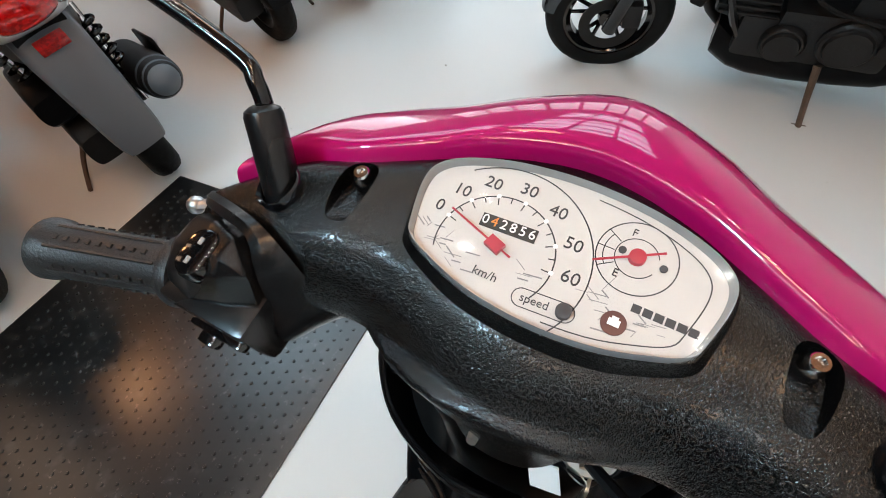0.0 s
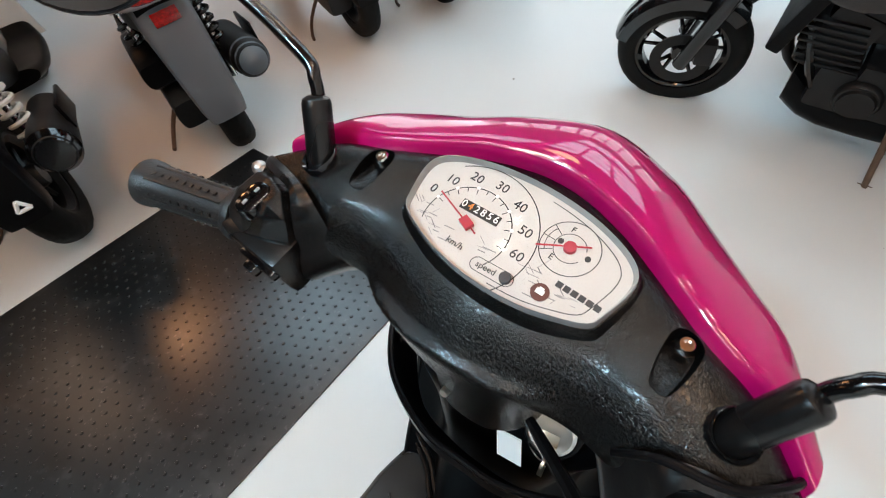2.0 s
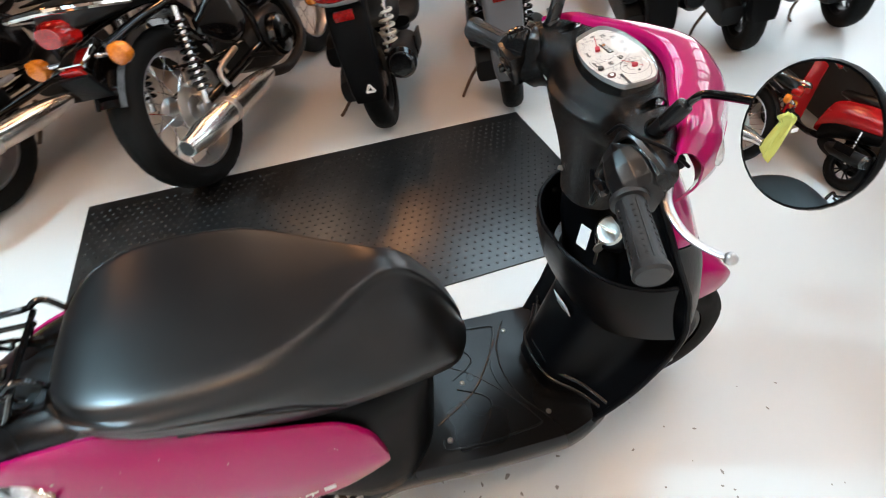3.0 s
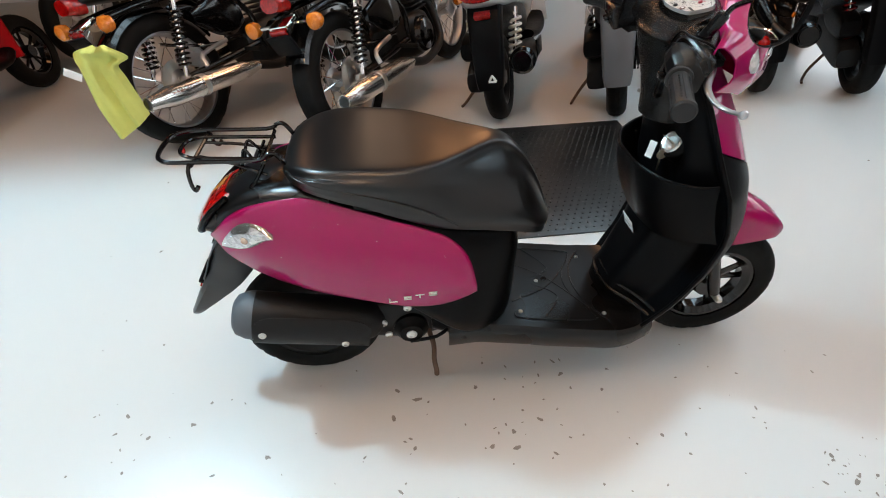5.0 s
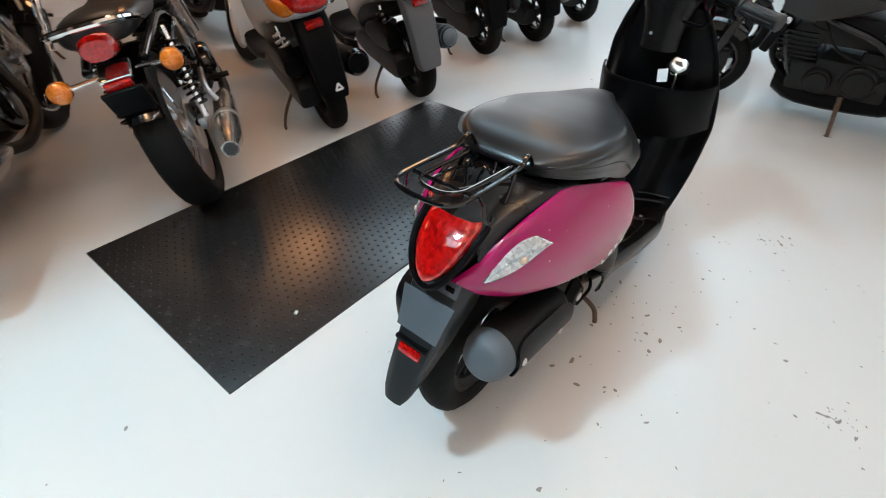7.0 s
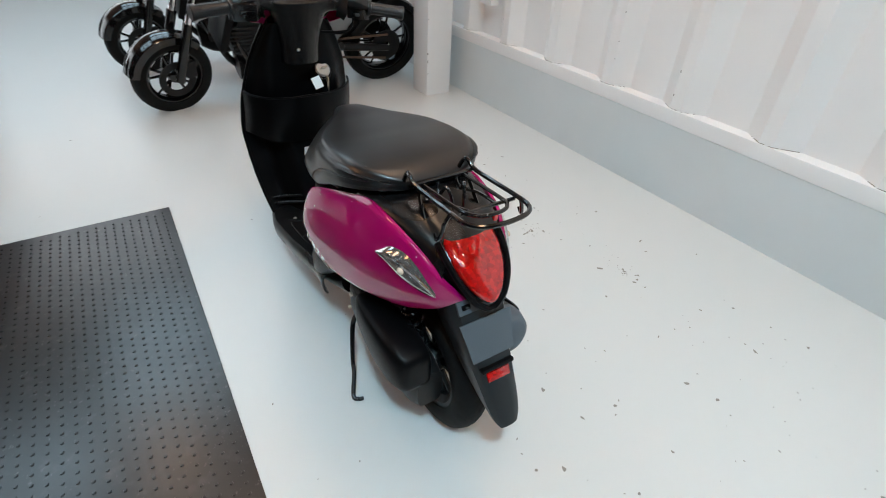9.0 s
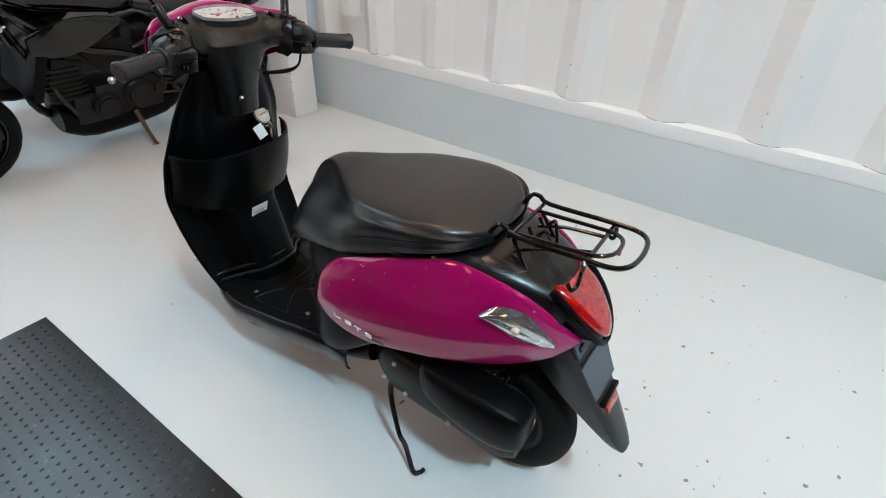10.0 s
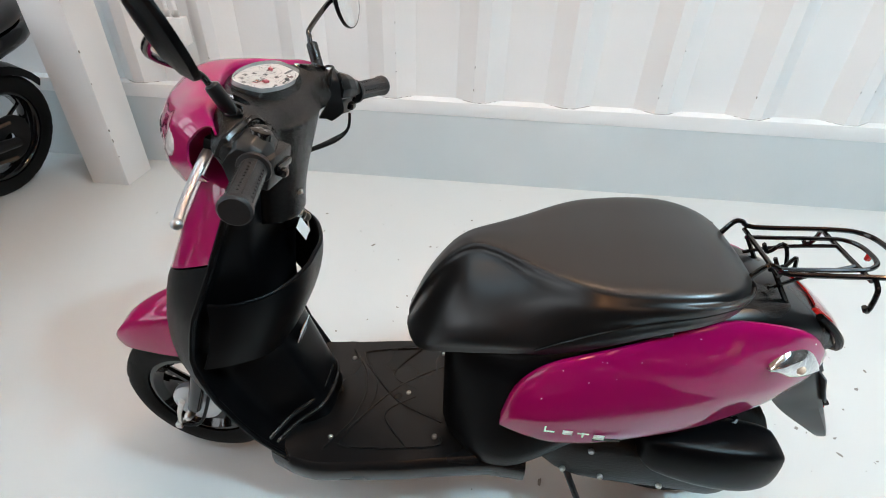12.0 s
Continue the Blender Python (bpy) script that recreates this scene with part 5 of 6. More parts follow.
    for z, w, x in ((.660, .052, -.080), (.652, .060, -.094), (.630, .058, -.124), (.603, .050, -.148), (.578, .037, -.166), (.560, .021, -.173), (.553, .006, -.172)):
        rows.append([(x + .055, w + .004, z), (x + .018, w, z), (x + .004, w * .7, z), (x, 0, z), (x + .004, -w * .7, z), (x + .018, -w, z), (x + .055, -w - .004, z)])
    loft(bm, rows, 3, 4, closed=False)
    shell(bm, 0.004)
    lamp = part("tail_lamp", bm, REDLENS, root, "red tail lamp lens")
    bm = bmesh.new()
    for s in (-1, 1):
        tube(bm, [(-.066, s * .072, .660), (-.102, s * .069, .632), (-.136, s * .058, .596), (-.160, s * .036, .560), (-.168, s * .012, .540), (-.168, 0, .538)], 0.007, 8, 4)
    part("lamp_surround", bm, PLASTIC, lamp)
    # number-plate bracket, mudguard flap and reflector
    bm = bmesh.new()
    rows = []
    ax, az = .86, -.51
    for x, z, w, d in ((-.120, .540, .066, .10), (-.145, .500, .066, .098), (-.175, .448, .057, .088), (-.197, .411, .053, .076), (-.224, .366, .047, .056), (-.248, .325, .041, .036), (-.266, .294, .033, .022), (-.277, .276, .022, .014)):
        half = [(d, .86), (d * .6, .95), (d * .16, .99), (0, .82), (-.003, .4)]
        half += [(k, -f) for k, f in half[::-1]]
        rows.append([(x + ax * k, w * f, z + az * k) for k, f in half] + [(x + ax * (max(k, 0) * .9 + .005), w * f * .88, z + az * (max(k, 0) * .9 + .005)) for k, f in half[::-1]])
    loft(bm, rows, 1, 3)
    flap = part("rear_mudguard", bm, MUDFLAP, root, "black plastic rear mudguard")
    bm = bmesh.new()
    box(bm, (-.133, 0, .530), (.006, .122, .034), .002, Matrix.Rotation(radians(30), 4, "Y"))
    part("plate_bracket", bm, GREYCAP, flap, "grey number plate bracket")
    bm = bmesh.new()
    rows = []
    for x, z, w in ((-.150, .498, .066), (-.172, .455, .058), (-.192, .418, .053)):
        rows.append([(x - .004, y * w, z + .002) for y in (-1, -.9, 0, .9, 1)])
    grid(bm, rows)
    shell(bm, .003)
    part("plate_panel", bm, GREYCAP, flap, "blue-grey sheen panel for the number plate")
    for s in (-1, 1):
        bm = bmesh.new()
        box(bm, (-.1375, s * .042, .532), (.004, .020, .011), .001, Matrix.Rotation(radians(30), 4, "Y"))
        part("bracket_slot", bm, GLOSSBLACK, flap)
    bm = bmesh.new()
    box(bm, (-.206, 0, .402), (.018, .084, .010), .003, Matrix.Rotation(radians(20), 4, "Y"))
    part("reflector_hood", bm, PLASTIC, flap)
    bm = bmesh.new()
    box(bm, (-.216, 0, .384), (.008, .058, .022), .003, Matrix.Rotation(radians(28), 4, "Y"))
    part("reflector", bm, REDLENS, flap, "red rear reflector")

    # luggage rack of black wire
    bm = bmesh.new()
    z = .752
    outer = [(.085, .068, .715), (.062, .070, .754), (.045, .072, .757), (.02, .073, z - .006), (-.10, .073, z), (-.152, .070, z + .002), (-.176, .052, z + .003), (-.184, .02, z + .003), (-.184, -.02, z + .003), (-.176, -.052, z + .003), (-.152, -.070, z + .002), (-.10, -.073, z), (.02, -.073, z - .006), (.045, -.072, .757), (.062, -.070, .754), (.085, -.068, .715)]
    inner = [(.04, .050, z - .016), (-.09, .048, z - .006), (-.126, .042, z - .002), (-.144, .02, z - .001), (-.144, -.02, z - .001), (-.126, -.042, z - .002), (-.09, -.048, z - .006), (.04, -.050, z - .016)]
    tube(bm, outer, 0.0048, 8, 4)
    tube(bm, inner, 0.0042, 8, 4)
    tube(bm, [(-.11, .073, z - .008), (-.11, -.073, z - .008)], 0.0042, 8, 1)
    tube(bm, [(.035, .073, z - .012), (.035, -.073, z - .012)], 0.0042, 8, 1)
    for s in (-1, 1):
        tube(bm, [(-.11, s * .073, z), (-.113, s * .088, .738), (-.113, s * .094, .712), (-.106, s * .100, .702), (-.098, s * .100, .712)], 0.0042, 8, 4)
        tube(bm, [(.035, s * .050, z - .012), (.03, s * .060, .73), (.01, s * .064, .700), (-.01, s * .066, .672)], 0.0042, 8, 3)
        tube(bm, [(.02, s * .022, z - .010), (.005, s * .026, .722), (-.012, s * .022, .745), (-.022, s * .016, .73), (-.03, s * .012, .700)], 0.0036, 8, 4)
        tube(bm, [(-.11, s * .03, z - .008), (-.03, s * .045, .725), (.03, s * .055, .700)], 0.0036, 8, 3)
    rack = part("luggage_rack", bm, GLOSSBLACK, root, "black wire luggage rack behind the seat")
    bm = bmesh.new()
    box(bm, (-.146, .0, z - .008), (.008, .009, .014), .003)
    part("red_clip", bm, REDLENS, rack, "small red clip")


def running_gear(root):
    wheel(root, (.030, 0, .200), .200, .085, .135, ENGINE, 5, "rear_wheel")
    fx = 1.195
    ax = Vector((math.sin(radians(4)), math.cos(radians(4)), 0))
    wheel(root, (fx, 0, .200), .200, .085, .135, GLOSSBLACK, 5, "front_wheel", ax)
    # front mudguard
    bm = bmesh.new()
    rows = []
    for x, z, w, d in ((1.348, .384, .014, .008), (1.338, .412, .040, .028), (1.310, .450, .056, .060), (1.26, .486, .064, .095), (1.20, .514, .068, .125), (1.13, .528, .068, .140), (1.07, .520, .064, .140)):
        rows.append([(x - .010, w * 1.02, z - d), (x - .004, w * 1.03, z - d * .6), (x, w * .92, z - d * .22), (x, w * .55, z - .006), (x, 0, z), (x, -w * .55, z - .006), (x, -w * .92, z - d * .22), (x - .004, -w * 1.03, z - d * .6), (x - .010, -w * 1.02, z - d)])
    loft(bm, rows, 3, 3, closed=False)
    shell(bm, 0.003)
    part("front_mudguard", bm, PINK, root, "glossy magenta front mudguard")
    # fork legs, brake drum, arm
    for s in (-1, 1):
        bm = bmesh.new()
        tube(bm, [(fx - .01, s * .072, .215), (fx - .05, s * .072, .33), (fx - .10, s * .066, .47)], [.016, .019, .019], 12, 3)
        part("fork_leg", bm, GLOSSBLACK, root)
        bm = bmesh.new()
        lathe(bm, (fx, s * .060, .2), (fx, s * .098, .2), [(0, .011), (0.8, .011), (1, .007)], 12)
        part("axle_nut", bm, STEEL, root)
    bm = bmesh.new()
    lathe(bm, (fx, .036, .2), (fx, .058, .2), [(0, .062), (0.6, .060), (1, .045)], 28)
    drum = part("brake_drum", bm, ALLOY, root, "silver brake drum plate")
    bm = bmesh.new()
    tube(bm, [(fx + .022, .068, .225), (fx + .034, .076, .190), (fx + .040, .078, .150)], [.011, .008, .007], 10, 3, .6)
    box(bm, (fx + .040, .078, .152), (.016, .022, .016), .003)
    part("brake_arm", bm, STEEL, drum, "zinc plated brake arm")
    bm = bmesh.new()
    tube(bm, [(fx + .040, .080, .150), (fx - .02, .088, .175), (fx - .06, .085, .26), (fx - .10, .07, .40)], .004, 8, 5)
    part("brake_cable", bm, PLASTIC, drum)

    # engine and belt case on the left
    bm = bmesh.new()
    loft(bm, [ring((x, y, z), w, h, "x", 10, 0.55) for x, y, z, w, h in ((.36, .05, .245, .05, .05), (.30, .075, .25, .055, .072), (.20, .085, .25, .055, .075), (.08, .088, .24, .05, .068), (-.02, .085, .225, .045, .075), (-.07, .08, .22, .035, .055))], 3, 3)
    part("belt_case", bm, ENGINE, root, "black engine belt case")
    bm = bmesh.new()
    loft(bm, [ring((x, y, z), w, h, "x", 10, 0.5) for x, y, z, w, h in ((.175, .125, .345, .03, .030), (.150, .130, .345, .045, .050), (.06, .134, .335, .052, .062), (-.03, .134, .330, .050, .066), (-.085, .128, .325, .040, .052), (-.095, .125, .325, .02, .03))], 3, 3)
    part("air_filter_box", bm, PLASTIC, root, "black plastic air filter box")
    bm = bmesh.new()
    lathe(bm, (.16, .10, .40), (.05, .08, .42), [(0, .02), (0.05, .026)] + [(0.1 + 0.08 * i, .026 if i % 2 else .021) for i in range(10)] + [(1, .02)], 16)
    part("intake_hose", bm, RUBBER, root)
    for p in ((.23, .142, .215), (.31, .132, .215), (.10, .140, .200), (.265, .140, .300)):
        bolt(root, p, (0, 1, 0), .0065)
    bm = bmesh.new()
    loft(bm, [ring((x, -.03, z), w, h, "x", 10, 0.6) for x, z, w, h in ((.44, .25, .05, .05), (.38, .26, .085, .07), (.28, .26, .095, .075), (.18, .27, .09, .065))], 3, 3)
    part("engine_block", bm, ENGINE, root, "black engine block")
    # kick hub on the right with engine bolts
    bm = bmesh.new()
    lathe(bm, (.305, -.10, .252), (.305, -.150, .252), [(0, .046), (0.6, .046), (0.8, .036), (1, .030)], 28)
    hub = part("fan_cover", bm, PLASTIC, root)
    bolt(hub, (.305, -.152, .252), (0, -1, 0), .014)
    for p in ((.235, -.135, .285), (.245, -.135, .240), (.30, -.155, .355)):
        bolt(root, p, (0, -1, 0), .010)
    bm = bmesh.new()
    tube(bm, [(.345, -.10, .235), (.36, -.15, .205), (.358, -.185, .185), (.362, -.195, .15), (.362, -.197, .135)], .007, 8, 4)
    part("kick_lever", bm, RUST, root)
    bm = bmesh.new()
    tube(bm, [(.30, -.15, .225), (.37, -.155, .24), (.41, -.13, .25)], .005, 8, 3)
    part("pipe", bm, PLASTIC, root)
    # muffler with heat shield
    a, b = Vector((-.112, -.118, .352)), Vector((.235, -.112, .276))
    bm = bmesh.new()
    lathe(bm, a, b, [(0.06, .058), (0.10, .061), (0.86, .057), (0.94, .046), (1.0, .022)], 32)
    muf = part("muffler", bm, DARKMUFF, root, "black muffler with a grey end cap")
    bm = bmesh.new()
    lathe(bm, a, b, [(-0.045, .016), (-0.04, .036), (-0.015, .050), (0.05, .0595), (0.10, .0615), (0.11, .058)], 32)
    part("end_cap", bm, GREYCAP, muf, "satin grey muffler end cap")
    bm = bmesh.new()
    d = (b - a).normalized()
    rows = []
    for f, k in ((0.12, .6), (0.2, .95), (0.5, 1.0), (0.8, .95), (0.9, .6)):
        c = a + (b - a) * f
        e1 = Vector((0, -1, 0))
        e2 = e1.cross(d)
        rows.append([c + (e1 * math.cos(q) + e2 * math.sin(q)) * .069 for q in np.linspace(-0.95 * k, 0.75 * k, 9)])
    loft(bm, rows, 2, 3, closed=False)
    shell(bm, .002)
    part("heat_shield", bm, DARKMUFF, muf, "matt black heat shield")
    for p in ((-.050, -.186, .340), (.138, -.181, .276)):
        bolt(muf, p, (0, -1, 0.1), .0095)
    bm = bmesh.new()
    tube(bm, [(.225, -.112, .29), (.30, -.08, .22), (.38, -.04, .20), (.42, 0, .23)], .014, 10, 4)
    part("exhaust_pipe", bm, DARKMUFF, muf)
    # rear shock
    bm = bmesh.new()
    pts = []
    for i in range(90):
        q = i / 90 * 2 * math.pi * 7
        c = Vector((-.02, .085, .33)).lerp(Vector((.06, .085, .52)), i / 90)
        pts.append((c.x + .022 * math.cos(q), c.y + .022 * math.sin(q), c.z))
    tube(bm, pts, .0045, 6, 1)
    part("shock_spring", bm, GLOSSBLACK, root)
    # side stand
    bm = bmesh.new()
    tube(bm, [(.30, .10, .195), (.285, .135, .17), (.235, .165, .075), (.205, .175, .055), (.160, .200, .012), (.146, .190, .0065), (.142, .176, .0065)], [.009, .0075, .0065, .0065, .0065, .0065, .006], 10, 4)
    part("side_stand", bm, SATIN, root, "worn dark steel side stand")


def build_scooter():
    root = thing("scooter", Matrix.Translation((0, CY, 0)), "magenta and black motor scooter on its side stand", "scooter")
    running_gear(root)
    floorboard(root)
    leg_shield(root)
    seat_and_body(root)
    head_cowl(root)
    handlebar(root)
    gauge(root)


build_scooter()


# ---- the other bikes in the hall: built along +x from the rear tyre's foot, +y is their left ----
def stand_at(x, y, heading, lean):
    """Pose of a bike whose rear tyre stands at x, y; heading in degrees from +y towards +x; lean to its left."""
    return Matrix.Translation((x, y, 0)) @ Matrix.Rotation(radians(90 - heading), 4, "Z") @ Matrix.Rotation(radians(-lean), 4, "X")


def wire_wheel(parent, cx, r, w, rim_r, name, disc_side):
    c = Vector((cx, 0, r))
    bm = bmesh.new()
    lathe(bm, c - Vector((0, w * .38, 0)), c + Vector((0, w * .38, 0)), [(0, rim_r), (0, rim_r - .012), (.3, rim_r - .022), (.7, rim_r - .022), (1, rim_r - .012), (1, rim_r)], 40, caps=False)
    rim = part(name, bm, ALLOY, parent, "dull alloy rim with wire spokes")
    bm = bmesh.new()
    lathe(bm, c - Vector((0, .075, 0)), c + Vector((0, .075, 0)), [(0, .03), (.1, .055), (.2, .06), (.3, .038), (.7, .038), (.8, .06), (.9, .055), (1, .03)], 24)
    part("hub", bm, ALLOY, rim, "cast alloy hub")
    for k in range(28):
        q = 2 * math.pi * k / 28
        s = 1 if k % 2 else -1
        q0 = q + (0.5 if k % 4 < 2 else -0.5)
        bm = bmesh.new()
        tube(bm, [(cx + .05 * math.cos(q0), s * .055, r + .05 * math.sin(q0)), (cx + (rim_r - .018) * math.cos(q), s * .008, r + (rim_r - .018) * math.sin(q))], .0022, 5, 1)
        part("spoke", bm, CHROME, rim)
    bm = bmesh.new()
    lathe(bm, (cx, disc_side * .078, r), (cx, disc_side * .083, r), [(0, .055), (0, .105), (1, .105), (1, .055)], 36, caps=False)
    part("brake_disc", bm, STEEL, rim, "steel brake disc")
    grooved_tyre(rim, c, r, w, rim_r, Vector((0, 1, 0)), RUBBER)
    return rim


def spring(parent, a, b, rad, wire, turns, mat, name="shock_absorber"):
    a, b = Vector(a), Vector(b)
    d = (b - a).normalized()
    e1 = d.cross(Vector((0, 1, 0))).normalized()
    e2 = d.cross(e1)
    bm = bmesh.new()
    tube(bm, [a, b], rad * .45, 10, 1)
    sh = part(name, bm, CHROME, parent)
    bm = bmesh.new()
    n = turns * 12
    pts = [a.lerp(b, .15 + .75 * i / n) + (e1 * math.cos(i * math.pi / 6) + e2 * math.sin(i * math.pi / 6)) * rad for i in range(n + 1)]
    tube(bm, pts, wire, 6, 1)
    part("spring", bm, mat, sh, "coil spring")


def indicator(parent, p, out, mat=None):
    p, out = Vector(p), Vector(out)
    bm = bmesh.new()
    tube(bm, [p, p + out], .008, 8, 1)
    st = part("indicator", bm, CHROME, parent)
    bm = bmesh.new()
    q = p + out
    lathe(bm, q + Vector((.03, 0, 0)), q - Vector((.03, 0, 0)), [(0, .012), (.15, .030), (.5, .036), (.8, .034), (1, .018)], 20)
    part("indicator_lens", bm, mat or AMBER, st, "amber indicator lens")


def retro_motorcycle(m, label, paint):
    """Retro roadster: wire wheels, twin shocks, long chrome muffler on its right."""
    o = thing("motorcycle", m, label, "motorcycle", "parked motorcycles")
    wire_wheel(o, 0, .315, .13, .235, "rear_wheel", -1)
    wire_wheel(o, 1.36, .325, .095, .248, "front_wheel", 1)
    # mudguards
    for cx, r, a0, a1, w in ((0, .345, 25, 150, .062), (1.36, .350, 35, 165, .055)):
        bm = bmesh.new()
        rows = []
        for a in np.linspace(a0, a1, 14):
            q = radians(a)
            d = (math.cos(q), math.sin(q))
            rows.append([(cx + d[0] * (r - k), y, r - .03 + d[1] * (r - k)) for y, k in ((w, .03), (w * .9, .008), (w * .5, .001), (0, 0), (-w * .5, .001), (-w * .9, .008), (-w, .03))])
        grid(bm, rows)
        shell(bm, .003)
        part("mudguard", bm, GLOSSBLACK, o, "gloss black mudguard")
    # frame, swingarm, seat, tank
    for s in (-1, 1):
        bm = bmesh.new()
        tube(bm, [(0, s * .10, .315), (.45, s * .11, .33), (.55, s * .12, .34)], [.018, .022], 10, 2)
        part("swingarm", bm, GLOSSBLACK, o)
        bm = bmesh.new()
        tube(bm, [(-.22, s * .09, .66), (.0, s * .11, .68), (.35, s * .12, .66), (.55, s * .13, .50), (.58, s * .13, .30), (.95, s * .12, .24), (1.05, s * .06, .60)], .016, 10, 4)
        part("frame_rail", bm, GLOSSBLACK, o)
        spring(o, (.0, s * .135, .33), (.12, s * .13, .66), .030, .006, 11, GLOSSBLACK)
        bm = bmesh.new()
        tube(bm, [(1.36, s * .095, .325), (1.20, s * .09, .72), (1.10, s * .09, .98)], [.026, .022, .02], 12, 2)
        part("fork_leg", bm, CHROME, o)
        indicator(o, (-.25, s * .06, .645), (-.02, s * .115, 0))
        indicator(o, (1.20, s * .06, .86), (0, s * .12, 0))
        # side cover with badge
        bm = bmesh.new()
        loft(bm, [ring((x, s * y, z), .012, h, "x", 8, .7) for x, y, z, h in ((.18, .13, .56, .03), (.28, .15, .54, .09), (.40, .15, .53, .10), (.48, .14, .52, .06))], 2, 3)
        part("side_cover", bm, paint, o)
        # footrest with bracket
        bm = bmesh.new()
        tube(bm, [(.42, s * .14, .34), (.42, s * .25, .33)], .012, 8, 1)
        part("footrest", bm, RUBBER, o)
    bm = bmesh.new()
    loft(bm, [ring((x, 0, z), w, h, "x", 10, .7) for x, z, w, h in ((-.26, .76, .06, .025), (-.20, .765, .115, .045), (.0, .755, .13, .05), (.25, .73, .13, .05), (.45, .74, .10, .05), (.54, .76, .06, .03))], 3, 3)
    part("seat", bm, SEAT, o, "black padded dual seat")
    bm = bmesh.new()
    tube(bm, [(-.05, .12, .74), (-.30, .11, .80), (-.33, 0, .81), (-.30, -.11, .80), (-.05, -.12, .74)], .011, 8, 5)
    part("grab_rail", bm, CHROME, o, "chrome grab rail")
    bm = bmesh.new()
    loft(bm, [ring((x, 0, z), w, h, "x", 12, .8) for x, z, w, h in ((.46, .74, .06, .06), (.55, .78, .12, .10), (.75, .82, .15, .12), (.92, .84, .13, .11), (1.02, .83, .06, .06))], 3, 3)
    part("fuel_tank", bm, paint, o, "gloss fuel tank")
    # engine: crankcase, finned cylinder, covers
    bm = bmesh.new()
    loft(bm, [ring((x, 0, .33), w, h, "x", 10, .6) for x, w, h in ((.50, .09, .08), (.58, .15, .12), (.75, .16, .13), (.88, .11, .10))], 3, 3)
    eng = part("engine", bm, ENGINE, o, "black engine with gloss covers")
    for s in (-1, 1):
        bm = bmesh.new()
        lathe(bm, (.68, s * .13, .33), (.68, s * .19, .33), [(0, .10), (.6, .098), (.9, .085), (1, .06)], 28)
        part("engine_cover", bm, GLOSSBLACK, eng, "gloss black engine cover")
    for k in range(8):
        bm = bmesh.new()
        box(bm, (.80 + k * .004, 0, .45 + k * .026), (.20, .21, .009), .003)
        part("cooling_fin", bm, ENGINE, eng)
    # chrome muffler on the right, with its guard and bracket
    bm = bmesh.new()
    a, b = Vector((-.30, -.205, .300)), Vector((.42, -.185, .250))
    lathe(bm, a, b, [(0, .024), (0, .032), (.04, .034), (.10, .040), (.16, .050), (.75, .050), (.88, .042), (1.0, .024)], 28, caps=False)
    muf = part("muffler", bm, MUFFCHROME, o, "long worn chrome muffler")
    bm = bmesh.new()
    lathe(bm, a, a + (b - a) * .05, [(0, .030), (0, .024), (1, .020)], 24)
    part("muffler_mouth", bm, GLOSSBLACK, muf)
    bm = bmesh.new()
    tube(bm, [(.42, -.185, .25), (.62, -.18, .20), (.90, -.15, .24), (1.0, -.08, .40), (.92, -.04, .52)], .024, 12, 5)
    part("exhaust_pipe", bm, DARKMUFF, muf, "black exhaust pipe")
    bm = bmesh.new()
    tube(bm, [(.10, -.19, .345), (.12, -.17, .40), (.30, -.16, .42)], .012, 8, 3)
    part("muffler_bracket", bm, ALLOY, muf)
    bm = bmesh.new()
    lathe(bm, a + (b - a) * .42, a + (b - a) * .46, [(0, .053), (1, .053)], 24)
    part("clamp", bm, STEEL, muf)
    # brake caliper, axle plates, chain adjuster
    bm = bmesh.new()
    box(bm, (.075, -.10, .40), (.11, .05, .07), .012, Matrix.Rotation(radians(30), 4, "Y"))
    box(bm, (.0, -.115, .315), (.06, .03, .05), .010)
    part("brake_caliper", bm, ALLOY, o, "bright alloy brake caliper")
    bm = bmesh.new()
    tube(bm, [(-.05, -.12, .50), (.18, -.12, .43), (.45, -.11, .40)], .008, 8, 3)
    part("torque_rod", bm, CHROME, o)
    # tail lamp, plate bracket
    bm = bmesh.new()
    loft(bm, [ring((x, 0, z), w, h, "x", 10, .8) for x, z, w, h in ((-.315, .735, .045, .030), (-.285, .737, .056, .040), (-.235, .73, .052, .04))], 3, 3)
    part("tail_lamp", bm, REDLENS, o, "red tail lamp")
    bm = bmesh.new()
    box(bm, (-.27, 0, .655), (.09, .10, .022), .006, Matrix.Rotation(radians(-20), 4, "Y"))
    part("lamp_bracket", bm, CHROME, o)
    bm = bmesh.new()
    box(bm, (-.310, 0, .572), (.014, .13, .095), .004, Matrix.Rotation(radians(-25), 4, "Y"))
    plate = part("plate_bracket", bm, PLASTIC, o, "black number plate bracket")
    bm = bmesh.new()
    box(bm, (-.318, 0, .625), (.012, .085, .028), .003, Matrix.Rotation(radians(-25), 4, "Y"))
    part("reflector", bm, REDLENS, plate, "red reflector")
    # handlebar, headlamp, mirrors, stand
    bm = bmesh.new()
    tube(bm, [(.92, .36, 1.05), (1.02, .30, 1.08), (1.10, .10, 1.0), (1.10, -.10, 1.0), (1.02, -.30, 1.08), (.92, -.36, 1.05)], .012, 10, 4)
    part("handlebar", bm, CHROME, o)
    bm = bmesh.new()
    lathe(bm, (1.12, 0, .90), (1.30, 0, .90), [(0, .04), (.3, .085), (.8, .095), (.9, .098), (1, .085)], 28)
    lamp = part("headlamp", bm, GLOSSBLACK, o)
    bm = bmesh.new()
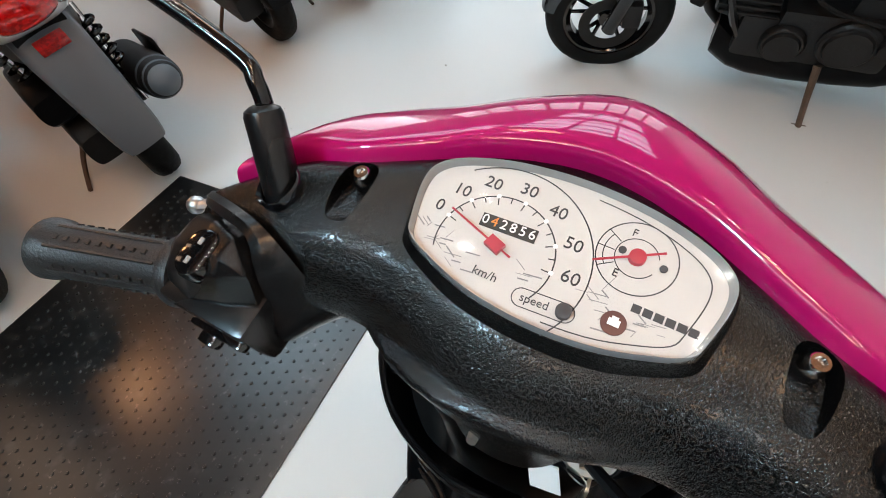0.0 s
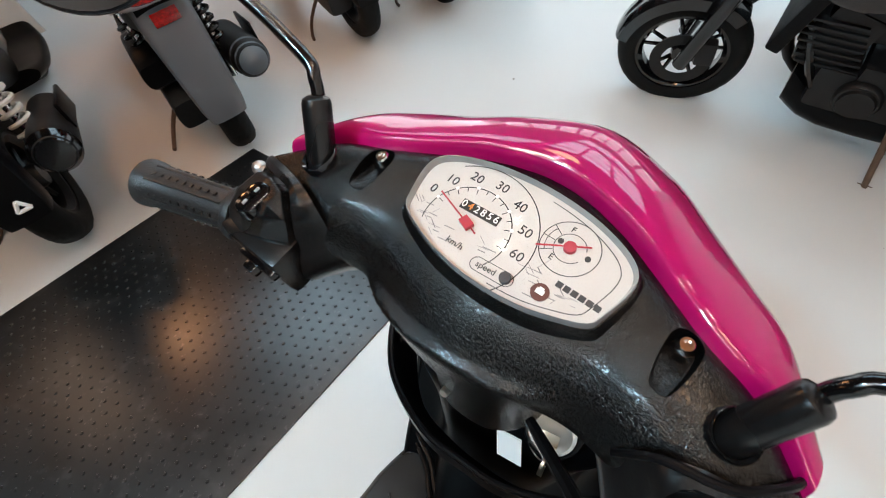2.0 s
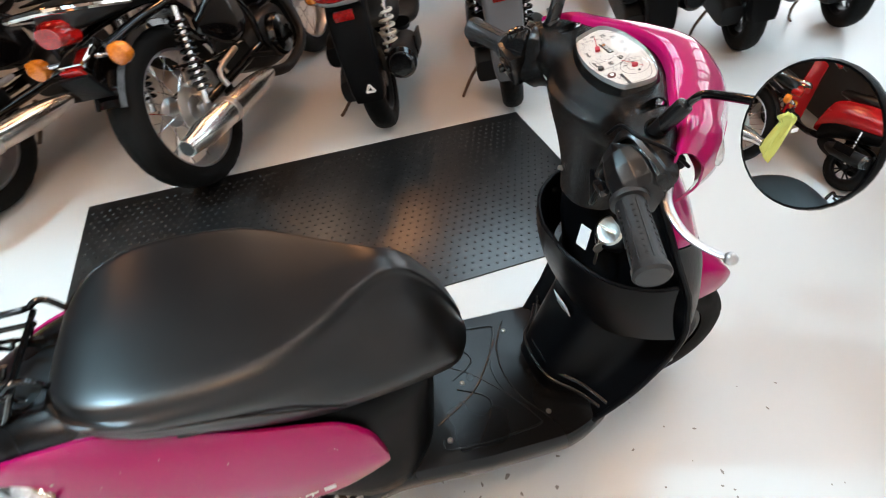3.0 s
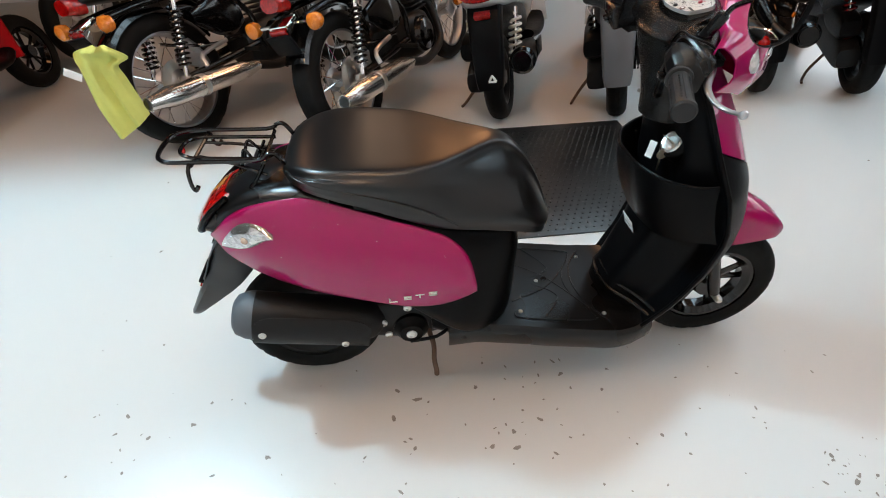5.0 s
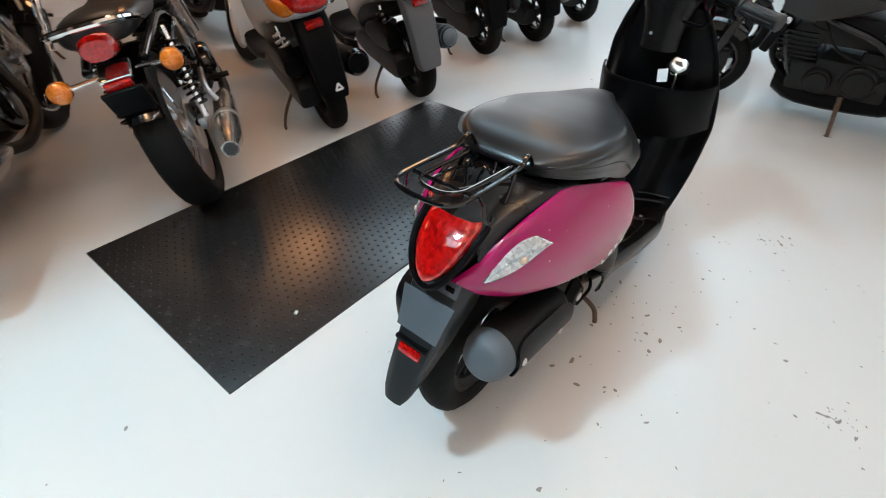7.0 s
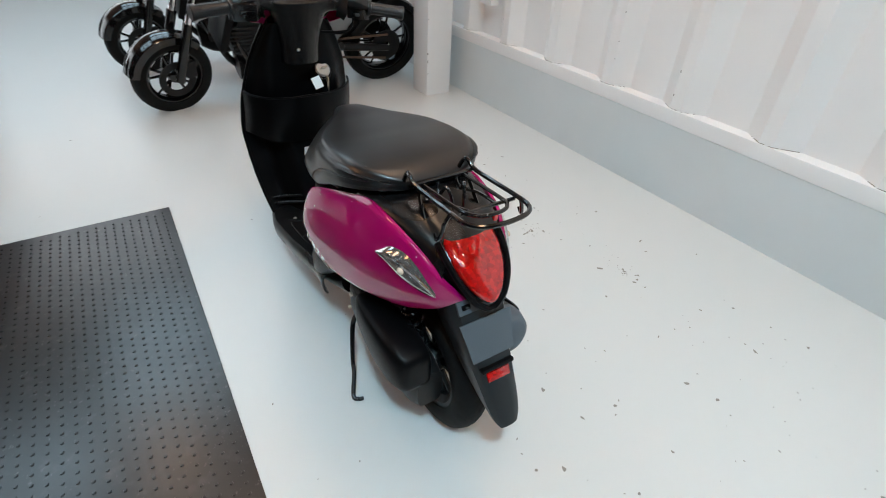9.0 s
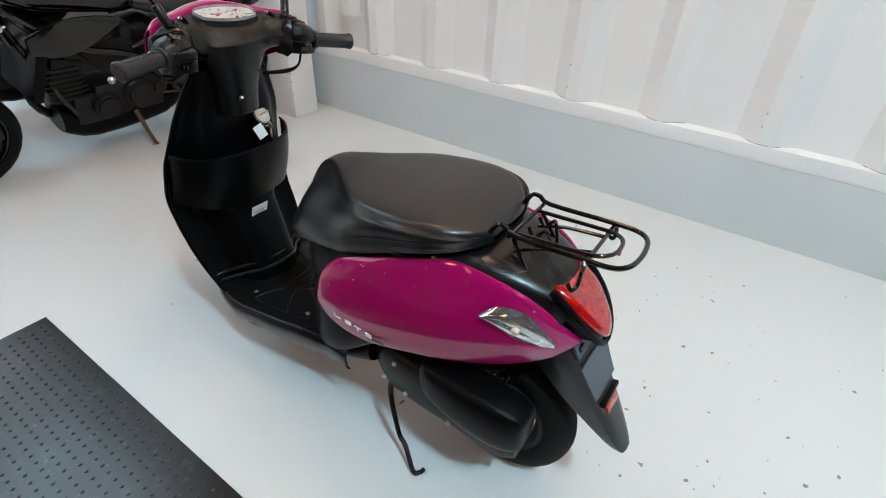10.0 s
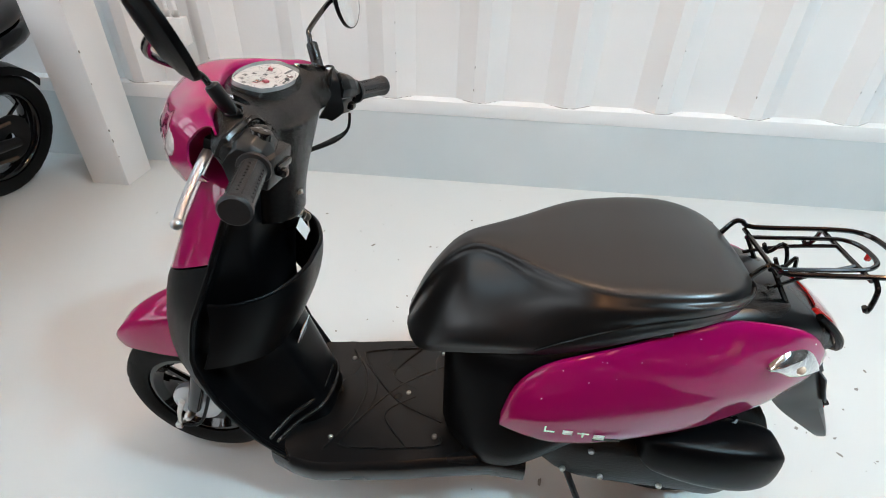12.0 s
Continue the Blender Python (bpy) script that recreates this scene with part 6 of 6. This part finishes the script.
    lathe(bm, (1.29, 0, .90), (1.315, 0, .90), [(0, .086), (1, .03)], 28)
    part("headlamp_lens", bm, CLEARLENS, lamp)
    bm = bmesh.new()
    tube(bm, [(.50, .13, .24), (.46, .21, .10), (.44, .255, .045)], [.012, .010, .009], 8, 2)
    part("side_stand", bm, RUST, o, "dark steel side stand")
    return o


def parked_scooter(m, label, body, flap_mat, triangle=False, spring_mat=None, ball=False, lamp=True):
    """Modern scooter seen from behind: tail, lamp, mudflap, rear wheel, muffler and stand."""
    o = thing("scooter", m, label, "scooter", "parked scooters")
    wheel(o, (0, 0, .225), .225, .10, .150, ENGINE, 5, "rear_wheel")
    wheel(o, (1.22, 0, .225), .225, .095, .150, GLOSSBLACK, 5, "front_wheel")
    bm = bmesh.new()
    secs = []
    for x, w, z0, z1 in ((-.26, .05, .68, .74), (-.22, .095, .655, .775), (-.10, .135, .61, .80), (.10, .165, .57, .80), (.32, .18, .50, .76), (.48, .16, .40, .70), (.54, .11, .34, .62)):
        secs.append([(x, 0, z1), (x, w * .6, z1 - .01), (x, w * .95, z1 - .06), (x, w, z0 + (z1 - z0) * .35), (x, w * .75, z0), (x, 0, z0 - .01), (x, -w * .75, z0), (x, -w, z0 + (z1 - z0) * .35), (x, -w * .95, z1 - .06), (x, -w * .6, z1 - .01)])
    loft(bm, secs, 3, 3)
    part("body", bm, body, o, "smooth tail bodywork")
    bm = bmesh.new()
    loft(bm, [ring((x, 0, z), w, h, "x", 10, .7) for x, z, w, h in ((-.18, .62, .07, .05), (.0, .56, .11, .07), (.25, .50, .13, .09), (.46, .42, .12, .12))], 3, 3)
    part("under_body", bm, PLASTIC, o)
    bm = bmesh.new()
    loft(bm, [ring((x, 0, z), w, h, "x", 10, .7) for x, z, w, h in ((-.20, .80, .07, .025), (-.12, .82, .125, .045), (.15, .81, .145, .05), (.35, .78, .14, .05), (.52, .77, .10, .04), (.58, .75, .05, .02))], 3, 3)
    part("seat", bm, SEAT, o, "black scooter seat")
    if lamp:
        bm = bmesh.new()
        loft(bm, [ring((x, 0, z), w, h, "x", 10, .75) for x, z, w, h in ((-.285, .705, .05, .03), (-.262, .71, .085, .045), (-.20, .715, .11, .05), (-.15, .715, .10, .04))], 3, 3)
        part("tail_lamp", bm, REDLENS, o, "red tail lamp")
        for s in (-1, 1):
            bm = bmesh.new()
            loft(bm, [ring((x, s * y, z), w, h, "x", 8, .8) for x, y, z, w, h in ((-.245, .085, .690, .012, .018), (-.20, .112, .69, .022, .034), (-.12, .130, .70, .022, .034), (-.06, .144, .71, .008, .014))], 3, 3)
            part("indicator", bm, AMBER if s > 0 else CLEARLENS, o, "rear indicator lens")
    bm = bmesh.new()
    rows = []
    for x, z, w in ((-.15, .66, .080), (-.20, .58, .082), (-.228, .48, .078), (-.244, .38, .074), (-.252, .29, .070), (-.254, .250, .062)):
        rows.append([(x + .06, w + .004, z), (x + .012, w, z), (x, w * .75, z), (x - .004, 0, z), (x, -w * .75, z), (x + .012, -w, z), (x + .06, -w - .004, z)])
    loft(bm, rows, 2, 3, closed=False)
    shell(bm, .005)
    flap = part("mudflap", bm, flap_mat, o, "long rear mudflap")
    bm = bmesh.new()
    box(bm, (-.215, 0, .60), (.03, .08, .028), .004, Matrix.Rotation(radians(-30), 4, "Y"))
    part("reflector", bm, REDLENS, flap, "red reflector")
    if triangle:
        bm = bmesh.new()
        for a in range(3):
            q0, q1 = radians(90 + 120 * a), radians(210 + 120 * a)
            tube(bm, [(-.2565, -.018 + .021 * math.cos(q0), .305 + .021 * math.sin(q0)), (-.2565, -.018 + .021 * math.cos(q1), .305 + .021 * math.sin(q1))], .0058, 6, 1)
        part("triangle_mark", bm, WHITE, flap, "white triangle mark on the mudflap")
    for s in (-1, 1):
        spring(o, (-.02, s * .10, .25), (.06, s * .115, .56), .030, .007, 8, spring_mat or GLOSSBLACK)
    bm = bmesh.new()
    loft(bm, [ring((x, .10, z), .055, h, "x", 10, .55) for x, z, h in ((-.10, .24, .05), (-.02, .25, .085), (.20, .27, .09), (.40, .28, .08), (.48, .28, .04))], 3, 3)
    part("belt_case", bm, ENGINE, o, "black engine belt case")
    bm = bmesh.new()
    loft(bm, [ring((x, .12, z), .05, h, "x", 10, .55) for x, z, h in ((-.08, .40, .04), (-.02, .40, .07), (.14, .40, .07), (.22, .40, .04))], 3, 3)
    part("air_filter_box", bm, PLASTIC, o)
    bm = bmesh.new()
    a, b = Vector((-.20, -.165, .36)), Vector((.25, -.15, .29))
    lathe(bm, a, b, [(0, .03), (.0, .05), (.05, .062), (.15, .066), (.8, .062), (.95, .04), (1, .02)], 28)
    muf = part("muffler", bm, DARKMUFF, o, "black muffler")
    bm = bmesh.new()
    if ball:
        lathe(bm, a - (b - a) * .06, a + (b - a) * .12, [(0, .01), (.2, .04), (.5, .058), (1, .066)], 28)
        part("end_cap", bm, GREYCAP, muf, "grey domed end cap")
    else:
        lathe(bm, a - (b - a) * .01, a + (b - a) * .06, [(0, .02), (0, .045), (.5, .058), (1, .066)], 28)
        part("end_cap", bm, GLOSSBLACK, muf)
    bm = bmesh.new()
    box(bm, (.03, -.225, .36), (.20, .012, .08), .005, Matrix.Rotation(radians(9), 4, "Y"))
    part("heat_shield", bm, PLASTIC, muf)
    bm = bmesh.new()
    loft(bm, [ring((x, 0, z), w, .03, "x", 10, .6) for x, z, w in ((.48, .30, .15), (.62, .27, .18), (.85, .26, .18), (.95, .30, .16))], 3, 3)
    part("floorboard", bm, PLASTIC, o)
    bm = bmesh.new()
    rows = [[(.95 + k * .13 - .05 * (1 - t * t) * k, .19 * t * (1 - .35 * k), .25 + .62 * k) for t in np.linspace(-1, 1, 11)] for k in np.linspace(0, 1, 8)]
    grid(bm, rows)
    shell(bm, .02)
    part("leg_shield", bm, body, o)
    bm = bmesh.new()
    loft(bm, [ring((1.06, y, 1.0 - abs(y) * .15), .07 - abs(y) * .12, .07 - abs(y) * .12, "y", 10) for y in (-.30, -.18, -.08, 0, .08, .18, .30)], 3, 2)
    part("handlebar_cover", bm, body, o)
    for s in (-1, 1):
        bm = bmesh.new()
        lathe(bm, (1.05, s * .24, .97), (1.0, s * .36, .96), [(0, .017), (.9, .018), (1, .014)], 16)
        part("grip", bm, GRIP, o)
    bm = bmesh.new()
    tube(bm, [(.20, .10, .20), (.18, .19, .10), (.12, .235, .055), (.06, .25, .052)], [.010, .009, .008, .008], 8, 3)
    part("side_stand", bm, RUST, o, "dark steel side stand")
    return o


def naked_motorcycle(m):
    """Naked street motorcycle: cast wheels, grey under-seat panels, black engine."""
    o = thing("motorcycle", m, "black naked street motorcycle with grey side panels", "motorcycle", "parked motorcycles")
    wheel(o, (0, 0, .30), .30, .13, .215, GLOSSBLACK, 5, "rear_wheel")
    wheel(o, (1.45, 0, .245), .245, .095, .175, GLOSSBLACK, 5, "front_wheel")
    bm = bmesh.new()
    lathe(bm, (1.45, .062, .245), (1.45, .068, .245), [(0, .07), (0, .112), (1, .112), (1, .07)], 36, caps=False)
    part("front_disc", bm, ENGINE, o, "dark brake disc")
    bm = bmesh.new()
    box(bm, (1.37, .078, .30), (.07, .045, .10), .012)
    part("brake_caliper", bm, ENGINE, o)
    for s in (-1, 1):
        bm = bmesh.new()
        lathe(bm, (0, s * .07, .30), (0, s * .078, .30), [(0, .03), (0, .115), (1, .115), (1, .03)], 32, caps=False)
        part("brake_disc" if s < 0 else "sprocket", bm, ENGINE, o)
        bm = bmesh.new()
        tube(bm, [(1.45, s * .095, .245), (1.33, s * .095, .58)], [.028, .028], 12, 1)
        tube(bm, [(1.33, s * .095, .58), (1.20, s * .095, .92)], [.020, .020], 12, 1)
        part("fork_leg", bm, GLOSSBLACK, o, "black fork leg")
        bm = bmesh.new()
        lathe(bm, (1.33, s * .095, .58), (1.235, s * .095, .82), [(0, .0205), (1, .0205)], 12)
        part("fork_tube", bm, CHROME, o, "bright fork tube")
        bm = bmesh.new()
        tube(bm, [(0, s * .11, .30), (.30, s * .11, .34), (.52, s * .10, .37)], [.022, .028, .028], 10, 3)
        part("swingarm", bm, ENGINE, o)
        bm = bmesh.new()
        loft(bm, [[(x, s * (y + .014), z1), (x, s * y, z1 - .01), (x, s * y, z0 + .01), (x, s * (y - .02), z0)] for x, y, z0, z1 in ((.22, .11, .60, .64), (.34, .15, .50, .66), (.45, .165, .42, .64), (.54, .155, .46, .58))], 2, 3)
        part("side_panel", bm, GREYPANEL, o, "grey side panel")
        bm = bmesh.new()
        loft(bm, [ring((x, s * y, z), .012, h, "x", 8, .6) for x, y, z, h in ((.70, .13, .74, .02), (.82, .165, .74, .06), (.98, .18, .72, .085), (1.12, .16, .70, .04))], 2, 3)
        part("tank_shroud", bm, GLOSSBLACK, o)
        bm = bmesh.new()
        box(bm, (.42, s * .15, .36), (.12, .014, .06), .005, Matrix.Rotation(radians(25), 4, "Y"))
        fr = part("footrest_bracket", bm, SATIN, o)
        bm = bmesh.new()
        tube(bm, [(.44, s * .155, .34), (.44, s * .25, .335)], .012, 8, 1)
        part("footrest", bm, RUBBER, fr)
        indicator(o, (1.26, s * .10, .80), (0, s * .07, 0), CLEARLENS)
        bm = bmesh.new()
        lathe(bm, (1.10, s * .22, .98), (1.04, s * .37, .97), [(0, .017), (.9, .018), (1, .014)], 16)
        part("grip", bm, GRIP, o)
    bm = bmesh.new()
    rows = []
    for a in np.linspace(15, 135, 14):
        q = radians(a)
        r = .268
        rows.append([(1.45 + math.cos(q) * (r - k), y, .245 + math.sin(q) * (r - k)) for y, k in ((.068, .05), (.062, .012), (.04, .002), (0, 0), (-.04, .002), (-.062, .012), (-.068, .05))])
    grid(bm, rows)
    shell(bm, .004)
    part("front_mudguard", bm, GLOSSBLACK, o, "gloss black front mudguard")
    bm = bmesh.new()
    for x, z, sx, sy, sz, tilt in ((.70, .33, .36, .26, .20, 0), (.88, .30, .22, .24, .17, 0), (.60, .42, .20, .22, .14, 0), (.98, .46, .16, .20, .24, -15), (.80, .56, .34, .18, .16, 0), (.55, .60, .26, .16, .18, 0)):
        if bm is None:
            bm = bmesh.new()
        box(bm, (x, 0, z), (sx, sy, sz), .025, Matrix.Rotation(radians(tilt), 4, "Y"))
        if x == .70:
            eng = part("engine", bm, ENGINE, o, "black engine block")
        else:
            part("engine_casting", bm, ENGINE, eng)
        bm = None
    for x, z, r in ((.66, .34, .088), (.84, .31, .070), (.55, .36, .045)):
        for s in (-1, 1):
            bm = bmesh.new()
            lathe(bm, (x, s * .12, z), (x, s * .165, z), [(0, r), (.5, r), (.7, r * .9), (.7, r * .8), (.95, r * .74), (1, r * .4)], 20)
            part("engine_cover", bm, ENGINE, eng)
    bm = bmesh.new()
    loft(bm, [ring((x, 0, z), w, h, "x", 8, .7) for x, z, w, h in ((.36, .26, .06, .05), (.50, .20, .11, .07), (.90, .18, .12, .07), (1.05, .24, .09, .08))], 2, 3)
    part("belly_pan", bm, PLASTIC, o)
    bm = bmesh.new()
    loft(bm, [ring((x, 0, z), w, h, "x", 8, .7) for x, z, w, h in ((.20, .52, .06, .08), (.34, .50, .11, .13), (.52, .56, .12, .15), (.62, .60, .10, .10))], 2, 3)
    part("air_box", bm, PLASTIC, o)
    bm = bmesh.new()
    box(bm, (1.10, 0, .56), (.05, .30, .30), .012, Matrix.Rotation(radians(-18), 4, "Y"))
    part("radiator", bm, PLASTIC, o)
    for s in (-1, 1):
        bm = bmesh.new()
        tube(bm, [(1.16, s * .05, .84), (.95, s * .13, .66), (.66, s * .14, .56), (.52, s * .12, .40)], .018, 8, 4)
        tube(bm, [(.66, s * .13, .60), (.30, s * .10, .68), (-.05, s * .08, .72)], .013, 8, 3)
        tube(bm, [(1.15, s * .04, .74), (1.04, s * .10, .42), (.96, s * .10, .26)], .015, 8, 3)
        part("frame_tube", bm, GLOSSBLACK, o)
        bm = bmesh.new()
        tube(bm, [(.92, s * .10, .62), (.80, s * .17, .50), (.60, s * .16, .44)], .007, 6, 4)
        part("hose", bm, RUBBER, o)
    for k in range(7):
        bm = bmesh.new()
        box(bm, (.975 + k * .007, 0, .38 + k * .026), (.19, .22, .010), .003)
        part("cooling_fin", bm, ENGINE, eng)
    bm = bmesh.new()
    tube(bm, [(1.02, -.02, .52), (1.12, -.03, .36), (1.0, -.06, .19), (.70, -.09, .17), (.40, -.14, .22)], .022, 12, 4)
    ex = part("exhaust_pipe", bm, DARKMUFF, o)
    bm = bmesh.new()
    lathe(bm, (.42, -.16, .24), (-.08, -.20, .40), [(0, .03), (.1, .052), (.85, .055), (1, .04)], 24)
    part("muffler", bm, DARKMUFF, ex, "black muffler")
    bm = bmesh.new()
    loft(bm, [ring((x, 0, z), w, h, "x", 12, .8) for x, z, w, h in ((.56, .80, .06, .05), (.66, .84, .13, .09), (.86, .90, .17, .12), (1.02, .90, .14, .10), (1.12, .88, .06, .05))], 3, 3)
    part("fuel_tank", bm, GLOSSBLACK, o, "gloss black fuel tank")
    bm = bmesh.new()
    loft(bm, [ring((x, 0, z), w, h, "x", 10, .7) for x, z, w, h in ((-.25, .84, .04, .03), (-.12, .83, .11, .045), (.15, .79, .13, .05), (.45, .77, .12, .05), (.60, .79, .07, .03))], 3, 3)
    part("seat", bm, SEAT, o, "black stepped seat")
    bm = bmesh.new()
    loft(bm, [ring((x, 0, z), w, h, "x", 10, .7) for x, z, w, h in ((-.30, .76, .03, .03), (-.18, .74, .09, .05), (.1, .69, .11, .06), (.35, .65, .11, .07))], 3, 3)
    part("tail", bm, GLOSSBLACK, o)
    bm = bmesh.new()
    rows = []
    for a in np.linspace(40, 140, 10):
        q = radians(a)
        rows.append([(math.cos(q) * (.335 - k), y, .30 + math.sin(q) * (.335 - k)) for y, k in ((.075, .04), (.06, .006), (0, 0), (-.06, .006), (-.075, .04))])
    grid(bm, rows)
    shell(bm, .004)
    part("rear_mudguard", bm, PLASTIC, o)
    bm = bmesh.new()
    loft(bm, [ring((x, 0, z), w, h, "x", 10, .7) for x, z, w, h in ((1.20, .86, .10, .09), (1.28, .86, .115, .10), (1.36, .85, .09, .08))], 3, 3)
    hl = part("headlamp", bm, GLOSSBLACK, o)
    bm = bmesh.new()
    lathe(bm, (1.35, 0, .85), (1.375, 0, .85), [(0, .08), (1, .03)], 24)
    part("headlamp_lens", bm, CLEARLENS, hl)
    bm = bmesh.new()
    tube(bm, [(1.06, .36, .97), (1.14, .18, 1.0), (1.16, 0, .98), (1.14, -.18, 1.0), (1.06, -.36, .97)], .011, 10, 4)
    part("handlebar", bm, GLOSSBLACK, o)
    bm = bmesh.new()
    tube(bm, [(.70, .13, .24), (.685, .19, .14), (.67, .25, .058)], [.014, .011, .010], 8, 2)
    box(bm, (.67, .25, .058), (.05, .035, .012), .003)
    part("side_stand", bm, RUST, o, "dark steel side stand")
    bm = bmesh.new()
    tube(bm, [(.0, .09, .30 + .09), (.62, .10, .40)], .008, 6, 1)
    tube(bm, [(.0, .09, .30 - .09), (.62, .10, .30)], .008, 6, 1)
    part("drive_chain", bm, RUST, o, "dark drive chain")
    # the fork is turned a little to the left
    turn = Matrix.Translation((1.32, 0, 0)) @ Matrix.Rotation(radians(15), 4, "Z") @ Matrix.Translation((-1.32, 0, 0))
    for ob in o.children_recursive:
        if ob.name.split(".")[0] in ("front_wheel", "front_disc", "front_mudguard", "brake_caliper", "fork_leg", "fork_tube", "headlamp", "headlamp_lens", "handlebar", "grip", "indicator", "indicator_lens") or (ob.parent.name.startswith("front_wheel")):
            ob.data.transform(turn)
    return o


def build_bikes():
    bike = retro_motorcycle(stand_at(-.765, 1.64, 32, 12), "black retro motorcycle with a chrome muffler and wire wheels", GLOSSBLACK)
    copy_thing(bike, stand_at(.11, 1.525, 29, 12))
    for x, y, h in ((-1.45, 4.40, 200), (.2, 4.4, 190), (1.6, 4.3, 195)):
        copy_thing(bike, stand_at(x, y, h, 10))
    parked_scooter(stand_at(.93, 1.66, 20, 10), "white scooter with a black mudflap and white springs", WHITEPAINT, PLASTIC, True, SHOCKSPRING)
    parked_scooter(stand_at(1.575, 1.60, 20, 10), "white scooter with a silver-grey mudflap and grey muffler cap", WHITEPAINT, GREYFLAP, False, None, True)
    dark = parked_scooter(stand_at(2.53, 1.78, 22, 10), "black scooter with black mudflap", GLOSSBLACK, PLASTIC, False)
    parked_scooter(stand_at(3.08, 1.665, 22, 10), "grey and black scooter with red springs", SILVER, PLASTIC, False, REDPAINT)
    copy_thing(dark, stand_at(3.88, 1.68, 22, 10))
    parked_scooter(stand_at(-2.10, 1.40, 4, 10), "bright red scooter beside the retro motorcycles", REDGLOSS, PLASTIC, False)
    street = naked_motorcycle(stand_at(2.88, -1.17, 0, 15))
    # second motorcycle added beyond it to block the bright background
    copy_thing(street, stand_at(3.72, -1.10, 4, 12))


def build_cloth():
    """Yellow-green cloth hung over the motorcycle's rear indicator stalk."""
    bm = bmesh.new()
    edges = spline([(-.945, .600, -.875, .600), (-1.02, .580, -.83, .572), (-1.035, .545, -.812, .545), (-1.032, .505, -.868, .515), (-1.034, .42, -.860, .46), (-1.034, .32, -.842, .37), (-1.004, .172, -.826, .285)], 5)
    rows = []
    for k, (xl, zl, xr, zr) in enumerate(edges):
        k /= len(edges) - 1
        row = []
        for f in np.linspace(0, 1, 19):
            fold = (.022 * math.sin(f * 11 + 3 * k) + .010 * math.sin(f * 23 - 5 * k)) * (.35 + .5 * abs(k - .35)) - .03 * math.exp(-((k - .12) / .12) ** 2) * math.sin(math.pi * f)
            row.append((xl + (xr - xl) * f, 1.325 + fold, zl + (zr - zl) * f - .012 * math.sin(math.pi * f) * k))
        rows.append(row)
    grid(bm, rows)
    shell(bm, .003)
    cl = part("cloth", bm, CLOTH)
    bm = bmesh.new()
    box(bm, (-1.065, 1.318, .487), (.07, .003, .036), .001, Matrix.Rotation(radians(28), 4, "Y"))
    part("cloth_tag", bm, PAPER, cl, "white care tag")
    tagged(cl, "yellow-green cleaning cloth hanging from the motorcycle's tail", "cloth")


build_bikes()
build_cloth()
